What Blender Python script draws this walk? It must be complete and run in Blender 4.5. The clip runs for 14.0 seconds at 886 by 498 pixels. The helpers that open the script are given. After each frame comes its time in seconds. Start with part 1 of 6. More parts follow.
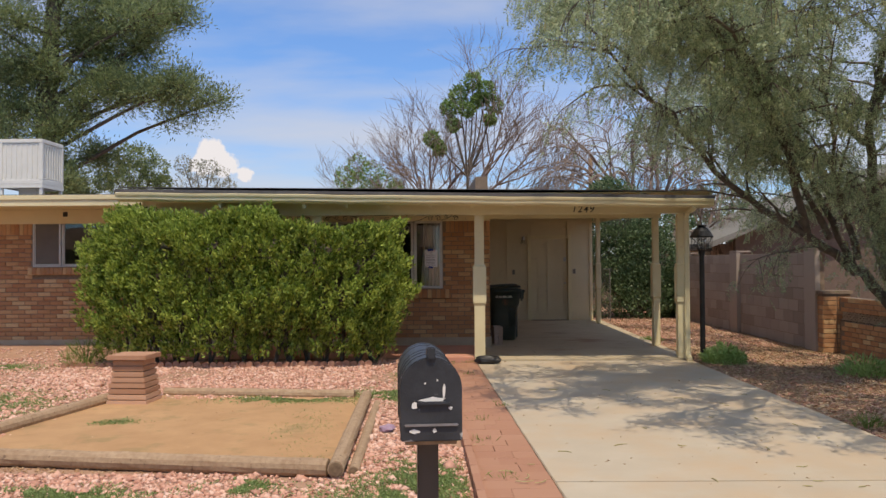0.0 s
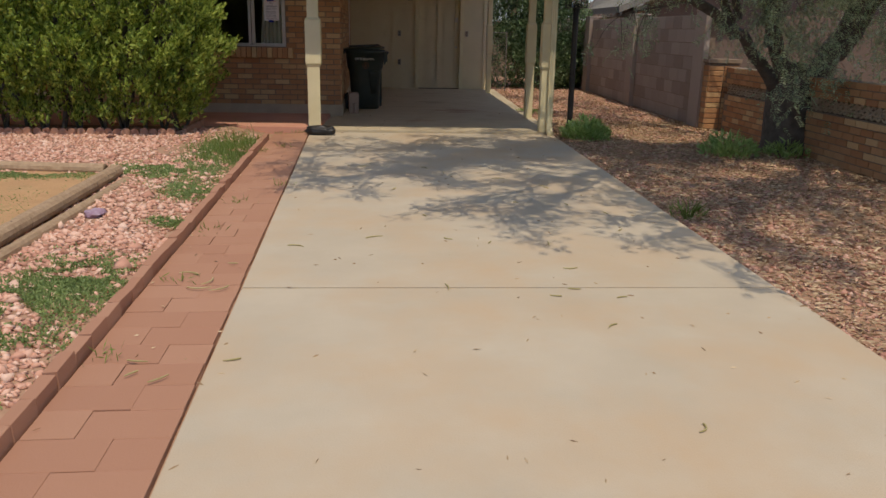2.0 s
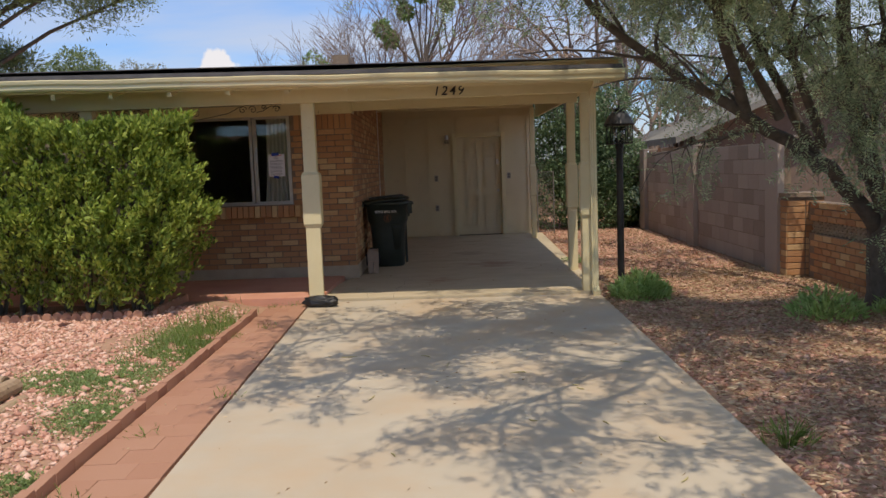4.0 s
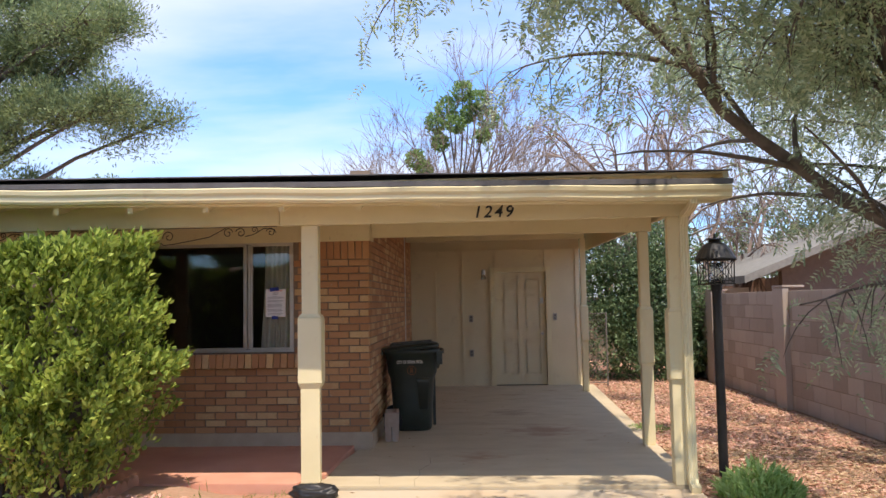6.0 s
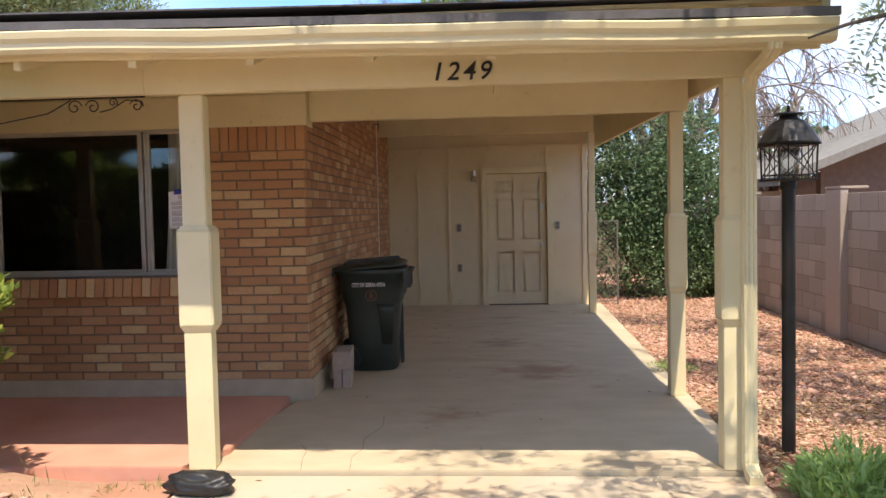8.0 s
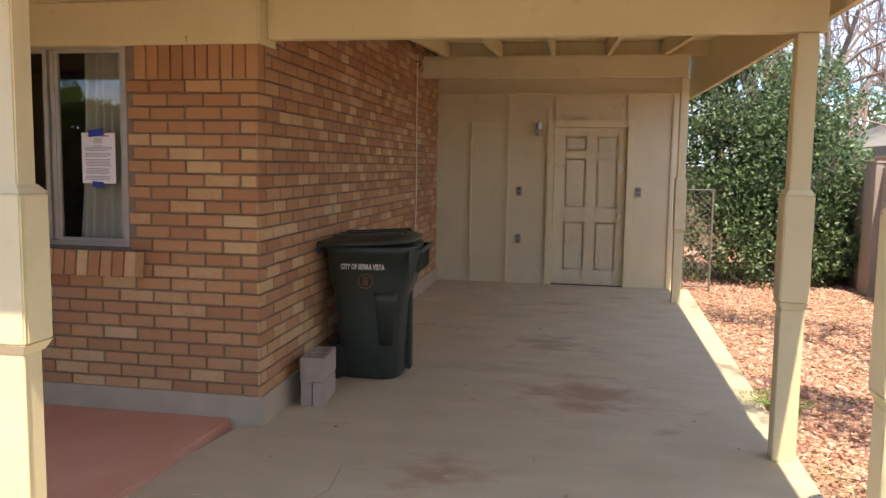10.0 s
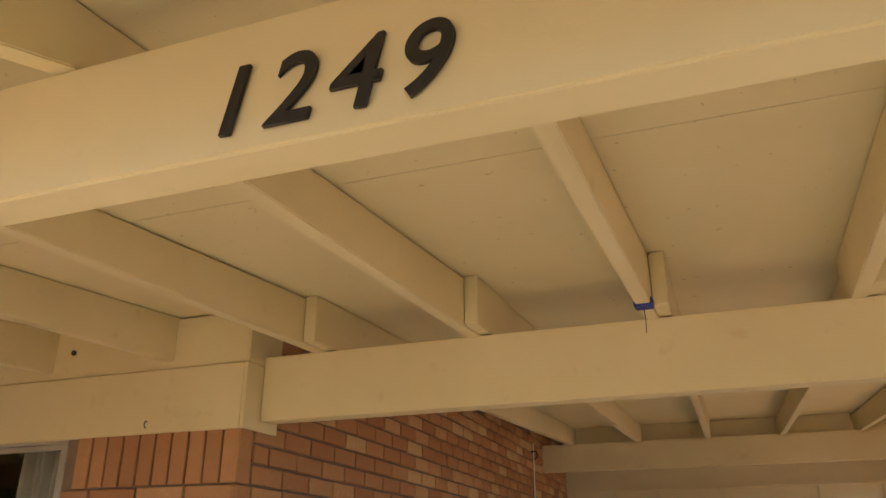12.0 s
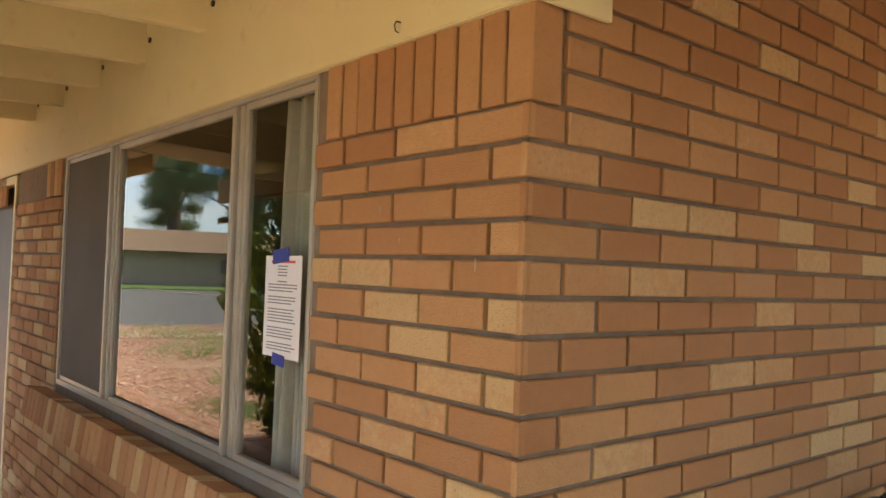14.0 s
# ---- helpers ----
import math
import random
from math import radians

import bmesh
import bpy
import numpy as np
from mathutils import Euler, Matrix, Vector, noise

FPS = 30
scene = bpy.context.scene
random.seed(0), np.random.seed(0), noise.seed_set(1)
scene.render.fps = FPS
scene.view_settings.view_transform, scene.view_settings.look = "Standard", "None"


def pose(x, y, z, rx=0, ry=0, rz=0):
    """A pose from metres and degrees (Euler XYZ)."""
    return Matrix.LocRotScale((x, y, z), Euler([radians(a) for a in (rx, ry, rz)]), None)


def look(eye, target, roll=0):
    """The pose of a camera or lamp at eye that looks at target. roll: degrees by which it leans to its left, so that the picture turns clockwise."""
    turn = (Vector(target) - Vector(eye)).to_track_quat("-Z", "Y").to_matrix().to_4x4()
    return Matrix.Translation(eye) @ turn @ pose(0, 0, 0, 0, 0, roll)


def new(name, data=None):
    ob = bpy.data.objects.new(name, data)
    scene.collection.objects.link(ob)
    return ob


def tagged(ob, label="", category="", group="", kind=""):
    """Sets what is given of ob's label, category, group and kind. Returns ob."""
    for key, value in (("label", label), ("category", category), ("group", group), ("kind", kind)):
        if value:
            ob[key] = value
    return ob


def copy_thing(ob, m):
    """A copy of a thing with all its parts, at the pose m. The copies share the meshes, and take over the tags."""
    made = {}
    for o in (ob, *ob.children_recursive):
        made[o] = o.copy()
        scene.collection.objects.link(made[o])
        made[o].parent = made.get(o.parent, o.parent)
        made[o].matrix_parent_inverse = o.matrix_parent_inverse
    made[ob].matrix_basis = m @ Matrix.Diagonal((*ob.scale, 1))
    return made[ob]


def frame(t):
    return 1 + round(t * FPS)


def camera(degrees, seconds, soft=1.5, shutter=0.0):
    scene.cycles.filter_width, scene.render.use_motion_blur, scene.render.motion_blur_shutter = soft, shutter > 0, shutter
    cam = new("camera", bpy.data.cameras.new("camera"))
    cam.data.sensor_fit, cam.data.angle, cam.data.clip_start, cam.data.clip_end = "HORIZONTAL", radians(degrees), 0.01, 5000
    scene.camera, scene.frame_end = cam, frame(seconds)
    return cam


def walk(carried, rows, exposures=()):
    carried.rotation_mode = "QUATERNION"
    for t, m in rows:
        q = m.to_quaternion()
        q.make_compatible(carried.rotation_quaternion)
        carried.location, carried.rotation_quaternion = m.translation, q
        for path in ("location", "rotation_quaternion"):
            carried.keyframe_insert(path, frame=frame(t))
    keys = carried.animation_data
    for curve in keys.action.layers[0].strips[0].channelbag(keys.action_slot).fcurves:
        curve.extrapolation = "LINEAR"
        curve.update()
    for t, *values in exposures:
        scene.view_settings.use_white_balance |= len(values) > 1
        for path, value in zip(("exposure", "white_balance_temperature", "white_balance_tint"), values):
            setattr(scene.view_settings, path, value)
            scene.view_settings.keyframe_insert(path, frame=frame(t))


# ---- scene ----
cam = camera(57.9, 14.0)
METRES, EYE, TILT, LEAN, TURN = 13.4, 1.435, 0.0, 0.0, -0.2
PATH = [
    (0, (0.091, -0.167, 1.483), (0.076, 1.833, 1.516), -0.40),
    (0.5, (0.516, 0.108, 1.446), (0.668, 2.102, 1.417), 0.32),
    (1, (0.918, 0.517, 1.418), (1.082, 2.508, 1.318), 0.14),
    (1.5, (1.269, 0.847, 1.385), (1.414, 2.812, 1.045), 0.55),
    (2, (1.577, 1.205, 1.322), (1.697, 3.130, 0.794), 1.07),
    (2.5, (1.863, 1.597, 1.295), (1.908, 3.519, 0.747), 1.19),
    (3, (2.060, 1.999, 1.293), (1.986, 3.925, 0.758), 0.01),
    (3.5, (2.172, 2.543, 1.395), (2.113, 4.530, 1.178), -2.04),
    (3.7, (2.180, 2.730, 1.412), (2.132, 4.719, 1.211), -2.14),
    (5.8, (2.069, 4.938, 1.516), (1.944, 6.933, 1.596), -1.24),
    (6, (2.048, 5.148, 1.515), (1.928, 7.140, 1.650), -1.04),
    (6.5, (2.030, 5.694, 1.494), (1.911, 7.690, 1.512), -1.24),
    (7, (2.128, 6.232, 1.517), (2.014, 8.229, 1.512), -2.04),
    (7.5, (2.149, 6.762, 1.521), (2.026, 8.758, 1.484), -1.63),
    (8, (2.254, 7.283, 1.500), (2.116, 9.276, 1.404), -1.23),
    (8.2, (2.377, 7.469, 1.504), (2.191, 9.458, 1.405), -1.65),
    (10.3, (2.602, 9.505, 1.553), (2.221, 11.457, 1.341), 0.65),
    (10.5, (2.593, 9.696, 1.578), (2.202, 11.648, 1.381), 0.34),
    (11, (2.627, 10.147, 1.600), (2.221, 12.105, 1.537), -0.21),
    (11.5, (2.582, 10.572, 1.645), (2.077, 12.479, 1.975), -0.53),
    (12, (2.498, 10.945, 1.710), (1.831, 12.678, 2.452), 0.04),
    (12.5, (2.420, 11.349, 1.730), (1.400, 12.844, 2.582), 2.77),
    (13, (2.274, 11.720, 1.760), (0.925, 13.036, 2.432), 2.59),
    (13.5, (1.999, 12.066, 1.726), (0.561, 13.407, 2.093), 1.76),
    (14, (1.837, 12.327, 1.658), (0.290, 13.592, 1.719), 1.97),
]
EXPOSURES = [(0.0, 0.48, 7600, 13), (1.0, 0.55, 7500, 12), (1.5, 0.48, 7500, 12), (2.0, 0.25, 7500, 12), (3.0, 0.1, 7300, 12), (3.7, 0.35, 7300, 12), (6.0, 1.32, 7200, 15), (7.5, 1.52, 7150, 14),
    (10.5, 2.15, 7600, 15), (11.0, 2.3, 7600, 16), (11.5, 2.35, 7500, 14), (12.0, 2.2, 7700, 10), (12.5, 2.25, 8000, 7), (13.0, 2.22, 8500, 5), (13.5, 2.5, 8900, 3), (14.0, 2.78, 8200, 3)]
walk(cam, [(t, look(eye, target, roll)) for t, eye, target, roll in PATH], EXPOSURES)

# ---- world and sun ----
SUN_DIR = Vector((-0.11, 0.43, -1.0)).normalized()
SKY_STRENGTH, SUN_STRENGTH = 0.145, 2.25


class Nodes:
    """Short hand for building a node tree."""

    def __init__(self, tree):
        self.t = tree

    def add(self, kind, ins=None, **props):
        n = self.t.nodes.new(kind)
        for k, v in props.items():
            setattr(n, k, v)
        for k, v in (ins or {}).items():
            if isinstance(v, bpy.types.NodeSocket):
                self.t.links.new(v, n.inputs[k])
            else:
                n.inputs[k].default_value = v
        return n

    def noise(self, vec, scale, detail=4.0, rough=0.55):
        return self.add("ShaderNodeTexNoise", {"Vector": vec, "Scale": scale, "Detail": detail, "Roughness": rough}).outputs["Fac"]

    def ramp(self, fac, stops, interp="LINEAR"):
        n = self.add("ShaderNodeValToRGB", {"Fac": fac})
        cr = n.color_ramp
        cr.interpolation = interp
        while len(cr.elements) < len(stops):
            cr.elements.new(0.5)
        for e, (p, c) in zip(cr.elements, stops):
            e.position = p
            e.color = (*c, 1) if len(c) == 3 else c
        return n.outputs["Color"]

    def mix(self, fac, a, b, blend="MIX"):
        n = self.add("ShaderNodeMix", data_type="RGBA", blend_type=blend)
        for k, v in ((0, fac), (6, a), (7, b)):
            if isinstance(v, bpy.types.NodeSocket):
                self.t.links.new(v, n.inputs[k])
            else:
                n.inputs[k].default_value = v if k == 0 else (*v, 1)
        return n.outputs[2]

    def math(self, op, a, b=0.0):
        return self.add("ShaderNodeMath", {0: a, 1: b}, operation=op).outputs[0]


def build_world():
    w = bpy.data.worlds.new("world")
    scene.world = w
    w.use_nodes = True
    w.node_tree.nodes.clear()
    n = Nodes(w.node_tree)
    up = -SUN_DIR
    sky = n.add("ShaderNodeTexSky", sky_type="NISHITA", sun_disc=False, sun_elevation=math.asin(up.z), sun_rotation=math.atan2(up.x, up.y))
    sky.air_density, sky.dust_density, sky.ozone_density = 1.0, 0.4, 3.0
    vec = n.add("ShaderNodeTexCoord").outputs["Generated"]
    sep = n.add("ShaderNodeSeparateXYZ", {0: vec})
    h = n.math("ADD", n.math("MAXIMUM", sep.outputs[2], 0.0), 0.12)
    px, py = n.math("DIVIDE", sep.outputs[0], h), n.math("DIVIDE", sep.outputs[1], h)
    flat_vec = n.add("ShaderNodeCombineXYZ", {0: n.math("MULTIPLY", px, 0.55), 1: py, 2: 3.7}).outputs[0]
    cloud = n.noise(flat_vec, 0.62, 7.0, 0.52)
    veil = n.noise(flat_vec, 0.25, 3.0, 0.5)
    amount = n.ramp(n.math("ADD", n.math("MULTIPLY", cloud, 0.75), n.math("MULTIPLY", veil, 0.35)), [(0.47, (0, 0, 0)), (0.54, (0.45, 0.45, 0.45)), (0.64, (0.85, 0.85, 0.85))])
    blue = n.mix(1.0, sky.outputs[0], n.ramp(sep.outputs[2], [(0.0, (0.34, 0.52, 0.78)), (0.40, (0.50, 0.74, 1.04))]), "MULTIPLY")
    col = n.mix(amount, blue, (3.0, 3.3, 3.9))
    for (cx, cy, cz), size in (((-0.283, 0.951, 0.131), 0.019), ((-0.268, 0.956, 0.120), 0.017), ((-0.294, 0.949, 0.119), 0.015), ((-0.245, 0.963, 0.108), 0.010)):
        off = n.add("ShaderNodeVectorMath", {0: vec, 1: (cx, cy, cz)}, operation="DISTANCE").outputs["Value"]
        ragged = n.math("ADD", off, n.math("MULTIPLY", n.math("SUBTRACT", n.noise(vec, 75.0, 5.0), 0.5), 0.022))
        col = n.mix(n.ramp(n.math("DIVIDE", ragged, size), [(0.78, (1, 1, 1)), (1.0, (0, 0, 0))]), col, (3.9, 4.1, 4.6))
    bg = n.add("ShaderNodeBackground", {"Color": col, "Strength": SKY_STRENGTH})
    out = n.add("ShaderNodeOutputWorld", {"Surface": bg.outputs[0]})


build_world()
sun = new("sun", bpy.data.lights.new("sun", "SUN"))
sun.data.energy, sun.data.angle, sun.data.color = SUN_STRENGTH, radians(0.5), (1.0, 0.94, 0.84)
sun.rotation_mode = "QUATERNION"
sun.rotation_quaternion = SUN_DIR.to_track_quat("-Z", "Y")


# ---- materials ----
def surface(name, stops, scale=3.0, rough=0.8, bump=0.2, bump_scale=60.0, big=0.6, stain=None, metal=0.0, stretch=(1, 1, 1), per="", spec=0.4, spots=()):
    """A surface whose colour runs over stops by noise at two scales. per: 'object' or 'island' shifts it piece by piece."""
    m = bpy.data.materials.new(name)
    m.use_nodes = True
    n = Nodes(m.node_tree)
    b = m.node_tree.nodes["Principled BSDF"]
    pos = n.add("ShaderNodeNewGeometry")
    vec = n.add("ShaderNodeMapping", {"Vector": pos.outputs["Position"], "Scale": stretch}).outputs[0]
    fac = n.math("ADD", n.math("MULTIPLY", n.noise(vec, scale, 6.0, 0.6), 1 - big * 0.5), n.math("MULTIPLY", n.noise(vec, scale * 0.17, 3.0), big * 0.5))
    if per:
        r = n.add("ShaderNodeObjectInfo").outputs["Random"] if per == "object" else pos.outputs["Random Per Island"]
        fac = n.math("ADD", n.math("MULTIPLY", fac, 0.35), n.math("MULTIPLY", r, 0.65))
    col = n.ramp(fac, stops)
    if stain:
        colour, size, lo, hi = stain
        s = n.ramp(n.noise(vec, size, 5.0, 0.6), [(lo, (0, 0, 0)), (hi, (1, 1, 1))])
        col = n.mix(s, col, colour)
    for x, y, size, colour in spots:
        off = n.add("ShaderNodeVectorMath", {0: pos.outputs["Position"], 1: (x, y, 0.045)}, operation="DISTANCE").outputs["Value"]
        ragged = n.math("ADD", n.math("DIVIDE", off, size), n.math("MULTIPLY", n.math("SUBTRACT", n.noise(vec, 3.2, 6.0, 0.65), 0.5), 3.4))
        col = n.mix(n.ramp(ragged, [(0.15, (0.75, 0.75, 0.75)), (1.0, (0, 0, 0))]), col, colour)
    m.node_tree.links.new(col, b.inputs["Base Color"])
    rr = n.math("ADD", n.math("MULTIPLY", n.noise(vec, scale * 2.0), 0.2), rough - 0.1)
    m.node_tree.links.new(rr, b.inputs["Roughness"])
    b.inputs["Metallic"].default_value = metal
    b.inputs["Specular IOR Level"].default_value = spec
    if bump:
        bn = n.add("ShaderNodeBump", {"Strength": bump, "Distance": 0.004, "Height": n.noise(vec, bump_scale, 5.0, 0.65)})
        m.node_tree.links.new(bn.outputs[0], b.inputs["Normal"])
    return m


def leafy(name, stops, trans=0.35, rough=0.55):
    m = bpy.data.materials.new(name)
    m.use_nodes = True
    n = Nodes(m.node_tree)
    b = m.node_tree.nodes["Principled BSDF"]
    g = n.add("ShaderNodeNewGeometry")
    fac = n.math("ADD", n.math("MULTIPLY", g.outputs["Random Per Island"], 0.6), n.math("MULTIPLY", n.noise(g.outputs["Position"], 1.6, 3.0), 0.4))
    col = n.ramp(fac, stops)
    m.node_tree.links.new(col, b.inputs["Base Color"])
    b.inputs["Roughness"].default_value = rough
    b.inputs["Specular IOR Level"].default_value = 0.3
    tr = n.add("ShaderNodeBsdfTranslucent", {"Color": col})
    mx = n.add("ShaderNodeMixShader", {0: trans, 1: b.outputs[0], 2: tr.outputs[0]})
    m.node_tree.links.new(mx.outputs[0], m.node_tree.nodes["Material Output"].inputs["Surface"])
    return m


def window_glass(name, tint=(0.9, 0.95, 0.95)):
    m = bpy.data.materials.new(name)
    m.use_nodes = True
    n = Nodes(m.node_tree)
    out = m.node_tree.nodes["Material Output"]
    gl = n.add("ShaderNodeBsdfGlossy", {"Color": (1, 1, 1, 1), "Roughness": 0.0})
    tp = n.add("ShaderNodeBsdfTransparent", {"Color": (*tint, 1)})
    fr = n.add("ShaderNodeFresnel", {"IOR": 1.9})
    mx = n.add("ShaderNodeMixShader", {0: n.math("MULTIPLY", fr.outputs[0], 0.85), 1: tp.outputs[0], 2: gl.outputs[0]})
    m.node_tree.links.new(mx.outputs[0], out.inputs["Surface"])
    return m


CREAM = surface("cream_paint", [(0.3, (0.69, 0.60, 0.36)), (0.7, (0.78, 0.69, 0.44))], 2.5, 0.6, 0.12, 90, stain=((0.62, 0.48, 0.28), 9.0, 0.62, 0.85))
CREAM_WALL = surface("cream_board", [(0.3, (0.68, 0.58, 0.37)), (0.7, (0.76, 0.66, 0.44))], 1.8, 0.75, 0.25, 140, stain=((0.55, 0.44, 0.28), 5.0, 0.6, 0.9))
CEIL = surface("ceiling_paint", [(0.3, (0.69, 0.60, 0.36)), (0.7, (0.78, 0.69, 0.43))], 1.5, 0.8, 0.2, 50, stain=((0.42, 0.34, 0.19), 30.0, 0.67, 0.73))
BRICK = surface("brick_clay", [(0.12, (0.40, 0.195, 0.10)), (0.35, (0.46, 0.24, 0.122)), (0.60, (0.53, 0.295, 0.15)), (0.70, (0.57, 0.335, 0.175)), (0.78, (0.62, 0.42, 0.225)), (0.92, (0.66, 0.475, 0.27))], 55.0, 0.9, 1.0, 210, per="object", spec=0.2, stain=((0.40, 0.20, 0.10), 120.0, 0.55, 0.85))
BRICK_J = surface("brick_clay_far", [(0.12, (0.40, 0.195, 0.10)), (0.35, (0.46, 0.24, 0.122)), (0.60, (0.53, 0.295, 0.15)), (0.70, (0.57, 0.335, 0.175)), (0.78, (0.62, 0.42, 0.225)), (0.92, (0.66, 0.475, 0.27))], 55.0, 0.9, 1.0, 210, per="island", spec=0.2, stain=((0.40, 0.20, 0.10), 120.0, 0.55, 0.85))
MORTAR = surface("mortar", [(0.3, (0.19, 0.14, 0.10)), (0.7, (0.30, 0.225, 0.165))], 20, 0.95, 0.6, 120)
FOOTING = surface("footing", [(0.3, (0.40, 0.31, 0.22)), (0.7, (0.52, 0.42, 0.30))], 5, 0.92, 0.6, 60)
CONC = surface("driveway_concrete", [(0.25, (0.42, 0.355, 0.265)), (0.75, (0.54, 0.465, 0.355))], 1.7, 0.85, 0.45, 110, stain=((0.50, 0.365, 0.235), 1.3, 0.42, 0.75))
CONC2 = surface("carport_concrete", [(0.25, (0.41, 0.335, 0.225)), (0.75, (0.58, 0.49, 0.34))], 2.6, 0.75, 0.3, 110, stain=((0.30, 0.21, 0.13), 1.1, 0.60, 0.78), stretch=(1, 1.6, 1), spots=((2.6, 14.5, 0.50, (0.32, 0.19, 0.12)), (2.3, 16.0, 0.35, (0.24, 0.17, 0.11)), (1.9, 12.9, 0.30, (0.36, 0.22, 0.13))))
RED = surface("red_concrete", [(0.3, (0.54, 0.25, 0.17)), (0.7, (0.66, 0.35, 0.25))], 3.0, 0.7, 0.3, 80, stain=((0.50, 0.32, 0.22), 2.0, 0.62, 0.85))
PAVER = surface("red_paver", [(0.2, (0.39, 0.20, 0.13)), (0.55, (0.41, 0.215, 0.14)), (0.9, (0.43, 0.235, 0.155))], 9, 0.9, 0.6, 110, per="object", spec=0.2)
PAVER_GAP = surface("paver_gap", [(0.3, (0.30, 0.16, 0.105)), (0.7, (0.42, 0.235, 0.155))], 9, 0.95, 0.5, 70)
SOIL = surface("yard_soil", [(0.25, (0.30, 0.17, 0.105)), (0.75, (0.50, 0.31, 0.21))], 22, 0.95, 0.9, 60, big=0.9)
DIRT = surface("bare_dirt", [(0.25, (0.36, 0.20, 0.095)), (0.75, (0.54, 0.33, 0.165))], 5, 0.95, 1.0, 50, big=0.9, stain=((0.27, 0.20, 0.09), 3.0, 0.55, 0.75))
CLOD = surface("dirt_clod", [(0.1, (0.28, 0.15, 0.08)), (0.5, (0.46, 0.28, 0.15)), (0.85, (0.60, 0.42, 0.26)), (0.97, (0.74, 0.62, 0.46))], 30, 0.95, 0.4, 120, per="island", spec=0.2)
# STONE a fifth darker and slightly redder: dappled shade put into the colour.
STONE_SHADED = surface("shaded_pink_gravel", [(0.1, (0.32, 0.155, 0.11)), (0.35, (0.48, 0.25, 0.18)), (0.65, (0.59, 0.35, 0.26)), (0.95, (0.70, 0.51, 0.41))], 30, 0.9, 0.4, 150, per="island", spec=0.2)
STONE = surface("pink_gravel", [(0.1, (0.40, 0.20, 0.14)), (0.35, (0.60, 0.32, 0.23)), (0.65, (0.72, 0.44, 0.33)), (0.95, (0.82, 0.62, 0.50))], 30, 0.9, 0.4, 150, per="island", spec=0.2)
LITTER = surface("dry_litter", [(0.1, (0.20, 0.12, 0.07)), (0.5, (0.42, 0.29, 0.17)), (0.9, (0.66, 0.52, 0.34))], 30, 0.9, 0.3, 150, per="island", spec=0.2)
BLOCK = surface("grey_block", [(0.2, (0.30, 0.245, 0.205)), (0.8, (0.42, 0.355, 0.305))], 16, 0.93, 0.9, 120, per="object", spec=0.2)
TIMBER = surface("weathered_timber", [(0.25, (0.27, 0.17, 0.10)), (0.75, (0.50, 0.36, 0.23))], 10, 0.88, 0.9, 60, stretch=(3, 3, 3), stain=((0.14, 0.09, 0.06), 6.0, 0.62, 0.72))
END_GRAIN = surface("end_grain", [(0.3, (0.10, 0.065, 0.04)), (0.7, (0.30, 0.20, 0.12))], 30, 0.9, 1.0, 60)
BARK = surface("dark_bark", [(0.3, (0.065, 0.054, 0.044)), (0.7, (0.18, 0.150, 0.12))], 14, 0.95, 1.0, 45)
BARK_PALE = surface("pale_bark", [(0.3, (0.17, 0.125, 0.10)), (0.7, (0.30, 0.23, 0.19))], 14, 0.9, 0.6, 45)
BLACK = surface("black_metal", [(0.3, (0.012, 0.012, 0.013)), (0.7, (0.03, 0.03, 0.03))], 14, 0.45, 0.1, 80)
MAIL_BLACK = surface("mailbox_paint", [(0.3, (0.018, 0.020, 0.023)), (0.7, (0.055, 0.058, 0.064))], 9, 0.42, 0.35, 60, stain=((0.50, 0.49, 0.48), 17.0, 0.655, 0.70))
BIN = surface("bin_plastic", [(0.3, (0.028, 0.036, 0.028)), (0.7, (0.046, 0.056, 0.045))], 5, 0.42, 0.15, 120)
WHITE = surface("white_paint", [(0.3, (0.72, 0.70, 0.64)), (0.7, (0.82, 0.80, 0.74))], 4, 0.6, 0.1, 60)
PALE_METAL = surface("aluminium", [(0.3, (0.50, 0.47, 0.42)), (0.7, (0.62, 0.58, 0.52))], 8, 0.45, 0.05, 60, metal=0.6)
ROOF = surface("dark_roofing", [(0.3, (0.075, 0.072, 0.075)), (0.7, (0.15, 0.145, 0.15))], 10, 0.9, 0.8, 70)
SHINGLE = surface("grey_shingle", [(0.3, (0.15, 0.145, 0.125)), (0.7, (0.24, 0.23, 0.20))], 10, 0.9, 0.8, 40)
CURTAIN = surface("curtain_cloth", [(0.3, (0.78, 0.70, 0.58)), (0.7, (0.86, 0.79, 0.68))], 6, 0.9, 0.3, 160)
PAPER = surface("paper", [(0.3, (0.78, 0.78, 0.80)), (0.7, (0.84, 0.84, 0.86))], 10, 0.8, 0.02, 60)
RUSTY = surface("faded_rust_ink", [(0.3, (0.16, 0.07, 0.04)), (0.7, (0.26, 0.12, 0.06))], 20, 0.8, 0.0)
INK = surface("grey_ink", [(0.3, (0.25, 0.25, 0.28)), (0.7, (0.32, 0.32, 0.36))], 10, 0.8, 0)
RED_INK = surface("red_ink", [(0.3, (0.6, 0.10, 0.08)), (0.7, (0.7, 0.15, 0.1))], 10, 0.8, 0)
TAPE = surface("blue_tape", [(0.3, (0.03, 0.05, 0.28)), (0.7, (0.05, 0.08, 0.36))], 10, 0.7, 0)
# The dimness of the unlit rooms is put into this dark colour.
ROOM_SHADE = surface("room_shade", [(0.3, (0.12, 0.10, 0.085)), (0.7, (0.2, 0.18, 0.15))], 2, 0.9, 0)
BROWN_DOOR = surface("brown_door", [(0.3, (0.05, 0.04, 0.03)), (0.7, (0.09, 0.07, 0.055))], 4, 0.5, 0.1)
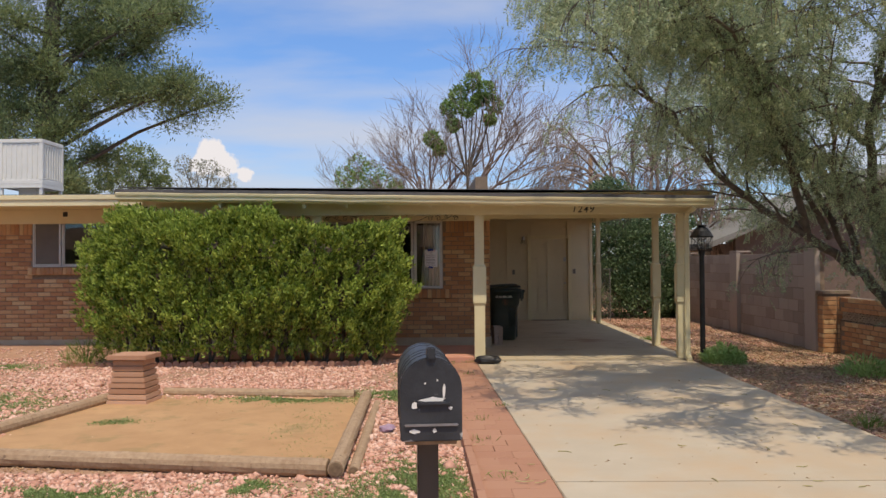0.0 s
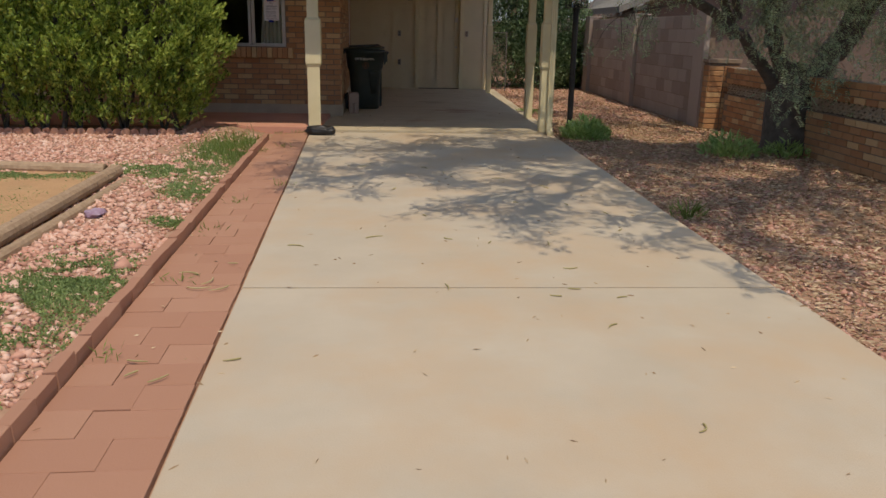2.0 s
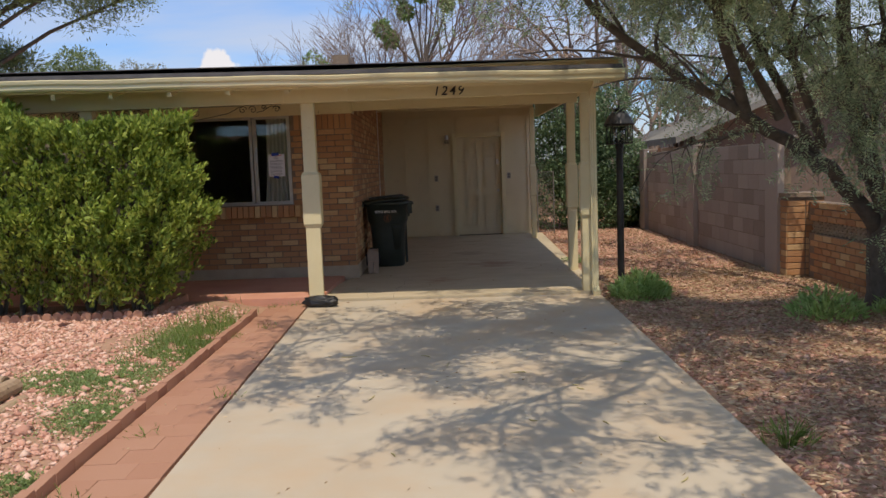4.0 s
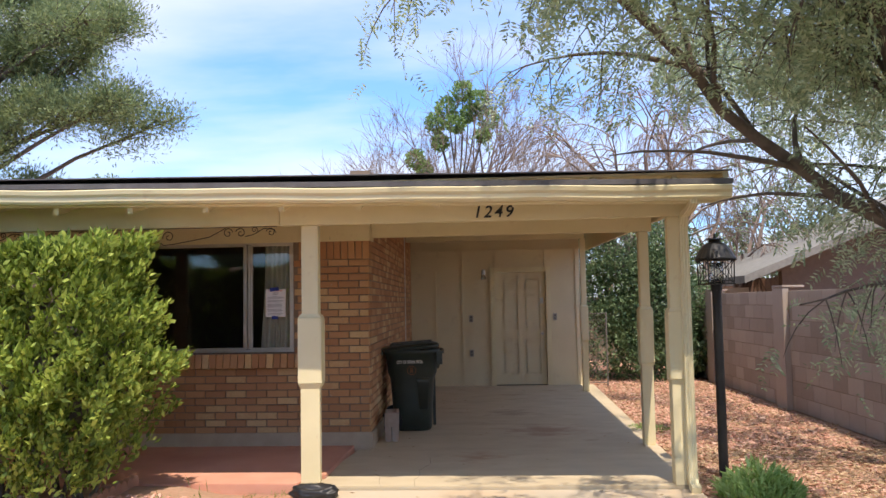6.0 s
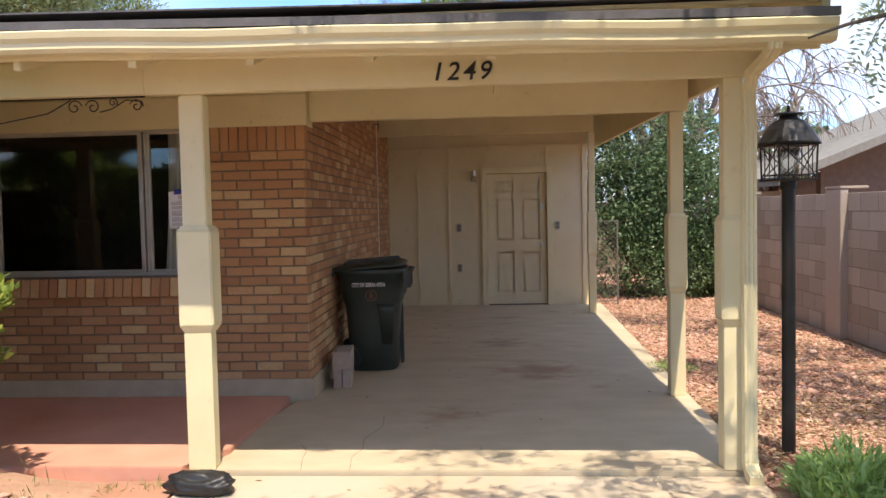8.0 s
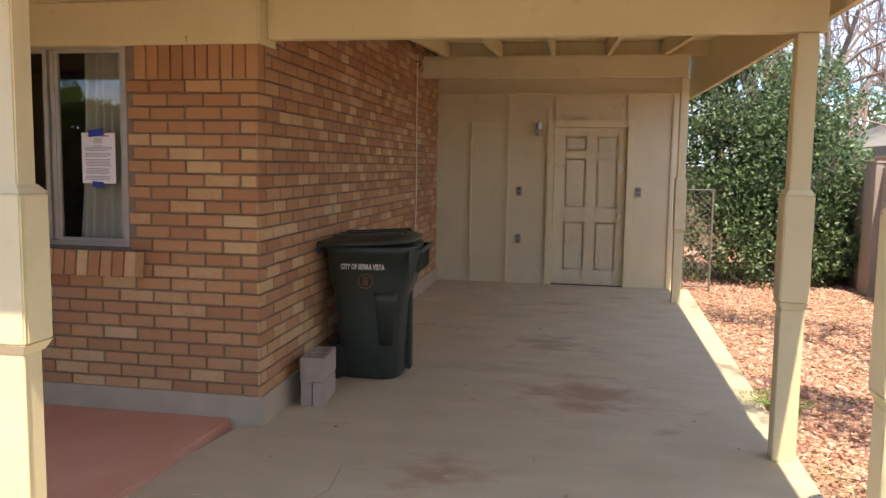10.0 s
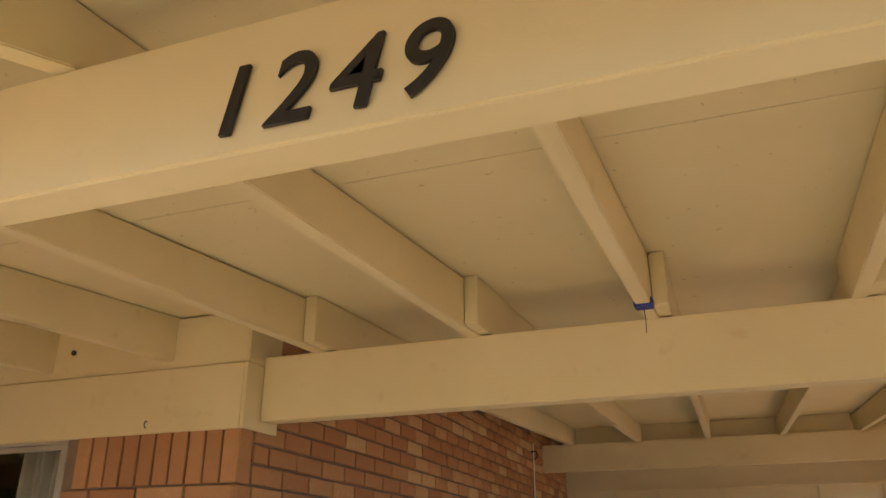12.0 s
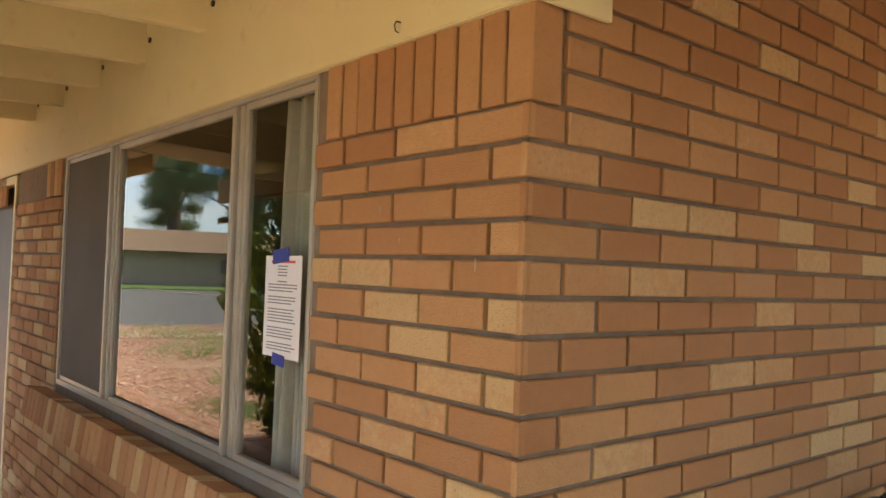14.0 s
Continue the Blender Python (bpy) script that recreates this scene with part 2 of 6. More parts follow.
SCREEN = surface("insect_screen", [(0.3, (0.13, 0.12, 0.105)), (0.7, (0.18, 0.165, 0.145))], 3, 0.9, 0.2, 300)
STEEL = surface("worn_steel", [(0.3, (0.4, 0.4, 0.4)), (0.7, (0.6, 0.6, 0.6))], 20, 0.35, 0.05, metal=1.0)
ASPHALT = surface("asphalt", [(0.3, (0.10, 0.095, 0.09)), (0.7, (0.16, 0.15, 0.14))], 6, 0.9, 0.6, 60)
RUST_RED = surface("faded_red", [(0.3, (0.50, 0.16, 0.12)), (0.7, (0.62, 0.26, 0.20))], 20, 0.7, 0.1, stain=((0.6, 0.45, 0.38), 25.0, 0.6, 0.7))
BROWN_WALL = surface("dull_brown_brick", [(0.3, (0.11, 0.08, 0.06)), (0.7, (0.17, 0.125, 0.095))], 9, 0.95, 0.8, 40)
NEIGHBOUR = surface("tan_stucco", [(0.3, (0.34, 0.25, 0.18)), (0.7, (0.44, 0.34, 0.26))], 3, 0.9, 0.5, 60)
TAN_ROOF = surface("tan_shingle", [(0.3, (0.19, 0.125, 0.08)), (0.7, (0.27, 0.18, 0.12))], 10, 0.9, 0.8, 40)
LAWN = surface("lawn_grass", [(0.3, (0.07, 0.13, 0.03)), (0.7, (0.13, 0.21, 0.05))], 3, 0.95, 0.8, 60)
GLASS = window_glass("window_glass", (0.80, 0.83, 0.82))
LAMP_GLASS = window_glass("lamp_glass", (0.85, 0.87, 0.86))
HEDGE_LEAF = leafy("hedge_leaf", [(0.15, (0.07, 0.12, 0.026)), (0.45, (0.24, 0.335, 0.06)), (0.8, (0.52, 0.61, 0.14))], 0.40)
MESQ_LEAF = leafy("mesquite_leaf", [(0.15, (0.20, 0.28, 0.16)), (0.5, (0.36, 0.45, 0.27)), (0.9, (0.62, 0.68, 0.44))], 0.5)
PINE_LEAF = leafy("pine_needle", [(0.15, (0.10, 0.15, 0.08)), (0.5, (0.21, 0.28, 0.13)), (0.9, (0.36, 0.42, 0.18))], 0.4)
BUSH_LEAF = leafy("glossy_leaf", [(0.15, (0.045, 0.085, 0.04)), (0.5, (0.11, 0.18, 0.08)), (0.9, (0.27, 0.35, 0.18))], 0.35, 0.4)
TREE_LEAF = leafy("light_green_leaf", [(0.15, (0.11, 0.19, 0.06)), (0.5, (0.20, 0.32, 0.10)), (0.9, (0.36, 0.48, 0.18))], 0.4)
GREY_LEAF = leafy("grey_green_leaf", [(0.15, (0.22, 0.24, 0.19)), (0.9, (0.42, 0.43, 0.34))], 0.3)
COVER_LEAF = leafy("ground_cover_leaf", [(0.15, (0.15, 0.21, 0.07)), (0.5, (0.25, 0.34, 0.12)), (0.9, (0.38, 0.46, 0.19))], 0.35)
GRASS_LEAF = leafy("grass_blade", [(0.15, (0.10, 0.16, 0.03)), (0.5, (0.17, 0.26, 0.05)), (0.9, (0.32, 0.36, 0.12))], 0.35)
WEED_LEAF = leafy("weed_leaf", [(0.15, (0.22, 0.34, 0.09)), (0.5, (0.34, 0.50, 0.16)), (0.9, (0.52, 0.66, 0.28))], 0.35)
POD = leafy("pale_pod", [(0.15, (0.42, 0.36, 0.16)), (0.9, (0.60, 0.52, 0.27))], 0.2)

S = "structure"


# ---- mesh helpers ----
def add_box(bm, x0, x1, y0, y1, z0, z1, m=None):
    vs = [bm.verts.new(p) for p in ((x0, y0, z0), (x1, y0, z0), (x1, y1, z0), (x0, y1, z0), (x0, y0, z1), (x1, y0, z1), (x1, y1, z1), (x0, y1, z1))]
    if m:
        for v in vs:
            v.co = m @ v.co
    for f in ((0, 3, 2, 1), (4, 5, 6, 7), (0, 1, 5, 4), (1, 2, 6, 5), (2, 3, 7, 6), (3, 0, 4, 7)):
        bm.faces.new([vs[i] for i in f])
    return vs


def part(name, bm, material, parent=None, label="", kind="", bevel=0.0, smooth=False):
    if bevel:
        bmesh.ops.bevel(bm, geom=[e for e in bm.edges if e.calc_length() > bevel * 2.5], offset=bevel, segments=2, affect="EDGES", clamp_overlap=True)
    bmesh.ops.recalc_face_normals(bm, faces=bm.faces)
    me = bpy.data.meshes.new(name)
    bm.to_mesh(me)
    bm.free()
    me.materials.append(material)
    if smooth:
        for p in me.polygons:
            p.use_smooth = True
    ob = new(name, me)
    ob.parent = parent
    return tagged(ob, label, "", "", kind)


def boxes(name, mat, *bs, parent=None, label="", kind="", bevel=0.0, m=None):
    bm = bmesh.new()
    for b in bs:
        add_box(bm, *b, m=m)
    return part(name, bm, mat, parent, label, kind, bevel)


def thing(name, label, category, place=(0, 0, 0), rz=0.0, group=""):
    e = new(name)
    e.empty_display_size = 0.2
    e.location = place
    e.rotation_euler = (0, 0, radians(rz))
    return tagged(e, label, category, group)


def arrays(name, verts, faces, mat, parent=None, label="", kind="", smooth=False):
    verts, faces = np.asarray(verts, dtype=np.float32), np.asarray(faces, dtype=np.int32)
    me = bpy.data.meshes.new(name)
    k = faces.shape[1]
    me.vertices.add(len(verts))
    me.vertices.foreach_set("co", verts.ravel())
    me.loops.add(faces.size)
    me.loops.foreach_set("vertex_index", faces.ravel())
    me.polygons.add(len(faces))
    me.polygons.foreach_set("loop_start", np.arange(0, faces.size, k, dtype=np.int32))
    me.polygons.foreach_set("loop_total", np.full(len(faces), k, dtype=np.int32))
    me.update(calc_edges=True)
    me.materials.append(mat)
    if smooth:
        me.polygons.foreach_set("use_smooth", np.ones(len(faces), dtype=bool))
    ob = new(name, me)
    ob.parent = parent
    return tagged(ob, label, "", "", kind)


def cyl(bm, p0, p1, r0, r1=None, seg=12):
    """A closed tapered rod from p0 to p1."""
    r1 = r0 if r1 is None else r1
    a, b = Vector(p0), Vector(p1)
    q = (b - a).to_track_quat("Z", "Y")
    rings = []
    for c, r in ((a, r0), (b, r1)):
        rings.append([bm.verts.new(c + q @ Vector((r * math.cos(2 * math.pi * i / seg), r * math.sin(2 * math.pi * i / seg), 0))) for i in range(seg)])
    for i in range(seg):
        j = (i + 1) % seg
        bm.faces.new((rings[0][i], rings[0][j], rings[1][j], rings[1][i]))
    bm.faces.new(rings[0][::-1])
    bm.faces.new(rings[1])


def tube_path(bm, pts, r, seg=6):
    for a, b in zip(pts, pts[1:]):
        cyl(bm, a, b, r, r, seg)


class Twigs:
    """Collects tapered limbs as arrays, to become one mesh."""

    def __init__(self, seg=6):
        self.v, self.f, self.seg, self.n = [], [], seg, 0

    def limb(self, pts, radii):
        s = self.seg
        for i, (p, r) in enumerate(zip(pts, radii)):
            p = Vector(p)
            d = (Vector(pts[min(i + 1, len(pts) - 1)]) - Vector(pts[max(i - 1, 0)])).normalized()
            side = d.orthogonal().normalized() if i == 0 else (side - d * side.dot(d)).normalized()
            up = d.cross(side)
            for k in range(s):
                a = 2 * math.pi * k / s
                self.v.append(tuple(p + side * (r * math.cos(a)) + up * (r * math.sin(a))))
        for i in range(len(pts) - 1):
            for k in range(s):
                j = (k + 1) % s
                b = self.n + i * s
                self.f.append((b + k, b + j, b + s + j, b + s + k))
        self.n += len(pts) * s

    def build(self, name, mat, parent, label="", kind=""):
        return arrays(name, self.v, self.f, mat, parent, label, kind, smooth=True)


def leaf_mesh(name, pos, way, length, width, mat, parent=None, rng=None, label="", kind="stuff"):
    """Diamond leaves at pos, along way, each an island."""
    pos, way = np.asarray(pos, float), np.asarray(way, float)
    n = len(pos)
    way = way / (np.linalg.norm(way, axis=1, keepdims=True) + 1e-9)
    rnd = rng.normal(size=(n, 3))
    side = np.cross(way, rnd)
    side /= np.linalg.norm(side, axis=1, keepdims=True) + 1e-9
    L = (np.asarray(length) * rng.uniform(0.6, 1.3, n))[:, None]
    W = (np.asarray(width) * rng.uniform(0.7, 1.2, n))[:, None]
    v = np.stack([pos, pos + way * L * 0.45 + side * W * 0.5, pos + way * L, pos + way * L * 0.45 - side * W * 0.5], 1).reshape(-1, 3)
    f = np.arange(4 * n).reshape(n, 4)
    return arrays(name, v, f, mat, parent, label, kind)


def text_mesh(name, body, size, mat, m, parent=None, shear=0.0, extrude=0.004, bold=0.0, width=None, label=""):
    cu = bpy.data.curves.new(name, "FONT")
    cu.body, cu.size, cu.extrude, cu.shear, cu.offset = body, size, extrude, shear, bold
    cu.align_x, cu.align_y = "CENTER", "CENTER"
    tmp = bpy.data.objects.new(name, cu)
    scene.collection.objects.link(tmp)
    bpy.context.view_layer.update()
    me = bpy.data.meshes.new_from_object(tmp.evaluated_get(bpy.context.evaluated_depsgraph_get()))
    bpy.data.objects.remove(tmp)
    me.name = name
    me.materials.clear()
    me.materials.append(mat)
    if width:
        xs = [v.co.x for v in me.vertices]
        k = width / (max(xs) - min(xs))
        for v in me.vertices:
            v.co.x *= k
    ob = new(name, me)
    ob.matrix_world = m
    ob.parent = parent
    return tagged(ob, label)


# ---- ground ----
def ground_h(x, y):
    """Height of the yard: flat, rising a little to the house past the porch."""
    a = min(max((-4.3 - x) / 1.5, 0), 1) * min(max((y - 11.5) / 1.7, 0), 1)
    b = 0.012 * noise.noise(Vector((x * 0.7, y * 0.7, 0))) + 0.006 * noise.noise(Vector((x * 3.1, y * 3.1, 5)))
    edge = 0.50 - 0.04 * y
    c = min(max((edge - x) / 0.5, 0), 1) * (0.055 + 0.045 * min(max((y - 3) / 7, 0), 1)) if y < 11.6 else 0.0
    return 0.14 * a + b - 0.008 + c


def in_hard(x, y):
    """True on paving, slabs, walls and the bare bed."""
    left = 1.02 - 0.045 * y
    if left - 0.02 < x < 3.64 and y < 11.72:
        return True
    if 0.44 < x < 3.72 and y >= 11.7:
        return True
    if x < 0.8 and y > 13.3:
        return True
    if 0.52 - 0.04 * y - 0.08 < x < left and y < 11.6:
        return True
    if -4.6 < x < 0.5 and 11.55 < y < 13.4:
        return True
    return -3.45 < x < -0.72 and 5.25 < y < 8.1


def axis_steps(lo, hi, near_lo, near_hi, step):
    far_lo = [lo * (1 - k / 5) + near_lo * k / 5 for k in range(5)]
    mid = list(np.arange(near_lo, near_hi, step))
    return far_lo + mid + [near_hi * (1 - k / 5) + hi * k / 5 for k in range(6)]


gx, gy = axis_steps(-400, 400, -12, 9, 0.15), axis_steps(-400, 400, -2, 26, 0.15)
gv = [(x, y, ground_h(x, y) if -12 < x < 9 and -2 < y < 26 else -0.012) for y in gy for x in gx]
gf = [(j * len(gx) + i, j * len(gx) + i + 1, (j + 1) * len(gx) + i + 1, (j + 1) * len(gx) + i) for j in range(len(gy) - 1) for i in range(len(gx) - 1)]
arrays("ground", gv, gf, SOIL, None, "pale pinkish yard soil under loose gravel", S, smooth=True)


def slab(name, corners, z0, z1, mat, label):
    bm = bmesh.new()
    lo = [bm.verts.new((x, y, z0)) for x, y in corners]
    hi = [bm.verts.new((x, y, z1)) for x, y in corners]
    bm.faces.new(lo[::-1])
    bm.faces.new(hi)
    for i in range(len(corners)):
        j = (i + 1) % len(corners)
        bm.faces.new((lo[i], lo[j], hi[j], hi[i]))
    return part(name, bm, mat, None, label, S, bevel=0.006)


def drive_left(y):
    return 1.03 - 0.047 * y


drive = tagged(new("driveway"), "pale concrete driveway in two slabs with an open joint", "", "", S)
for y0, y1 in ((-1.6, 5.19), (5.20, 11.69)):
    o = slab("driveway_slab", [(drive_left(y0), y0), (3.63, y0), (3.645, y1), (drive_left(y1), y1)], -0.1, 0.016, CONC, "")
    del o["kind"]
    o.parent = drive
slab("carport_floor", [(0.47, 11.70), (3.67, 11.70), (3.80, 19.5), (0.60, 19.5), (0.70, 13.6), (0.47, 11.72)], -0.1, 0.045, CONC2, "stained brown concrete carport floor")
slab("porch_floor", [(-4.6, 11.64), (0.44, 11.64), (0.45, 11.70), (0.60, 12.0), (0.61, 13.40), (-4.6, 13.40)], -0.1, 0.082, RED, "worn red painted concrete porch floor")

bm = bmesh.new()
for pts in ([(1.11, 11.705), (1.07, 11.9), (1.06, 12.05), (0.99, 12.20)], [(1.39, 11.705), (1.36, 11.95), (1.40, 12.1), (1.37, 12.32), (1.45, 12.6), (1.42, 12.9)]):
    tube_path(bm, [(x, y, 0.0435) for x, y in pts], 0.0023, 5)
part("floor_crack", bm, BROWN_WALL, None, "thin dark cracks in the carport floor", S)

# ---- house walls ----
def wall_mesh(name, mat, rects, y0, y1, label):
    return boxes(name, mat, *[(x0, x1, y0, y1, z0, z1) for x0, x1, z0, z1 in rects], label=label, kind=S)


WIN = (-2.52, -0.02, 1.04, 2.19)
LWIN = (-6.99, -5.35, 1.45, 2.26)
DOOR2 = (-4.50, -3.60, 0.12, 2.17)
wall_front = wall_mesh("wall_front", MORTAR, [(-13, LWIN[0], 0.0, 2.2), (LWIN[0], LWIN[1], 0.0, LWIN[2]), (LWIN[1], DOOR2[0], 0.0, 2.2), (DOOR2[1], WIN[0], 0.0, 2.2),
    (WIN[0], WIN[1], 0.0, WIN[2]), (WIN[1], 0.767, 0.0, 2.2), (LWIN[0], LWIN[1], LWIN[3], 2.3)], 13.405, 13.62, "variegated red and tan brick front wall of the house")
side_turn = pose(0.78, 13.39, 0, 0, 0, 1.7)
wall_side = boxes("wall_side", MORTAR, (-0.22, -0.012, 0.21, 6.15, 0, 2.95), m=side_turn, label="variegated red and tan brick side wall of the carport", kind=S)
boxes("footing", FOOTING, (-13, 0.80, 13.37, 13.404, 0, 0.215), (0.79, 0.80, 13.404, 13.41, 0, 0.215), label="plain mortar footing under the brick", kind=S)
boxes("footing_side", FOOTING, (-0.012, 0.02, 0.0, 6.1, 0, 0.215), m=side_turn, label="plain mortar footing under the brick", kind=S)
boxes("wall_back", CREAM_WALL, (0.45, 2.095, 19.46, 19.6, 0, 3.0), (2.995, 3.60, 19.46, 19.6, 0, 3.0), (2.095, 2.995, 19.46, 19.6, 2.04, 3.0), (2.0, 3.1, 19.601, 19.64, 0, 2.2), label="cream painted board wall at the back of the carport", kind=S)
boxes("wall_store", CREAM_WALL, (3.50, 3.60, 19.6, 22.5, 0, 3.0), label="cream painted side wall of the store", kind=S)
boxes("room_wall", ROOM_SHADE, (-13, 0.6, 17.0, 17.1, 0, 2.6), (-13.1, -13, 13.6, 17.1, 0, 2.6), (-4.9, -4.8, 13.6, 17, 0, 2.6), label="room wall behind the windows, dimness put into its colour", kind=S)
boxes("room_floor", ROOM_SHADE, (-13, 0.58, 13.6, 17, 0, 0.1), label="room floor, dimness put into its colour", kind=S)
boxes("room_ceiling", ROOM_SHADE, (-13, 0.58, 13.6, 17, 2.45, 2.5), label="room ceiling, dimness put into its colour", kind=S)

# Battens on the board wall: thin proud strips.
bt = 0.022
for x0, x1, z0, z1 in ((1.50, 1.53, 0.05, 2.45), (1.03, 1.05, 0.05, 2.10), (0.62, 1.50, 2.09, 2.12), (0.62, 3.64, 2.44, 2.47), (2.10, 2.12, 2.12, 2.44), (2.98, 3.0, 2.12, 2.44), (3.52, 3.55, 0.05, 2.44)):
    boxes("trim", CREAM_WALL, (x0, x1, 19.46 - bt, 19.458, z0, z1), label="thin cream batten", kind=S)

# ---- ceiling, roof, beams ----
def deck(y):
    """Underside of the roof boards."""
    return 2.625 + (y - 13.4) * (0.081 if y < 13.4 else 0.061)


def right_edge(y):
    return 3.83


def lift(x):
    """How much the roof's front edge rises towards the house's far end."""
    return max(0.0, (3.7 - x) * 0.016 - 0.02)


def eave(x):
    """The same for the gutter and fascia, which sag a little at the carport's end."""
    return (3.7 - x) * 0.018 - 0.055


def sloped(name, mat, x0, xr, ys, off0, off1, label, kind=S, parent=None):
    """A sheet that follows the roof's slope between the offsets off0 and off1."""
    bm = bmesh.new()
    rows = []
    for y in ys:
        a, b = (x0, xr(y)) if callable(xr) else (x0, xr)
        rows.append([bm.verts.new((x, y, deck(y) + o + (lift(x) if name == "roof" and a > -5 else 0))) for x, o in ((a, off0), (b, off0), (b, off1), (a, off1))])
    for r, s in zip(rows, rows[1:]):
        for i in range(4):
            j = (i + 1) % 4
            bm.faces.new((r[i], r[j], s[j], s[i]))
    bm.faces.new(rows[0][::-1])
    bm.faces.new(rows[-1])
    return part(name, bm, mat, parent, label, kind)


sloped("ceiling", CEIL, -4.6, lambda y: right_edge(y) - 0.04, (11.22, 12.43), 0, 0.018, "cream painted plywood carport ceiling")
sloped("ceiling", CEIL, -4.6, lambda y: right_edge(y) - 0.04, (12.435, 13.4, 14.87), 0.001, 0.018, "cream painted plywood carport ceiling")
sloped("ceiling", CEIL, 0.4, lambda y: right_edge(y) - 0.04, (14.875, 17.31), 0, 0.018, "cream painted plywood carport ceiling")
sloped("ceiling", CEIL, 0.4, lambda y: right_edge(y) - 0.04, (17.315, 20.3), 0.001, 0.018, "cream painted plywood carport ceiling")
sloped("roof", ROOF, -4.65, lambda y: right_edge(y) + 0.015, (11.15, 13.4, 20.4), 0.019, 0.027, "low pitched dark roofing")
sloped("roof", ROOF, -13.5, -4.66, (12.25, 13.4, 20.4), 0.02, 0.05, "low pitched dark roofing")
sloped("ceiling", CREAM, -13.5, -4.66, (12.3, 13.4), -0.0, 0.018, "cream painted eave soffit")

rng = random.Random(4)
for k in range(-7, 6):
    x = 1.01 + 0.602 * k
    if x > 3.5:
        continue
    bm = bmesh.new()
    vs = []
    for y in (11.24, 11.655, 11.7, 13.40 if x < 0.75 else 13.66):
        lo = 2.222 + (3.7 - x) * 0.008 if y < 11.5 else 2.385 + 0.042 * (y - 11.7) - 0.008
        vs.append([bm.verts.new((xx, y, z)) for xx, z in ((x, lo), (x + 0.045, lo), (x + 0.045, deck(y) - 0.001), (x, deck(y) - 0.001))])
    for r, s in zip(vs, vs[1:]):
        for i in range(4):
            bm.faces.new((r[i], r[(i + 1) % 4], s[(i + 1) % 4], s[i]))
    bm.faces.new(vs[0][::-1])
    bm.faces.new(vs[-1])
    part("rafter", bm, CREAM, None, "cream painted timber rafter", S, bevel=0.003)
for k in range(0, 5):
    x = 0.88 + 0.597 * k
    bm = bmesh.new()
    vs = []
    for y in (13.32, 19.46):
        lo = 2.462 + 0.062 * (y - 13.5)
        xs = 1.057 + 0.602 * k - (y - 13.32) * 0.034
        vs.append([bm.verts.new((xx, y, z)) for xx, z in ((xs, lo), (xs + 0.045, lo), (xs + 0.045, deck(y) - 0.001), (xs, deck(y) - 0.001))])
    for i in range(4):
        bm.faces.new((vs[0][i], vs[0][(i + 1) % 4], vs[1][(i + 1) % 4], vs[1][i]))
    bm.faces.new(vs[0][::-1])
    bm.faces.new(vs[1])
    part("rafter", bm, CREAM, None, "cream painted timber rafter", S, bevel=0.003)
# lapped rafter blocks over the middle beam and blocking over the back beam
for k in range(0, 5):
    x = 0.925 + 0.597 * k
    boxes("rafter_block", CREAM, (x + 0.002, x + 0.55, 18.50, 18.53, 2.77, deck(18.5) - 0.002), label="cream painted timber blocking", kind=S)

boxes("beam_front", CREAM, (-4.6, 0.30, 11.665, 11.735, 2.185, 2.375), (0.302, 3.66, 11.66, 11.73, 2.18, 2.375), label="cream painted front beam on the posts", kind=S, bevel=0.004)
boxes("beam_middle", CREAM, (0.80, 3.70, 13.48, 13.56, 2.215, 2.455), label="cream painted middle beam", kind=S, bevel=0.004)
boxes("beam_back", CREAM, (0.62, 3.57, 18.36, 18.45, 2.535, 2.775), label="cream painted back beam", kind=S, bevel=0.004)
boxes("beam_bracket", CREAM, (0.785, 0.799, 13.375, 13.60, 2.178, 2.418), (0.785, 0.797, 13.384, 13.60, 2.421, 2.62), label="cream painted board beside the beam end", kind=S, bevel=0.002)
# header band over the brick, blocks with vent holes between the rafters
boxes("header_band", CREAM, (-13, 0.784, 13.376, 13.402, 2.178, 2.418), label="cream painted board above the brick", kind=S, bevel=0.003)
boxes("header_band", CREAM, (-13, 0.784, 13.386, 13.402, 2.421, 2.615), label="cream painted blocking between the rafters", kind=S)
boxes("header_band", CREAM, (0.42, 0.784, 13.403, 13.60, 2.2, 2.617), label="cream painted corner board", kind=S)
bm = bmesh.new()
for x in (-0.052, -0.702, -1.30, -1.90, -2.50, -3.10):
    cyl(bm, (x, 13.378, 2.527), (x, 13.384, 2.527), 0.011, 0.011, 12)
part("vent_hole", bm, BROWN_DOOR, None, "dark round vent holes in the blocking", S)
boxes("fascia_left", CREAM, (-13.5, -4.67, 12.24, 12.27, 2.40, 2.56), (-13.5, -4.67, 12.22, 12.24, 2.50, 2.57), label="cream painted fascia of the left eave", kind=S, bevel=0.003)
for piece_x0, piece_x1, piece_y in ((-4.62, 0.55, 11.205), (0.552, 3.785, 11.207)):
    bm = bmesh.new()
    for v in add_box(bm, piece_x0, piece_x1, piece_y, 11.235, 2.282, 2.435):
        v.co.z += eave(v.co.x)
    part("fascia_front", bm, CREAM, None, "cream painted front fascia board", S, bevel=0.003)
bm = bmesh.new()
for v in add_box(bm, -4.63, 3.835, 11.10, 11.204, 2.412, 2.452):
    v.co.z += eave(v.co.x) + (0.012 if v.co.y > 11.15 else 0)
part("drip_edge", bm, ROOF, None, "dark roofing lapped over the gutter", S)
bm = bmesh.new()
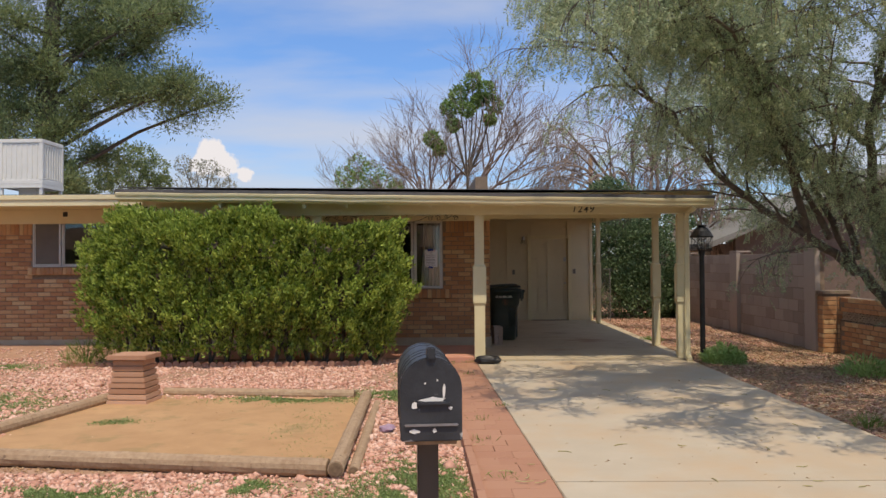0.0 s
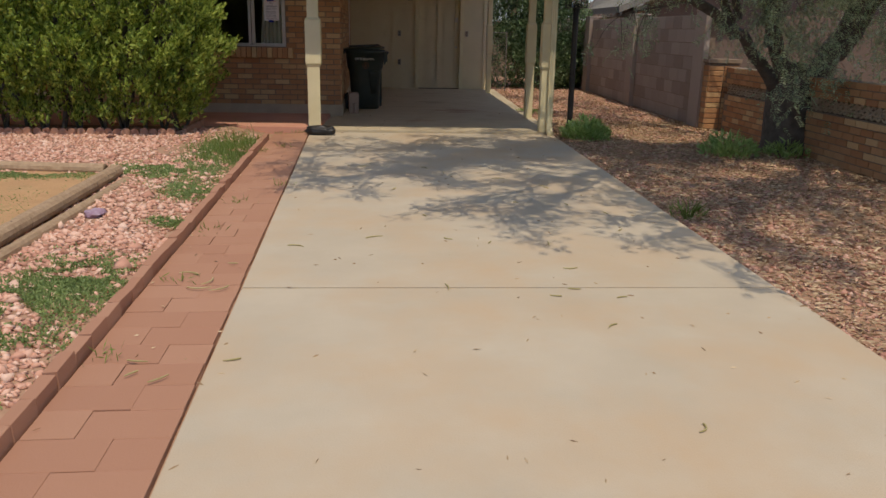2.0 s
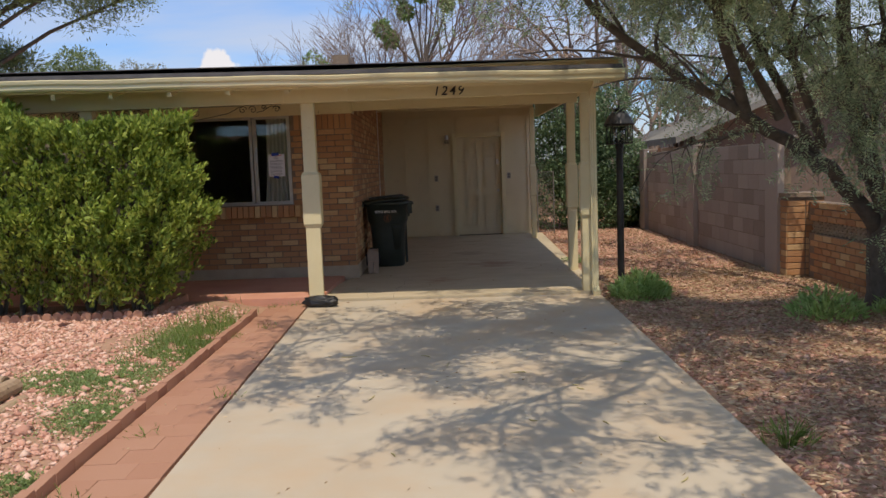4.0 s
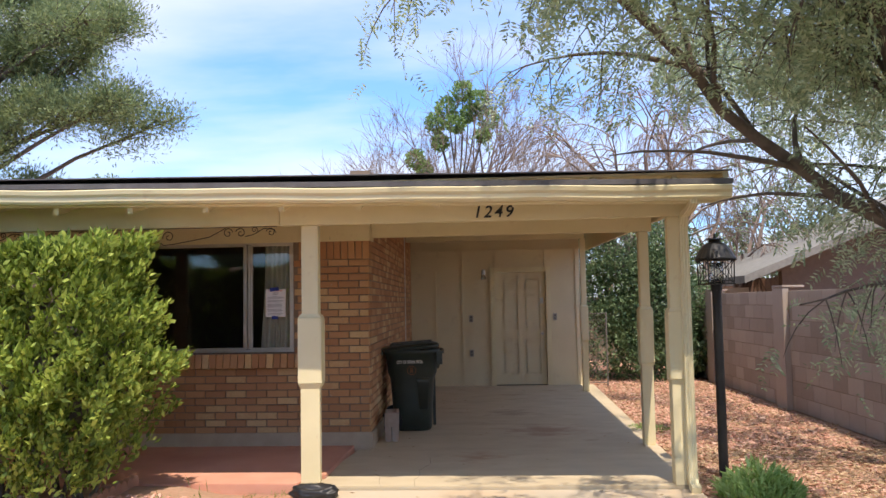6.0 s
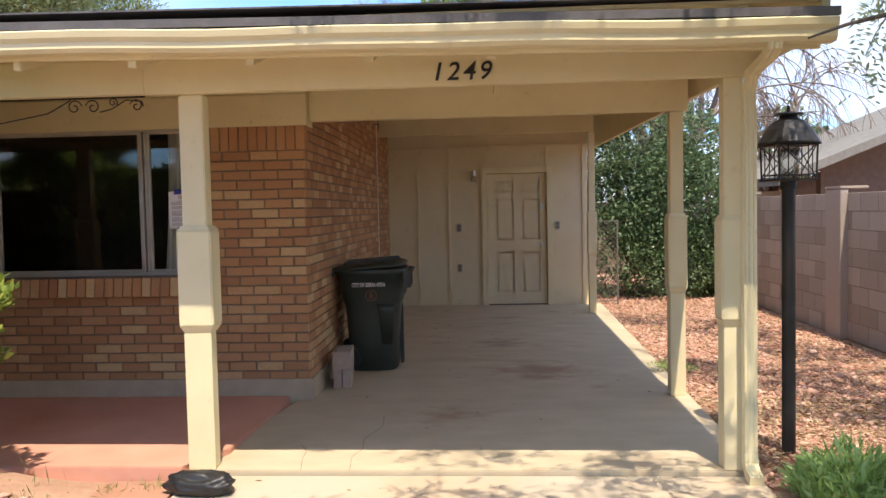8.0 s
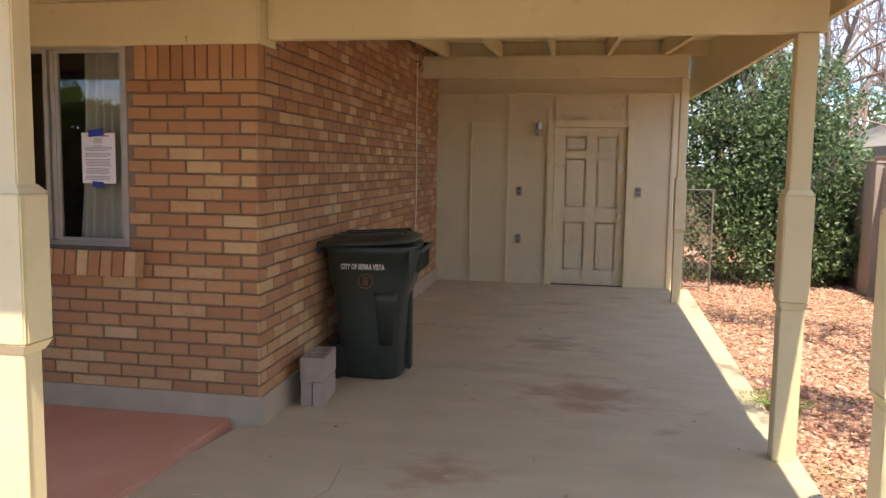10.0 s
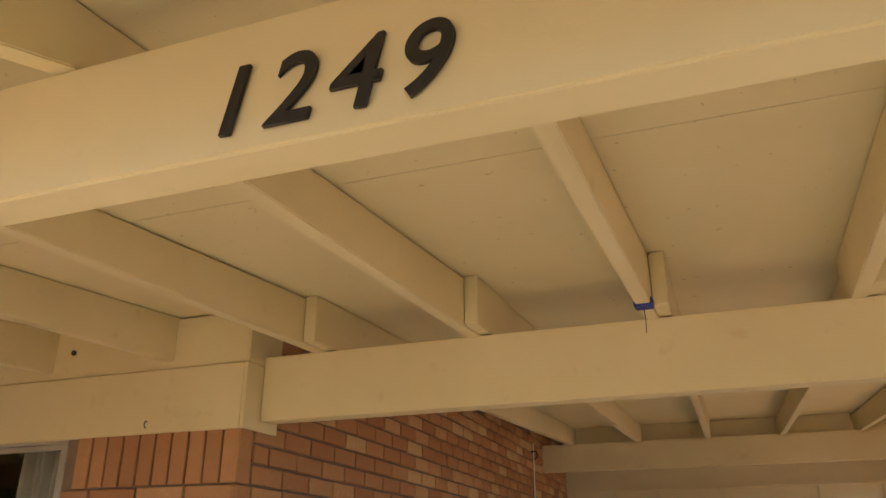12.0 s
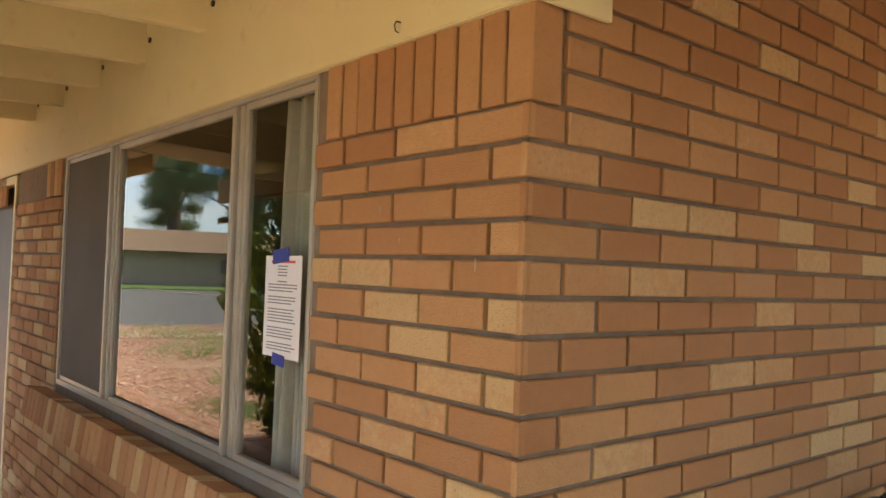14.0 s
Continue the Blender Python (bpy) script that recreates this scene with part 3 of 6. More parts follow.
prof = [(10.952, 2.295), (10.88, 2.295), (10.862, 2.315), (10.862, 2.345), (10.845, 2.365), (10.838, 2.395), (10.846, 2.402), (10.856, 2.395), (10.87, 2.37), (10.872, 2.33), (10.885, 2.305), (10.952, 2.305)]
for x0, x1 in ((-4.62, 3.825),):
    n_seg = 40
    ring = []
    for i in range(n_seg + 1):
        x = x0 + (x1 - x0) * i / n_seg
        sag = 0.006 * math.sin(i * 0.9) * math.sin(i * 0.31)
        ring.append([bm.verts.new((x, y + 0.25, z + sag + eave(x) + 0.004)) for y, z in prof])
    for r, s in zip(ring, ring[1:]):
        for i in range(len(prof)):
            j = (i + 1) % len(prof)
            bm.faces.new((r[i], r[j], s[j], s[i]))
    bm.faces.new(ring[0][::-1])
    bm.faces.new(ring[-1])
part("gutter", bm, CREAM, None, "cream painted metal gutter on the front eave", S)
bm = bmesh.new()
vs = []
for y in (11.209, 20.4):
    xr = right_edge(y)
    zb = 2.305 + 0.0165 * (y - 11.3)
    vs.append([bm.verts.new((x, y, z)) for x, z in ((xr - 0.04, zb), (xr, zb), (xr, deck(y) + 0.018), (xr - 0.04, deck(y) + 0.018))])
for i in range(4):
    bm.faces.new((vs[0][i], vs[0][(i + 1) % 4], vs[1][(i + 1) % 4], vs[1][i]))
bm.faces.new(vs[0][::-1])
bm.faces.new(vs[1])
part("barge_board", bm, CREAM, None, "cream painted barge board along the carport side", S)


# ---- posts ----
def porch_post(x, y, top, turn=0.0, base=0.045, w=1.0):
    p = thing("porch_post", "cream painted boxed timber porch post on the concrete", "post", (x, y, base), turn, "porch posts under the roof")
    h = top - base
    boxes("core", CREAM, (-0.07 * w, 0.07 * w, -0.05, 0.05, 0.0, h), parent=p, bevel=0.006)
    boxes("lower_board", CREAM, (-0.079 * w, 0.079 * w, -0.060, -0.0505, 0.0, 0.79), parent=p, bevel=0.003)
    boxes("lower_board", CREAM, (-0.079 * w, -0.0705 * w, -0.05, 0.062, 0, 0.79), parent=p, bevel=0.003)
    boxes("sleeve", CREAM, (-0.098 * w, 0.098 * w, -0.078, -0.063, 0.83, 1.37), parent=p, bevel=0.006)
    boxes("sleeve", CREAM, (-0.098 * w, -0.0715 * w, -0.062, 0.078, 0.83, 1.37), parent=p, bevel=0.006)
    boxes("sleeve", CREAM, (0.0715 * w, 0.098 * w, -0.062, 0.078, 0.83, 1.37), parent=p, bevel=0.006)
    for z0, z1, w0, w1 in ((0.79, 0.829, 0.074, 0.097), (1.371, 1.40, 0.097, 0.072)):
        bm = bmesh.new()
        lo = [bm.verts.new((sx * w0 * w, sy * w0 * 0.8, z0)) for sx, sy in ((-1, -1), (1, -1), (1, 1), (-1, 1))]
        hi = [bm.verts.new((sx * w1 * w, sy * w1 * 0.8, z1)) for sx, sy in ((-1, -1), (1, -1), (1, 1), (-1, 1))]
        bm.faces.new(lo[::-1])
        bm.faces.new(hi)
        for i in range(4):
            bm.faces.new((lo[i], lo[(i + 1) % 4], hi[(i + 1) % 4], hi[i]))
        part("collar", bm, CREAM, p)
    return p


porch_post(0.54, 11.76, 2.18)
porch_post(-1.87, 11.76, 2.185, base=0.083)
porch_post(3.525, 11.76, 2.18, w=0.72)
porch_post(3.61, 13.52, 2.21, w=0.72)
porch_post(3.545, 18.44, 2.53, w=0.62)


# ---- bricks ----
def brick_data(name, lx, ly, lz, mat, b=0.003):
    """A brick with chamfered front edges; its face looks towards -y, its back is at y = 0."""
    bm = bmesh.new()
    pts = [(-lx / 2, 0, -lz / 2), (lx / 2, 0, -lz / 2), (lx / 2, 0, lz / 2), (-lx / 2, 0, lz / 2)]
    mid = [(x, -ly + b, z) for x, _, z in pts]
    front = [(x - math.copysign(b, x), -ly, z - math.copysign(b, z)) for x, _, z in pts]
    r = [[bm.verts.new(p) for p in ring] for ring in (pts, mid, front)]
    for a, c in zip(r, r[1:]):
        for i in range(4):
            bm.faces.new((a[i], a[(i + 1) % 4], c[(i + 1) % 4], c[i]))
    bm.faces.new(r[2])
    bmesh.ops.recalc_face_normals(bm, faces=bm.faces)
    me = bpy.data.meshes.new(name)
    bm.to_mesh(me)
    bm.free()
    me.materials.append(mat)
    return me


def lay_bricks(wall, spots, near, mats, name="brick", limit=300):
    """Lays bricks (matrix, length, depth, height) on the wall: the nearest ones as parts, the rest in one mesh."""
    spots = sorted(spots, key=lambda s: (s[0].translation - Vector(near)).length)
    cache = {}
    for m, lx, ly, lz in spots[:limit]:
        key = (round(lx, 3), round(ly, 3), round(lz, 3))
        if key not in cache:
            cache[key] = brick_data(name, lx, ly, lz, mats[0])
        ob = new(name, cache[key])
        ob.parent = wall
        ob.matrix_basis = m
    V, F = [], []
    for m, lx, ly, lz in spots[limit:]:
        b = 0.003
        n = len(V)
        pts = [(-lx / 2, 0, -lz / 2), (lx / 2, 0, -lz / 2), (lx / 2, 0, lz / 2), (-lx / 2, 0, lz / 2)]
        for ring in (pts, [(x, -ly + b, z) for x, _, z in pts], [(x - math.copysign(b, x), -ly, z - math.copysign(b, z)) for x, _, z in pts]):
            V += [tuple(m @ Vector(p)) for p in ring]
        for k in (0, 4):
            F += [(n + k + i, n + k + (i + 1) % 4, n + k + 4 + (i + 1) % 4, n + k + 4 + i) for i in range(4)]
        F.append((n + 8, n + 9, n + 10, n + 11))
    if V:
        arrays(name, V, F, mats[1], wall, "", "stuff")


PITCH, LEN = 0.0745, 0.2165
Z_TOP = 1.99


def front_spots():
    spots = []
    r = random.Random(11)
    for i in range(24):
        z = Z_TOP - (i + 0.5) * PITCH
        x = 0.78 if i % 2 == 0 else 0.78 - LEN / 2
        if i % 2 == 1:
            spots.append((pose(0.78 - LEN / 4 + 0.004, 13.404, z), LEN / 2 - 0.009, 0.014, PITCH - 0.0115))
        while x > -13:
            x0, x1 = x - LEN, x
            x -= LEN
            blocked = False
            for wx0, wx1, wz0, wz1 in (WIN, LWIN, DOOR2):
                sill = 0.17 if wz0 > 0.5 else 0
                if x1 > wx0 + 0.03 and x0 < wx1 - 0.03 and wz0 - sill < z < wz1:
                    if x1 > wx1 + 0.02:
                        x0 = wx1 + 0.005
                    elif x0 < wx0 - 0.02:
                        x1 = wx0 - 0.005
                    else:
                        blocked = True
            if x1 > 0.77:
                spots.append((pose((x0 + x1) / 2 + 0.004, 13.404, z), LEN - 0.006, 0.014, PITCH - 0.0115))
                continue
            if not blocked and x1 - x0 > 0.04:
                spots.append((pose((x0 + x1) / 2 + r.uniform(-0.002, 0.002), 13.404 + r.uniform(0, 0.003), z + r.uniform(-0.001, 0.001)), round(x1 - x0 - 0.011, 2) if x1 - x0 < LEN - 0.01 else LEN - 0.0115, 0.014, PITCH - 0.0115))
    for k in range(10):
        spots.append((pose(0.745 - k * 0.0745, 13.404 + r.uniform(-0.002, 0.002), 2.09), 0.066, 0.014, 0.196))
    for wx0 in (-13,):
        for k in range(0, 60):
            x = -7.03 - k * 0.0745
            spots.append((pose(x, 13.404, 2.09), 0.066, 0.014, 0.196))
    for k in range(14):
        spots.append((pose(-2.59 - k * 0.0745 if k < 4 else -3.92 - (k - 4) * 0.0745, 13.404, 2.09), 0.066, 0.014, 0.196))
    return spots


def side_spots():
    spots = []
    r = random.Random(12)
    base = side_turn @ pose(0, 0, 0, 0, 0, 90)
    for i in range(-12, 24):
        z = Z_TOP - (i + 0.5) * PITCH
        if i < 0:
            first = LEN if i % 2 else LEN / 2
        else:
            first = LEN / 2 if i % 2 == 0 else LEN
        if i < 0:
            spots_start = 0.10
        else:
            spots_start = 0.0
        u = spots_start
        ln = first
        while u < 6.05:
            e = min(u + ln, 6.05)
            if z < deck(13.4 + (u + e) / 2) - 0.05 and e - u > 0.05:
                if u == 0.0:
                    spots.append((base @ pose(e / 2 - 0.007, 0.012, z), e + 0.001, 0.013, PITCH - 0.0115))
                    u, ln = e, LEN
                    continue
                spots.append((base @ pose((u + e) / 2 + r.uniform(-0.002, 0.002), 0.012 + r.uniform(-0.003, 0), z), (e - u) - 0.0115, 0.013, PITCH - 0.0115))
            u = e
            ln = LEN
            if e >= 6.05:
                break
    spots.append((base @ pose(0.045, 0.012, 2.09), 0.086, 0.013, 0.196))
    return spots


SILL = [(pose(-2.58 + k * 0.0745 + 0.03, 13.36, 0.945, -8, 0, 0), 0.066, 0.09, 0.145) for k in range(36)]
LSILL = [(pose(-7.0 + k * 0.0745, 13.385, 1.37, -8, 0, 0), 0.066, 0.07, 0.12) for k in range(23)]


# ---- windows and doors ----
def window(name, x0, x1, z0, z1, y, bars, screens, label):
    w = boxes(name, PALE_METAL, (x0, x1, y, y + 0.05, z1 - 0.024, z1), (x0, x1, y, y + 0.05, z0, z0 + 0.024), (x0, x0 + 0.024, y, y + 0.05, z0 + 0.024, z1 - 0.024), (x1 - 0.024, x1, y, y + 0.05, z0 + 0.024, z1 - 0.024), label=label, kind=S, bevel=0.003)
    for b in bars:
        boxes("window_mullion", PALE_METAL, (b - 0.03, b - 0.008, y - 0.008, y + 0.05, z0 + 0.03, z1 - 0.03), (b + 0.002, b + 0.028, y + 0.004, y + 0.05, z0 + 0.03, z1 - 0.03), parent=w, bevel=0.003)
    edges = [x0 + 0.024] + list(bars) + [x1 - 0.024]
    for i, (a, b) in enumerate(zip(edges, edges[1:])):
        aa, bb = (a + 0.028 if i else a), (b - 0.03 if i < len(edges) - 2 else b)
        boxes("window_sash", PALE_METAL, (aa, bb, y + 0.012, y + 0.035, z0 + 0.025, z0 + 0.046), (aa, bb, y + 0.012, y + 0.035, z1 - 0.046, z1 - 0.025), (aa, aa + 0.02, y + 0.012, y + 0.035, z0 + 0.046, z1 - 0.046), (bb - 0.02, bb, y + 0.012, y + 0.035, z0 + 0.046, z1 - 0.046), parent=w, bevel=0.002)
        if i in screens:
            boxes("insect_screen", SCREEN, (aa + 0.02, bb - 0.02, y + 0.008, y + 0.010, z0 + 0.046, z1 - 0.046), parent=w)
        else:
            bm = bmesh.new()
            bm.faces.new([bm.verts.new(p) for p in ((aa + 0.02, y + 0.024, z0 + 0.046), (bb - 0.02, y + 0.024, z0 + 0.046), (bb - 0.02, y + 0.024, z1 - 0.046), (aa + 0.02, y + 0.024, z1 - 0.046))])
            part("window_pane", bm, GLASS, w)
    return w


window("window_1", *WIN[:2], WIN[2], WIN[3], 13.40, (-1.74, -0.505), (0,), "aluminium framed sliding window over a brick sill")
window("window_2", *LWIN[:2], LWIN[2], LWIN[3], 13.40, (-6.50,), (0,), "aluminium framed sliding window over a brick sill")


def curtain(x0, x1, z0, z1, y, folds, label, bow=0.0):
    c = thing("curtain", label, "curtain", ((x0 + x1) / 2, y, z0))
    bm = bmesh.new()
    n, rows = 60, 8
    w = x1 - x0
    grid = []
    for j in range(rows + 1):
        z = (z1 - z0) * j / rows
        r = []
        for i in range(n + 1):
            s = i / n
            r.append(bm.verts.new((-w / 2 + w * s + bow * math.sin(z * 1.2) * (1 - s), 0.03 * math.sin(s * folds * 6.283) + 0.01 * math.sin(s * 17 + z * 3), z)))
        grid.append(r)
    for a, b in zip(grid, grid[1:]):
        for i in range(n):
            bm.faces.new((a[i], a[i + 1], b[i + 1], b[i]))
    part("curtain_cloth", bm, CURTAIN, c, smooth=True)
    bm = bmesh.new()
    cyl(bm, (-w / 2 - 0.02, 0.05, z1 - z0), (w / 2 + 0.02, 0.05, z1 - z0), 0.008)
    part("curtain_rod", bm, BLACK, c)


curtain(-0.40, -0.04, 1.02, 2.16, 13.50, 6, "gathered beige cloth curtain hanging behind the sliding sash", 0.06)
boxes("window_blind", CREAM_WALL, (-2.5, -2.45, 13.5, 13.52, 1.05, 2.15), label="pale blind edge behind the window", kind=S)

notice = thing("paper_notice", "white printed paper notice taped to the window pane", "notice", (-0.214, 13.421, 1.548))
boxes("sheet", PAPER, (-0.107, 0.107, -0.001, 0.0, -0.145, 0.145), parent=notice)
lines = []
rr = random.Random(3)
for k in range(28):
    z = 0.115 - k * 0.0088
    if k in (4, 9, 13, 19, 24):
        continue
    a = 0.03 if k < 6 else 0.085
    lines.append((-a, a - rr.uniform(0, 0.03 if k > 6 else 0.01), -0.0016, -0.0012, z - 0.0018, z + 0.0018))
boxes("printed_line", INK, *lines, parent=notice, label="rows of small grey print", kind="stuff")
boxes("heading", RED_INK, (-0.07, 0.07, -0.0016, -0.0012, 0.124, 0.131), parent=notice, label="faint red heading bar")
boxes("tape", TAPE, (-0.045, 0.05, -0.004, -0.0022, 0.125, 0.165), parent=notice, label="piece of blue tape", m=pose(0, 0, 0, 0, -6, 0))
boxes("tape", TAPE, (-0.03, 0.04, -0.004, -0.0022, -0.168, -0.135), parent=notice, label="piece of blue tape", m=pose(0, 0, 0, 0, 5, 0))

# entry door behind the hedge
dx0, dx1, dz0, dz1 = DOOR2
d2 = boxes("door_2", BROWN_DOOR, (dx0 + 0.05, dx1 - 0.05, 13.44, 13.48, dz0, dz1 - 0.05), label="dark brown front door of the house", kind=S, bevel=0.004)
boxes("door_frame", CREAM, (dx0, dx0 + 0.05, 13.39, 13.5, dz0, dz1), (dx1 - 0.05, dx1, 13.39, 13.5, dz0, dz1), (dx0 + 0.05, dx1 - 0.05, 13.39, 13.5, dz1 - 0.05, dz1), parent=d2, bevel=0.003)

# store door with six panels
door = tagged(new("door_1"), "cream painted six panel store door, shut", "", "", S)
X0, X1, Z0, Z1 = 2.10, 2.99, 0.06, 2.035
cols = ((X0 + 0.13, X0 + 0.40), (X0 + 0.52, X0 + 0.79))
rows_ = ((1.74, 1.93), (1.03, 1.66), (0.24, 0.86))
bm = bmesh.new()
add_box(bm, X0, X1, 19.50, 19.53, Z0, Z1)
for a, b, c, d in ((X0, cols[0][0], Z0, Z1), (cols[0][1], cols[1][0], Z0, Z1), (cols[1][1], X1, Z0, Z1)):
    add_box(bm, a, b, 19.480, 19.4998, c, d)
for cx in cols:
    zs = [Z0, rows_[2][0], rows_[2][1], rows_[1][0], rows_[1][1], rows_[0][0], rows_[0][1], Z1]
    for c, d in zip(zs[::2], zs[1::2]):
        add_box(bm, cx[0], cx[1], 19.480, 19.4998, c, d)
part("door_leaf", bm, CREAM_WALL, door)
for cx in cols:
    for c, d in rows_:
        boxes("door_panel", CREAM_WALL, (cx[0] + 0.018, cx[1] - 0.018, 19.483, 19.4997, c + 0.018, d - 0.018), parent=door, bevel=0.012)
boxes("door_frame", CREAM, (X0 - 0.09, X0 - 0.004, 19.415, 19.52, 0.045, Z1 + 0.09), (X1 + 0.004, X1 + 0.09, 19.415, 19.52, 0.045, Z1 + 0.09), (X0 - 0.004, X1 + 0.004, 19.415, 19.52, Z1 + 0.004, Z1 + 0.09), parent=door, bevel=0.004)
bm = bmesh.new()
cyl(bm, (X1 - 0.07, 19.484, 0.95), (X1 - 0.07, 19.45, 0.95), 0.012, 0.012)
cyl(bm, (X1 - 0.07, 19.455, 0.95), (X1 - 0.07, 19.42, 0.95), 0.026, 0.022, 14)
part("door_knob", bm, STEEL, door, "worn steel door knob")
boxes("lock_plate", STEEL, (X1 - 0.10, X1 - 0.04, 19.464, 19.473, 1.48, 1.58), parent=door, label="steel hasp plate", bevel=0.003)
boxes("threshold", BROWN_DOOR, (X0, X1, 19.46, 19.50, 0.045, 0.058), parent=door, label="dark worn threshold")

BLK_GREY = surface("weathered_cover", [(0.3, (0.30, 0.27, 0.22)), (0.7, (0.42, 0.38, 0.32))], 30, 0.7, 0.1)
for x, z in ((1.665, 1.23), (1.665, 0.62), (3.145, 1.24)):
    o = thing("outlet_box", "small weathered grey outlet box on the cream board wall", "outlet", (x, 19.458, z), 0, "outlet boxes on the carport wall")
    boxes("cover", BLK_GREY, (-0.036, 0.036, -0.03, 0.0, -0.06, 0.06), parent=o, bevel=0.006)
    boxes("socket", SCREEN, (-0.018, 0.018, -0.032, -0.0302, 0.008, 0.042), (-0.018, 0.018, -0.032, -0.0302, -0.042, -0.008), parent=o)

wl = thing("wall_lamp", "small glass jar lamp on the cream board wall", "lamp", (1.90, 19.458, 2.02))
bm = bmesh.new()
cyl(bm, (0, 0, 0.05), (0, -0.10, 0.05), 0.03, 0.03, 14)
cyl(bm, (0, -0.09, 0.06), (0, -0.09, -0.01), 0.035, 0.035, 14)
part("lamp_base", bm, STEEL, wl, "dull metal lamp base", bevel=0.003)
bm = bmesh.new()
cyl(bm, (0, -0.09, -0.012), (0, -0.09, -0.10), 0.036, 0.048, 16)
part("lamp_jar", bm, LAMP_GLASS, wl, "clear glass jar")

cable = thing("wall_cable", "thin white cable running down the brick wall with a hook", "cable", (0, 0, 0))
bm = bmesh.new()
tube_path(bm, [side_turn @ Vector(p) for p in ((0.012, 4.56, 2.74), (0.012, 4.55, 2.1), (0.012, 4.57, 1.2), (0.012, 4.55, 0.5), (0.012, 4.56, 0.22))], 0.006)
part("cable_run", bm, WHITE, cable)
bm = bmesh.new()
tube_path(bm, [side_turn @ Vector(p) for p in ((0.0, 4.50, 2.66), (0.05, 4.50, 2.66), (0.06, 4.50, 2.62), (0.03, 4.50, 2.59))], 0.006)
part("cable_hook", bm, BLACK, cable)
hook = thing("screw_hook", "small rusty screw hook in the cream header board", "hook", (0.375, 13.376, 2.208))
bm = bmesh.new()
tube_path(bm, [(0, 0, 0.014), (0, -0.012, 0.014), (0, -0.017, 0.004), (0, -0.013, -0.009), (0, -0.005, -0.010)], 0.0016)
part("hook_wire", bm, BLACK, hook)

# blue tape on a rafter end, pull string
tp = thing("tape_patch", "dark blue tape round a rafter end with a short string", "tape", (2.214 + 0.0225, 13.30, 2.444))
boxes("tape", TAPE, (-0.027, 0.027, -0.025, 0.03, -0.006, 0.02), parent=tp, bevel=0.003)
bm = bmesh.new()
tube_path(bm, [(0, 0, -0.006), (0.002, 0, -0.05), (0.0, 0.002, -0.085)], 0.0012, 5)
part("string", bm, BLACK, tp)

# ---- wrought iron valance under the porch beam ----
def spiral(c, r, turns, start, sign, y=0.0):
    pts = []
    n = int(16 * turns)
    for i in range(n + 1):
        a = start + sign * 2 * math.pi * turns * i / n
        rr_ = r * (1 - 0.82 * i / n)
        pts.append((c[0] + rr_ * math.cos(a), y, c[1] + rr_ * math.sin(a)))
    return pts


def valance(x0, x1, z, flip=1):
    v = thing("iron_valance", "thin rusty wrought iron scroll valance under the porch beam", "ironwork", ((x0 + x1) / 2, 11.80, z), 0, "iron valances of the porch")
    h = (x1 - x0) / 2
    bm = bmesh.new()
    add_box(bm, -h, h, -0.008, 0.008, -0.008, 0.0)
    part("bar", bm, BLACK, v)
    for s in (-1, 1):
        for cx, cz, r, st, sg in ((0.07, -0.075, 0.052, 3.4, -1), (0.07 + 0.0, -0.0, 0, 0, 1), (h - 0.42, -0.055, 0.045, 0.2, 1), (h - 0.31, -0.055, 0.045, 2.9, -1), (h - 0.05, -0.055, 0.04, 2.9, -1), (h - 0.19, -0.032, 0.028, -0.5, 1)):
            if r:
                bm = bmesh.new()
                tube_path(bm, [(s * x, y, zz) for x, y, zz in spiral((cx, cz), r, 1.3, st, sg)], 0.0038, 5)
                part("scroll", bm, BLACK, v)
        bm = bmesh.new()
        tube_path(bm, [(s * x, 0, zz) for x, zz in ((0.0, -0.13), (0.03, -0.145), (0.10, -0.14), (h * 0.42, -0.085), (h - 0.44, -0.012))], 0.0038, 5)
        part("scroll_stem", bm, BLACK, v)
        bm = bmesh.new()
        tube_path(bm, [(s * x, 0, zz) for x, zz in ((h - 0.27, -0.085), (h - 0.2, -0.07), (h - 0.11, -0.02), (h - 0.02, -0.03), (h - 0.008, -0.06))], 0.0038, 5)
        part("scroll_stem", bm, BLACK, v)


valance(-1.77, 0.24, 2.195)
valance(-4.0, -1.97, 2.195)

# ---- house numbers ----
NUM = thing("house_number", "dark metal house number 1249 on the cream front beam", "house number", (2.066, 11.66, 2.247))
for i, ch in enumerate("1249"):
    text_mesh("digit", ch, 0.138, BLACK, pose(-0.129 + i * 0.086, -0.002 - 0.004, 0.0, 90, 0, 0), NUM, shear=0.22, extrude=0.003, bold=0.001)

# ---- downspout ----
ds = thing("downspout", "cream painted ribbed metal downspout strapped to the corner post", "downspout", (3.588, 11.65, 0.02))


def ribbed(bm, pts, w, d):
    """A ribbed rectangular pipe along pts, whose long side lies along x."""
    rings = []
    cs = [(-w, -d), (-w * .6, -d * .8), (-w * .4, -d), (-w * .1, -d * .8), (w * .1, -d * .8), (w * .4, -d), (w * .6, -d * .8), (w, -d), (w, d), (-w, d)]
    for i, p in enumerate(pts):
        a, b = Vector(pts[max(i - 1, 0)]), Vector(pts[min(i + 1, len(pts) - 1)])
        t = (b - a).normalized()
        fwd = Vector((0, 1, 0)) - t * t.y
        fwd = fwd.normalized() if fwd.length > 0.2 else Vector((0, 0, 1))
        side = fwd.cross(t)
        rings.append([bm.verts.new(Vector(p) + side * (-x) + fwd * y) for x, y in cs])
    for r, s in zip(rings, rings[1:]):
        for i in range(len(cs)):
            bm.faces.new((r[i], r[(i + 1) % len(cs)], s[(i + 1) % len(cs)], s[i]))
    bm.faces.new(rings[0][::-1])
    bm.faces.new(rings[-1])


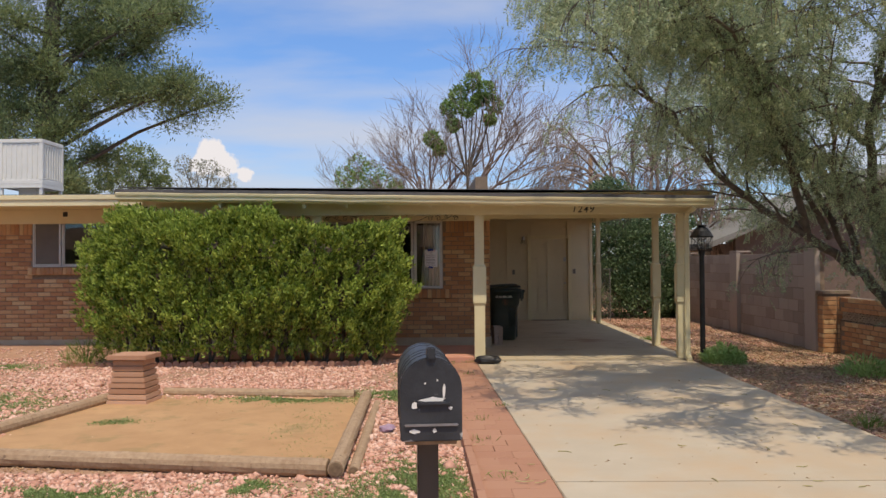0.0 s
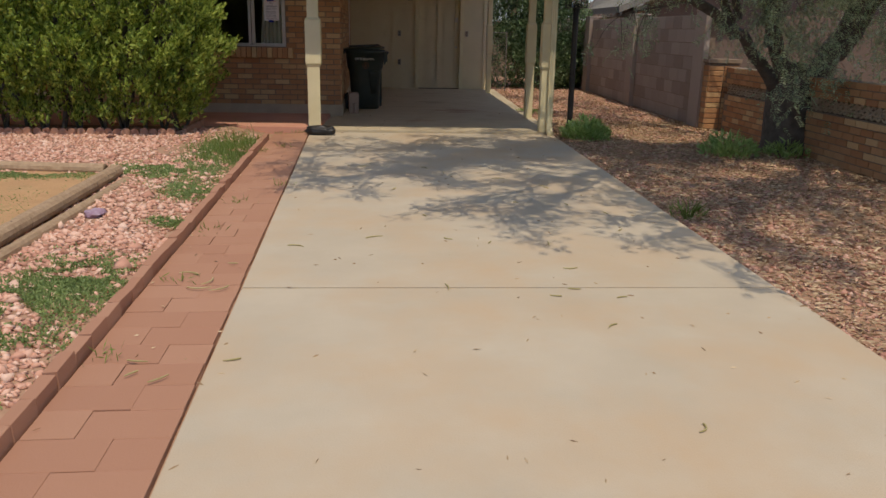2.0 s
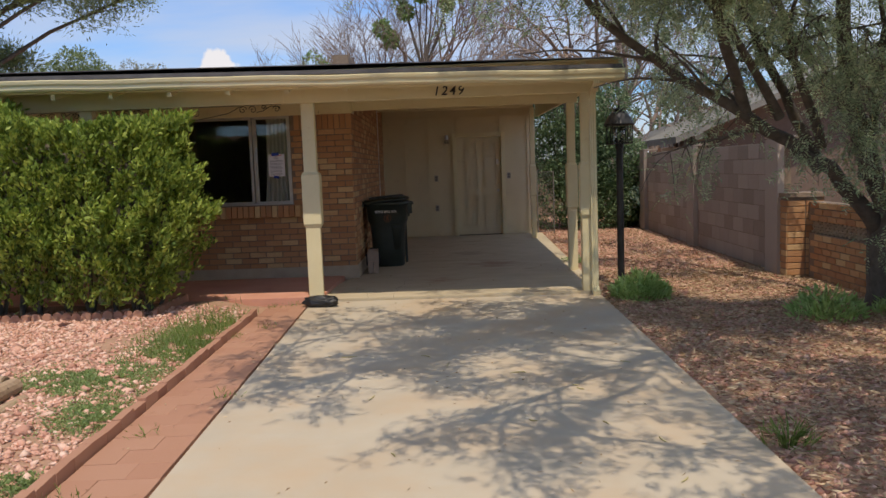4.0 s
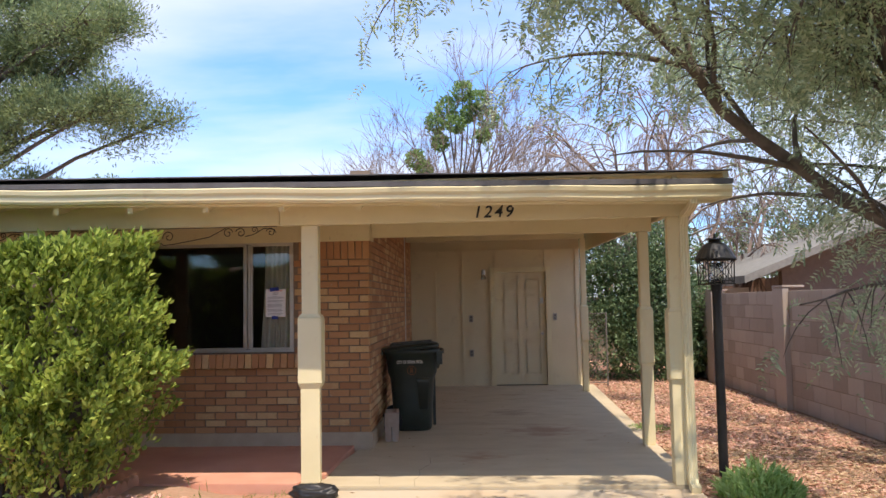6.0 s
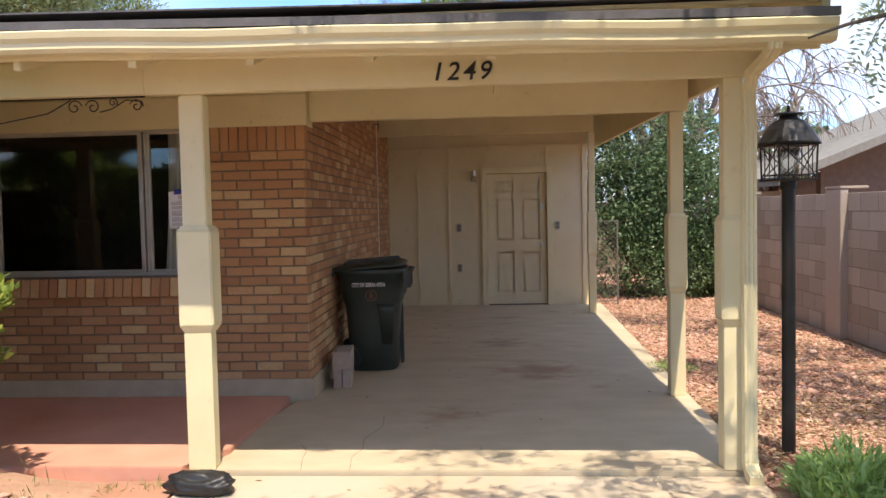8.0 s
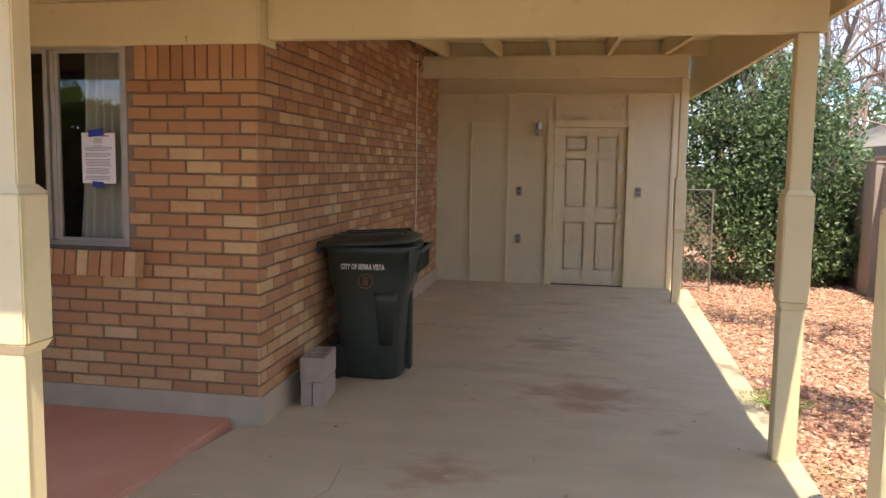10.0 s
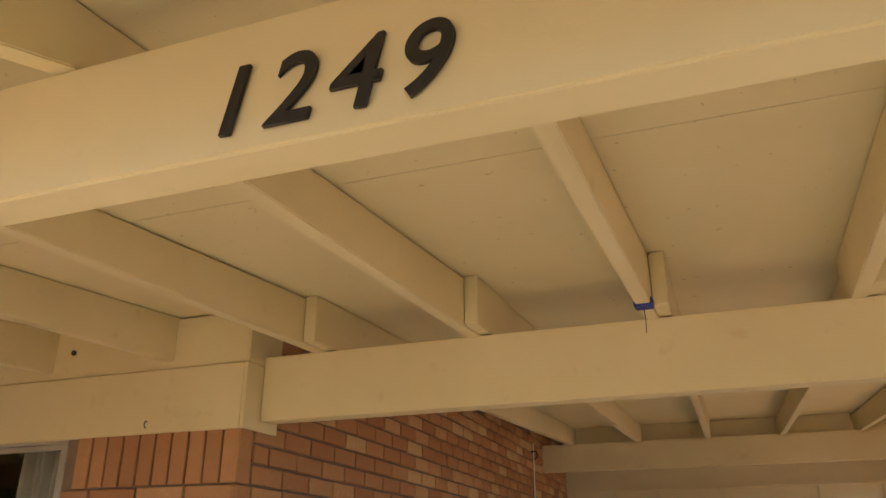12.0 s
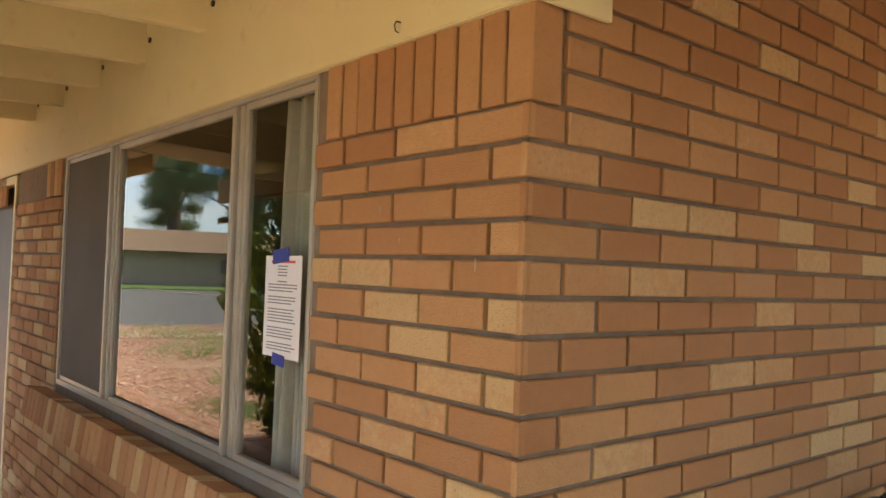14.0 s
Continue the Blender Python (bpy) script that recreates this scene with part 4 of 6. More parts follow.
bm = bmesh.new()
ribbed(bm, [(0, 0, 0.10), (0, 0, 1.0), (0, 0, 1.98)], 0.034, 0.026)
part("pipe", bm, CREAM, ds)
bm = bmesh.new()
ribbed(bm, [(0, 0, 1.96), (0, -0.005, 2.08), (-0.005, -0.07, 2.16), (-0.03, -0.42, 2.185), (-0.035, -0.50, 2.21), (-0.035, -0.52, 2.30)], 0.032, 0.020)
part("upper_elbow", bm, CREAM, ds)
bm = bmesh.new()
ribbed(bm, [(0, 0, 0.13), (0, -0.01, 0.075), (0.0, -0.05, 0.035), (0.0, -0.12, 0.02)], 0.036, 0.028)
part("lower_elbow", bm, CREAM, ds)

ds2 = thing("downspout", "cream painted metal downspout stub at the roof step", "downspout", (-4.30, 11.14, 2.0))
bm = bmesh.new()
ribbed(bm, [(0, 0, 0.28), (0, 0.03, 0.2), (0, 0.3, 0.08), (0, 0.7, 0.02)], 0.034, 0.026)
part("pipe", bm, CREAM, ds2)

vt = thing("vent_grille", "small dark square vent in the cream header board", "vent", (-6.42, 13.376, 2.34))
boxes("grille", BROWN_DOOR, (-0.04, 0.04, -0.01, 0, -0.04, 0.04), parent=vt, bevel=0.003)
for k in range(4):
    boxes("slat", BLACK, (-0.034, 0.034, -0.014, -0.0102, -0.03 + k * 0.018, -0.022 + k * 0.018), parent=vt)

# ---- rubbish bin, blocks, bag ----
bin_ = thing("rubbish_bin", "dark green wheeled bin with ajar lid beside the brick wall", "bin", (1.08, 14.74, 0.045), 4)


def loft(bm, sections, n=24, power=4.0):
    """Rounded boxes stacked: (z, cx, cy, hx, hy)."""
    rings = []
    for z, cx, cy, hx, hy in sections:
        r = []
        for i in range(n):
            a = 2 * math.pi * (i + 0.5) / n
            c, s = math.cos(a), math.sin(a)
            r.append(bm.verts.new((cx + hx * math.copysign(abs(c) ** (2 / power), c), cy + hy * math.copysign(abs(s) ** (2 / power), s), z)))
        rings.append(r)
    for r, s in zip(rings, rings[1:]):
        for i in range(n):
            bm.faces.new((r[i], r[(i + 1) % n], s[(i + 1) % n], s[i]))
    bm.faces.new(rings[0][::-1])
    bm.faces.new(rings[-1])


bm = bmesh.new()
loft(bm, [(0.0, 0.0, 0, 0.205, 0.23), (0.02, 0.0, 0, 0.222, 0.25), (0.25, 0.0, 0, 0.236, 0.272), (0.50, 0.0, 0, 0.252, 0.295), (0.60, 0.0, 0, 0.262, 0.306), (0.67, 0.0, 0, 0.290, 0.328), (0.88, 0.0, 0, 0.31, 0.345), (0.885, 0, 0, 0.325, 0.36), (0.93, 0, 0, 0.33, 0.365), (0.94, 0, 0, 0.32, 0.355)], 32)
part("bin_body", bm, BIN, bin_, smooth=True)
for xx in (0.13,):
    bm = bmesh.new()
    loft(bm, [(0.25, xx, -0.264, 0.050, 0.012), (0.56, xx, -0.296, 0.075, 0.016), (0.62, xx, -0.308, 0.090, 0.012)], 20)
    part("moulded_rib", bm, BIN, bin_, smooth=True)
bm = bmesh.new()
loft(bm, [(0.0, -0.03, 0, 0.345, 0.375), (0.012, -0.03, 0, 0.355, 0.388), (0.028, -0.03, 0, 0.345, 0.380), (0.045, 0.0, 0, 0.27, 0.31), (0.052, 0.0, 0, 0.25, 0.29)], 32)
for v in bm.verts:
    v.co = pose(0.0, 0.0, 0.945, 0, -3.5, 0) @ v.co
lid = part("bin_lid", bm, BIN, bin_, "dark ridged lid, not fully shut", smooth=True)
for yy in (-0.2, 0.0, 0.2):
    bm = bmesh.new()
    for v in add_box(bm, -0.26, 0.24, yy - 0.035, yy + 0.035, 0.045, 0.072):
        v.co = pose(0.0, 0.0, 0.945, 0, -3.5, 0) @ v.co
    part("lid_ridge", bm, BIN, lid, bevel=0.010)
for yy in (-0.26, 0.26):
    boxes("lid_hinge", BIN, (-0.40, -0.33, yy - 0.04, yy + 0.04, 0.87, 0.96), parent=bin_, bevel=0.012)
bm = bmesh.new()
for yy in (-0.30, 0.30):
    for v in add_box(bm, 0.29, 0.365, yy - 0.015, yy + 0.015, 0.72, 0.92):
        if v.co.x > 0.33 and v.co.z < 0.8:
            v.co.x = 0.315
tube_path(bm, [(0.362, -0.30, 0.905), (0.362, 0.30, 0.905)], 0.016, 10)
part("bin_handle", bm, BIN, bin_, bevel=0.004)
for k in range(7):
    boxes("handle_rib", BIN, (0.30, 0.355, -0.24 + k * 0.08 - 0.006, -0.24 + k * 0.08 + 0.006, 0.76, 0.90), parent=bin_, bevel=0.003)
for yy in (-0.24, 0.24):
    bm = bmesh.new()
    cyl(bm, (-0.24, yy - 0.03, 0.12), (-0.24, yy + 0.03, 0.12), 0.125, 0.125, 24)
    part("bin_wheel", bm, BLACK, bin_, "black rubber wheel", bevel=0.008)
bm = bmesh.new()
cyl(bm, (-0.24, -0.22, 0.12), (-0.24, 0.22, 0.12), 0.012, 0.012, 8)
part("axle", bm, STEEL, bin_)
boxes("side_bar", BIN, (0.235, 0.27, -0.05, 0.05, 0.03, 0.60), parent=bin_, bevel=0.01)
text_mesh("lettering", "CITY OF SIERRA VISTA", 0.05, WHITE, pose(-0.02, -0.352, 0.80, 87, 0, 0), bin_, extrude=0.001, bold=0.0012, width=0.30, label="white block lettering")
bm = bmesh.new()
for a in range(24):
    t0, t1 = 2 * math.pi * a / 24, 2 * math.pi * (a + 1) / 24
    bm.faces.new([bm.verts.new((r * math.cos(t) , 0, r * math.sin(t))) for r, t in ((0.045, t0), (0.052, t0), (0.052, t1), (0.045, t1))])
for x0, x1, z0, z1 in ((-0.015, -0.006, -0.03, 0.03), (-0.006, 0.012, 0.02, 0.03), (0.005, 0.013, 0.002, 0.02), (-0.006, 0.012, -0.006, 0.002), (0.004, 0.016, -0.03, -0.006)):
    bm.faces.new([bm.verts.new(p) for p in ((x0, 0, z0), (x1, 0, z0), (x1, 0, z1), (x0, 0, z1))])
for v in bm.verts:
    v.co = pose(-0.0, -0.347, 0.705, -3, 0, 0) @ v.co
part("round_badge", bm, RUSTY, bin_, "faded orange round badge")

BLK_MAT = surface("tan_block", [(0.3, (0.36, 0.26, 0.20)), (0.7, (0.46, 0.35, 0.28))], 16, 0.95, 0.8, 90)
blk = thing("breeze_block", "tan hollow concrete block standing on the carport floor", "block", (0.925, 13.96, 0.045), 6, "blocks beside the bin")
bm = bmesh.new()
W, D, H = 0.075, 0.17, 0.15
for x0, x1, y0, y1 in ((-W, -W + 0.022, -D, D), (W - 0.022, W, -D, D), (-W + 0.022, W - 0.022, -D, -D + 0.03), (-W + 0.022, W - 0.022, -0.015, 0.015), (-W + 0.022, W - 0.022, D - 0.03, D)):
    add_box(bm, x0, x1, y0, y1, 0.155, 0.155 + H)
part("block_shell", bm, BLK_MAT, blk, bevel=0.003)
for s in (-1, 1):
    o = thing("half_block", "tan concrete half block under the hollow block", "block", (0.925 + s * 0.038, 13.96, 0.045), 6, "blocks beside the bin")
    boxes("block_body", BLK_MAT, (-0.034, 0.034, -D, D, 0, 0.153), parent=o, bevel=0.004)

bag = thing("black_bag", "crumpled black rubber wheel chock by the post", "bag", (0.64, 11.40, 0.016), -6)
bm = bmesh.new()
bmesh.ops.create_icosphere(bm, subdivisions=4, radius=1.0)
for v in bm.verts:
    c = v.co
    k = 1 + 0.18 * noise.noise(c * 2.2 + Vector((3, 1, 2))) + 0.06 * noise.noise(c * 7)
    v.co = Vector((math.copysign(abs(c.x) ** 0.7, c.x) * 0.19 * k, math.copysign(abs(c.y) ** 0.8, c.y) * 0.085 * k, max(0.0, (c.z * 0.5 + 0.4) * 0.13 * k)))
part("bag_body", bm, BLACK, bag, smooth=True)

# ---- lamp post ----
lp = thing("lamp_post", "black metal garden lamp post with a lantern of crossed bars", "lamp", (3.965, 12.14, 0.0), 8)
bm = bmesh.new()
cyl(bm, (0, 0, -0.02), (0, 0, 1.60), 0.040, 0.038, 20)
cyl(bm, (0, 0, 1.58), (0, 0, 1.64), 0.048, 0.048, 20)
part("pole", bm, BLACK, lp, smooth=False, bevel=0.002)
lan = new("lantern")
lan.parent = lp
lan.location = (0, 0, 1.63)
bm = bmesh.new()
add_box(bm, -0.12, 0.12, -0.12, 0.12, 0.0, 0.012)
for sx in (-1, 1):
    for sy in (-1, 1):
        cyl(bm, (sx * 0.11, sy * 0.11, 0.01), (sx * 0.115, sy * 0.115, 0.21), 0.006, 0.006, 8)
add_box(bm, -0.13, 0.13, -0.13, 0.13, 0.205, 0.215)
part("cage", bm, BLACK, lan, bevel=0.001)
bm = bmesh.new()
for k in range(4):
    m = pose(0, 0, 0, 0, 0, 90 * k)
    for a, b in (((-0.11, -0.114, 0.01), (0.11, -0.114, 0.21)), ((0.11, -0.114, 0.01), (-0.11, -0.114, 0.21)), ((-0.11, -0.114, 0.035), (0.11, -0.114, 0.035)), ((-0.06, -0.114, 0.01), (-0.06, -0.114, 0.21)), ((0.06, -0.114, 0.01), (0.06, -0.114, 0.21))):
        cyl(bm, m @ Vector(a), m @ Vector(b), 0.0035, 0.0035, 6)
part("cross_bar", bm, BLACK, lan)
bm = bmesh.new()
loft(bm, [(0.216, 0, 0, 0.165, 0.165), (0.225, 0, 0, 0.165, 0.165), (0.30, 0, 0, 0.125, 0.125), (0.35, 0, 0, 0.085, 0.085), (0.365, 0, 0, 0.05, 0.05), (0.385, 0, 0, 0.045, 0.045), (0.388, 0, 0, 0.082, 0.082), (0.396, 0, 0, 0.075, 0.075), (0.40, 0, 0, 0.012, 0.012), (0.44, 0, 0, 0.008, 0.008)], 24, 2.4)
part("hood", bm, BLACK, lan, smooth=False)
bm = bmesh.new()
cyl(bm, (0, 0, 0.012), (0, 0, 0.19), 0.055, 0.065, 20)
part("lamp_chimney", bm, LAMP_GLASS, lan, "clear glass chimney", smooth=True)

# ---- mailbox ----
mb = thing("mailbox", "dented black metal mailbox with chipped white patches on a dark post", "mailbox", (0.030, 2.44, 0.0), 5)


def arch(w, h, n=14):
    """Outline of a mailbox: straight sides and a round top."""
    pts = [(-w, 0), (w, 0), (w, h - w)]
    for i in range(1, n):
        a = math.pi * i / n
        pts.append((w * math.cos(a), h - w + w * math.sin(a)))
    pts.append((-w, h - w))
    return pts


def arch_body(bm, w, h, y0, y1, z):
    a = [bm.verts.new((x, y0, z + zz)) for x, zz in arch(w, h)]
    b = [bm.verts.new((x, y1, z + zz)) for x, zz in arch(w, h)]
    n = len(a)
    for i in range(n):
        bm.faces.new((a[i], a[(i + 1) % n], b[(i + 1) % n], b[i]))
    bm.faces.new(a[::-1])
    bm.faces.new(b)


bm = bmesh.new()
arch_body(bm, 0.096, 0.268, 0.02, 0.50, 0.905)
for y in (0.10, 0.17, 0.24, 0.40, 0.46):
    arch_body(bm, 0.0985, 0.270, y, y + 0.014, 0.9045)
part("box_body", bm, MAIL_BLACK, mb)
bm = bmesh.new()
arch_body(bm, 0.101, 0.273, 0.0, 0.03, 0.902)
part("box_door", bm, MAIL_BLACK, mb, bevel=0.004)
boxes("door_handle", MAIL_BLACK, (-0.045, 0.065, -0.012, -0.0005, 1.02, 1.032), parent=mb, bevel=0.003)
boxes("door_ridge", STEEL, (-0.088, 0.088, -0.010, -0.0005, 0.952, 0.960), parent=mb, bevel=0.003)
boxes("top_latch", MAIL_BLACK, (-0.014, 0.014, -0.012, 0.05, 1.168, 1.208), parent=mb, bevel=0.004)
rp = random.Random(8)
for cx, cz, sx, sz in ((0.005, 1.036, 0.045, 0.012), (-0.055, 1.02, 0.010, 0.016), (0.042, 1.065, 0.006, 0.026), (-0.055, 0.935, 0.018, 0.008), (0.01, 0.936, 0.008, 0.008), (0.062, 1.01, 0.008, 0.006), (-0.02, 1.09, 0.004, 0.004), (0.02, 1.10, 0.003, 0.004)):
    pts = []
    bm = bmesh.new()
    for i in range(12):
        a = 2 * math.pi * i / 12
        k = rp.uniform(0.65, 1.1)
        pts.append(bm.verts.new((cx + sx * k * math.cos(a), -0.0022 - 0.0006 * (cz > 1.03), cz + sz * k * math.sin(a))))
    bm.faces.new(pts)
    part("bare_patch", bm, WHITE, mb, "chipped pale patch on the door")
fl = boxes("flag", RUST_RED, (0.102, 0.106, 0.185, 0.24, 1.0, 1.10), parent=mb, label="faded red metal flag", bevel=0.001)
boxes("box_base", TIMBER, (-0.085, 0.085, 0.03, 0.48, 0.885, 0.903), parent=mb, label="timber base board")
boxes("post", BROWN_DOOR, (-0.036, 0.036, 0.19, 0.275, -0.05, 0.885), parent=mb, label="dark stained timber post", bevel=0.004)

# ---- timbers round the bed ----
def timber(p0, p1, r, label, seed):
    a, b = Vector(p0), Vector(p1)
    t = thing("landscape_timber", label, "timber", tuple((a + b) / 2), 0, "timbers round the bare bed")
    n, seg = 26, 12
    q = (b - a).to_track_quat("Z", "Y")
    bm = bmesh.new()
    rings = []
    for i in range(n + 1):
        c = a + (b - a) * i / n - (a + b) / 2
        ring = []
        for k in range(seg):
            ang = 2 * math.pi * k / seg
            w = Vector((math.cos(ang), math.sin(ang), 0))
            rr_ = r * (1 + 0.10 * noise.noise(Vector((i * 0.7, k * 0.9, seed))) + 0.05 * noise.noise(Vector((i * 2.3, k * 2.1, seed + 9))))
            ring.append(bm.verts.new(c + q @ (w * rr_)))
        rings.append(ring)
    for u, v in zip(rings, rings[1:]):
        for k in range(seg):
            bm.faces.new((u[k], u[(k + 1) % seg], v[(k + 1) % seg], v[k]))
    bm.faces.new(rings[0][::-1])
    bm.faces.new(rings[-1])
    part("log", bm, TIMBER, t)
    for c, way in ((a, (a - b).normalized()), (b, (b - a).normalized())):
        c = c - (a + b) / 2
        bm = bmesh.new()
        cyl(bm, c + way * 0.001, c + way * 0.006, r * 0.86, r * 0.8, 12)
        part("end_grain", bm, END_GRAIN, t, "dark split end grain")


timber((-4.1, 5.66, 0.125), (-0.72, 5.16, 0.125), 0.062, "weathered round landscape timber beside the gravel", 1)
timber((-0.66, 5.08, 0.135), (-0.76, 8.02, 0.13), 0.055, "weathered round landscape timber with a split end", 2)
timber((-0.56, 5.22, 0.08), (-0.64, 7.9, 0.065), 0.04, "weathered round landscape timber half sunk in gravel", 6)
timber((-0.9, 8.16, 0.11), (-2.95, 8.40, 0.11), 0.055, "weathered round landscape timber sunk behind the bed", 3)
timber((-3.38, 8.0, 0.12), (-3.82, 5.6, 0.12), 0.06, "weathered round landscape timber beside the weeds", 4)
bm = bmesh.new()
bed = [(-3.4, 8.05), (-3.78, 5.66), (-0.7, 5.2), (-0.78, 8.16), (-3.0, 8.36)]
vs = [bm.verts.new((x, y, 0.092)) for x, y in bed]
bm.faces.new(vs)
bmesh.ops.subdivide_edges(bm, edges=bm.edges, cuts=1)
part("dirt_bed", bm, DIRT, None, "bare tan dirt bed inside the timbers", S)
pp = thing("plastic_scrap", "small faded purple plastic scrap on the gravel", "litter", (-0.44, 6.6, 0.09))
PURPLE = surface("purple_plastic", [(0.3, (0.24, 0.13, 0.20)), (0.7, (0.42, 0.32, 0.38))], 20, 0.6, 0.1)
bm = bmesh.new()
bmesh.ops.create_icosphere(bm, subdivisions=2, radius=0.07)
for v in bm.verts:
    v.co = Vector((v.co.x, v.co.y, v.co.z * 0.5)) * (1 + 0.6 * noise.noise(v.co * 30))
part("scrap", bm, PURPLE, pp)

# ---- brick pedestal ----
ped = thing("brick_pedestal", "small stepped pedestal of thin tan bricks with a stone cap", "pedestal", (-3.12, 7.98, 0.075), -4)
PED = surface("pedestal_brick", [(0.2, (0.42, 0.22, 0.13)), (0.8, (0.62, 0.38, 0.25))], 14, 0.9, 0.6, 90, per="object")
rp = random.Random(5)
for i in range(8):
    z = 0.0 + i * 0.056
    w = 0.205 - i * 0.007
    boxes("brick", PED, (-w + rp.uniform(-.006, .006), w + rp.uniform(-.006, .006), -w * 0.9, w * 0.9, z + 0.004, z + 0.052), parent=ped, bevel=0.004)
boxes("mortar_core", MORTAR, (-0.14, 0.14, -0.13, 0.13, 0.0, 0.45), parent=ped)
boxes("cap", PED, (-0.20, 0.20, -0.19, 0.19, 0.452, 0.50), parent=ped, label="flat stone cap", bevel=0.006)

# ---- lamp side block wall and low brick wall ----
boxes("block_wall", MORTAR, (6.052, 6.188, 12.9, 26.0, 0, 1.60), (3.9, 6.05, 25.9, 26.0, 0, 1.6), label="grey brown concrete block garden wall", kind=S)
bw = scene.objects["block_wall"]
for y in (12.95, 16.46, 20.0, 23.6):
    boxes("wall_pier", BLOCK, (5.965, 6.05, y - 0.2, y + 0.2, 0, 1.64), (5.96, 6.26, y - 0.21, y + 0.21, 1.645, 1.675), parent=bw, bevel=0.006)
boxes("low_brick_wall", MORTAR, (6.262, 6.43, 2.0, 12.55, 0, 0.52), (6.262, 6.43, 2.0, 12.55, 0.67, 0.885), label="low red brick garden wall with a pierced band", kind=S)
lw = scene.objects["low_brick_wall"]
boxes("brick_pier", MORTAR, (6.012, 6.45, 12.572, 12.89, 0, 0.93), (5.985, 6.47, 12.54, 12.90, 0.935, 0.99), parent=lw, label="brick pier", bevel=0.005)
bm = bmesh.new()
y = 2.05
while y < 12.5:
    for k in range(2):
        a, b, c = (y, y + 0.10, y + 0.20)
        for p, q in (((6.345, a, 0.53), (6.345, c, 0.66)), ((6.345, c, 0.53), (6.345, a, 0.66))):
            d = (Vector(q) - Vector(p)).length
            ang = math.degrees(math.atan2(q[2] - p[2], q[1] - p[1]))
            add_box(bm, -0.045, 0.045, -d / 2, d / 2, -0.010, 0.010, m=pose(6.345, (p[1] + q[1]) / 2, 0.595, ang, 0, 0))
        y += 0.10
    y += 0.0
    add_box(bm, 6.30, 6.39, y - 0.008, y + 0.008, 0.521, 0.669)
part("pierced_block", bm, FOOTING, lw, "pierced tan screen blocks")

# ---- neighbour's houses ----
nh = thing("neighbour_house", "low tan neighbouring house with a grey gable roof behind the wall", "house", (0, 0, 0))
boxes("wall", NEIGHBOUR, (10.3, 20, 30.0, 38.0, 0, 2.1), parent=nh)
bm = bmesh.new()
pr = [(9.4, 1.88), (15.2, 4.15), (21.0, 1.88), (21.0, 2.04), (15.2, 4.31), (9.4, 2.04)]
fa = [bm.verts.new((x, 29.2, z)) for x, z in pr]
fb = [bm.verts.new((x, 38.5, z)) for x, z in pr]
for i in range(6):
    bm.faces.new((fa[i], fa[(i + 1) % 6], fb[(i + 1) % 6], fb[i]))
bm.faces.new(fa[::-1])
bm.faces.new(fb)
part("roof", bm, SHINGLE, nh)
bm = bmesh.new()
g = [bm.verts.new(p) for p in ((10.3, 29.95, 2.0), (20.1, 29.95, 2.0), (15.2, 29.95, 4.1))]
bm.faces.new(g)
part("gable", bm, NEIGHBOUR, nh)
nh2 = thing("neighbour_house", "low brick neighbouring house with a pale carport wall", "house", (0, 0, 0))
boxes("wall", BROWN_WALL, (8.0, 18, 22.0, 22.2, 0, 2.05), parent=nh2)
boxes("pale_wall", WHITE, (7.4, 7.95, 24.0, 24.2, 0, 1.75), parent=nh2, label="pale painted wall")
bm = bmesh.new()
pr = [(7.0, 1.80), (13.0, 4.15), (19.0, 1.80), (19.0, 1.95), (13.0, 4.30), (7.0, 1.95)]
fa = [bm.verts.new((x, 21.2, z)) for x, z in pr]
fb = [bm.verts.new((x, 27.5, z)) for x, z in pr]
for i in range(6):
    bm.faces.new((fa[i], fa[(i + 1) % 6], fb[(i + 1) % 6], fb[i]))
bm.faces.new(fa[::-1])
bm.faces.new(fb)
part("roof", bm, SHINGLE, nh2)
bm = bmesh.new()
bm.faces.new([bm.verts.new(p) for p in ((7.8, 21.995, 2.05), (18.2, 21.995, 2.05), (13.0, 21.995, 4.1))])
part("gable", bm, BROWN_WALL, nh2)

# ---- across the street ----
boxes("road", ASPHALT, (-120, 120, -11.5, -3.5, -0.05, -0.006), label="grey asphalt street", kind=S)
boxes("kerb", FOOTING, (-120, 120, -3.5, -3.3, -0.05, 0.05), (-120, 120, -11.7, -11.5, -0.05, 0.12), label="pale concrete kerb", kind=S)
boxes("lawn", LAWN, (-60, 60, -24, -12, -0.03, 0.03), label="green lawn across the street", kind=S)
fh = thing("far_house", "long low brown house with a tan roof across the street", "house", (0, 0, 0))
boxes("wall", NEIGHBOUR, (-26, -2, -34, -26, 0, 2.5), parent=fh)
bm = bmesh.new()
pr = [(-25.0, 2.5), (-30.0, 4.1), (-35.0, 2.5)]
fa = [bm.verts.new((-27, y, z)) for y, z in pr]
fb = [bm.verts.new((-1, y, z)) for y, z in pr]
for i in range(3):
    bm.faces.new((fa[i], fa[(i + 1) % 3], fb[(i + 1) % 3], fb[i]))
bm.faces.new(fa[::-1])
bm.faces.new(fb)
part("roof", bm, TAN_ROOF, fh)
for x in (-22, -17, -12, -6):
    w = boxes("window", BROWN_DOOR, (x, x + 1.4, -26.0, -25.97, 1.0, 2.1), parent=fh)

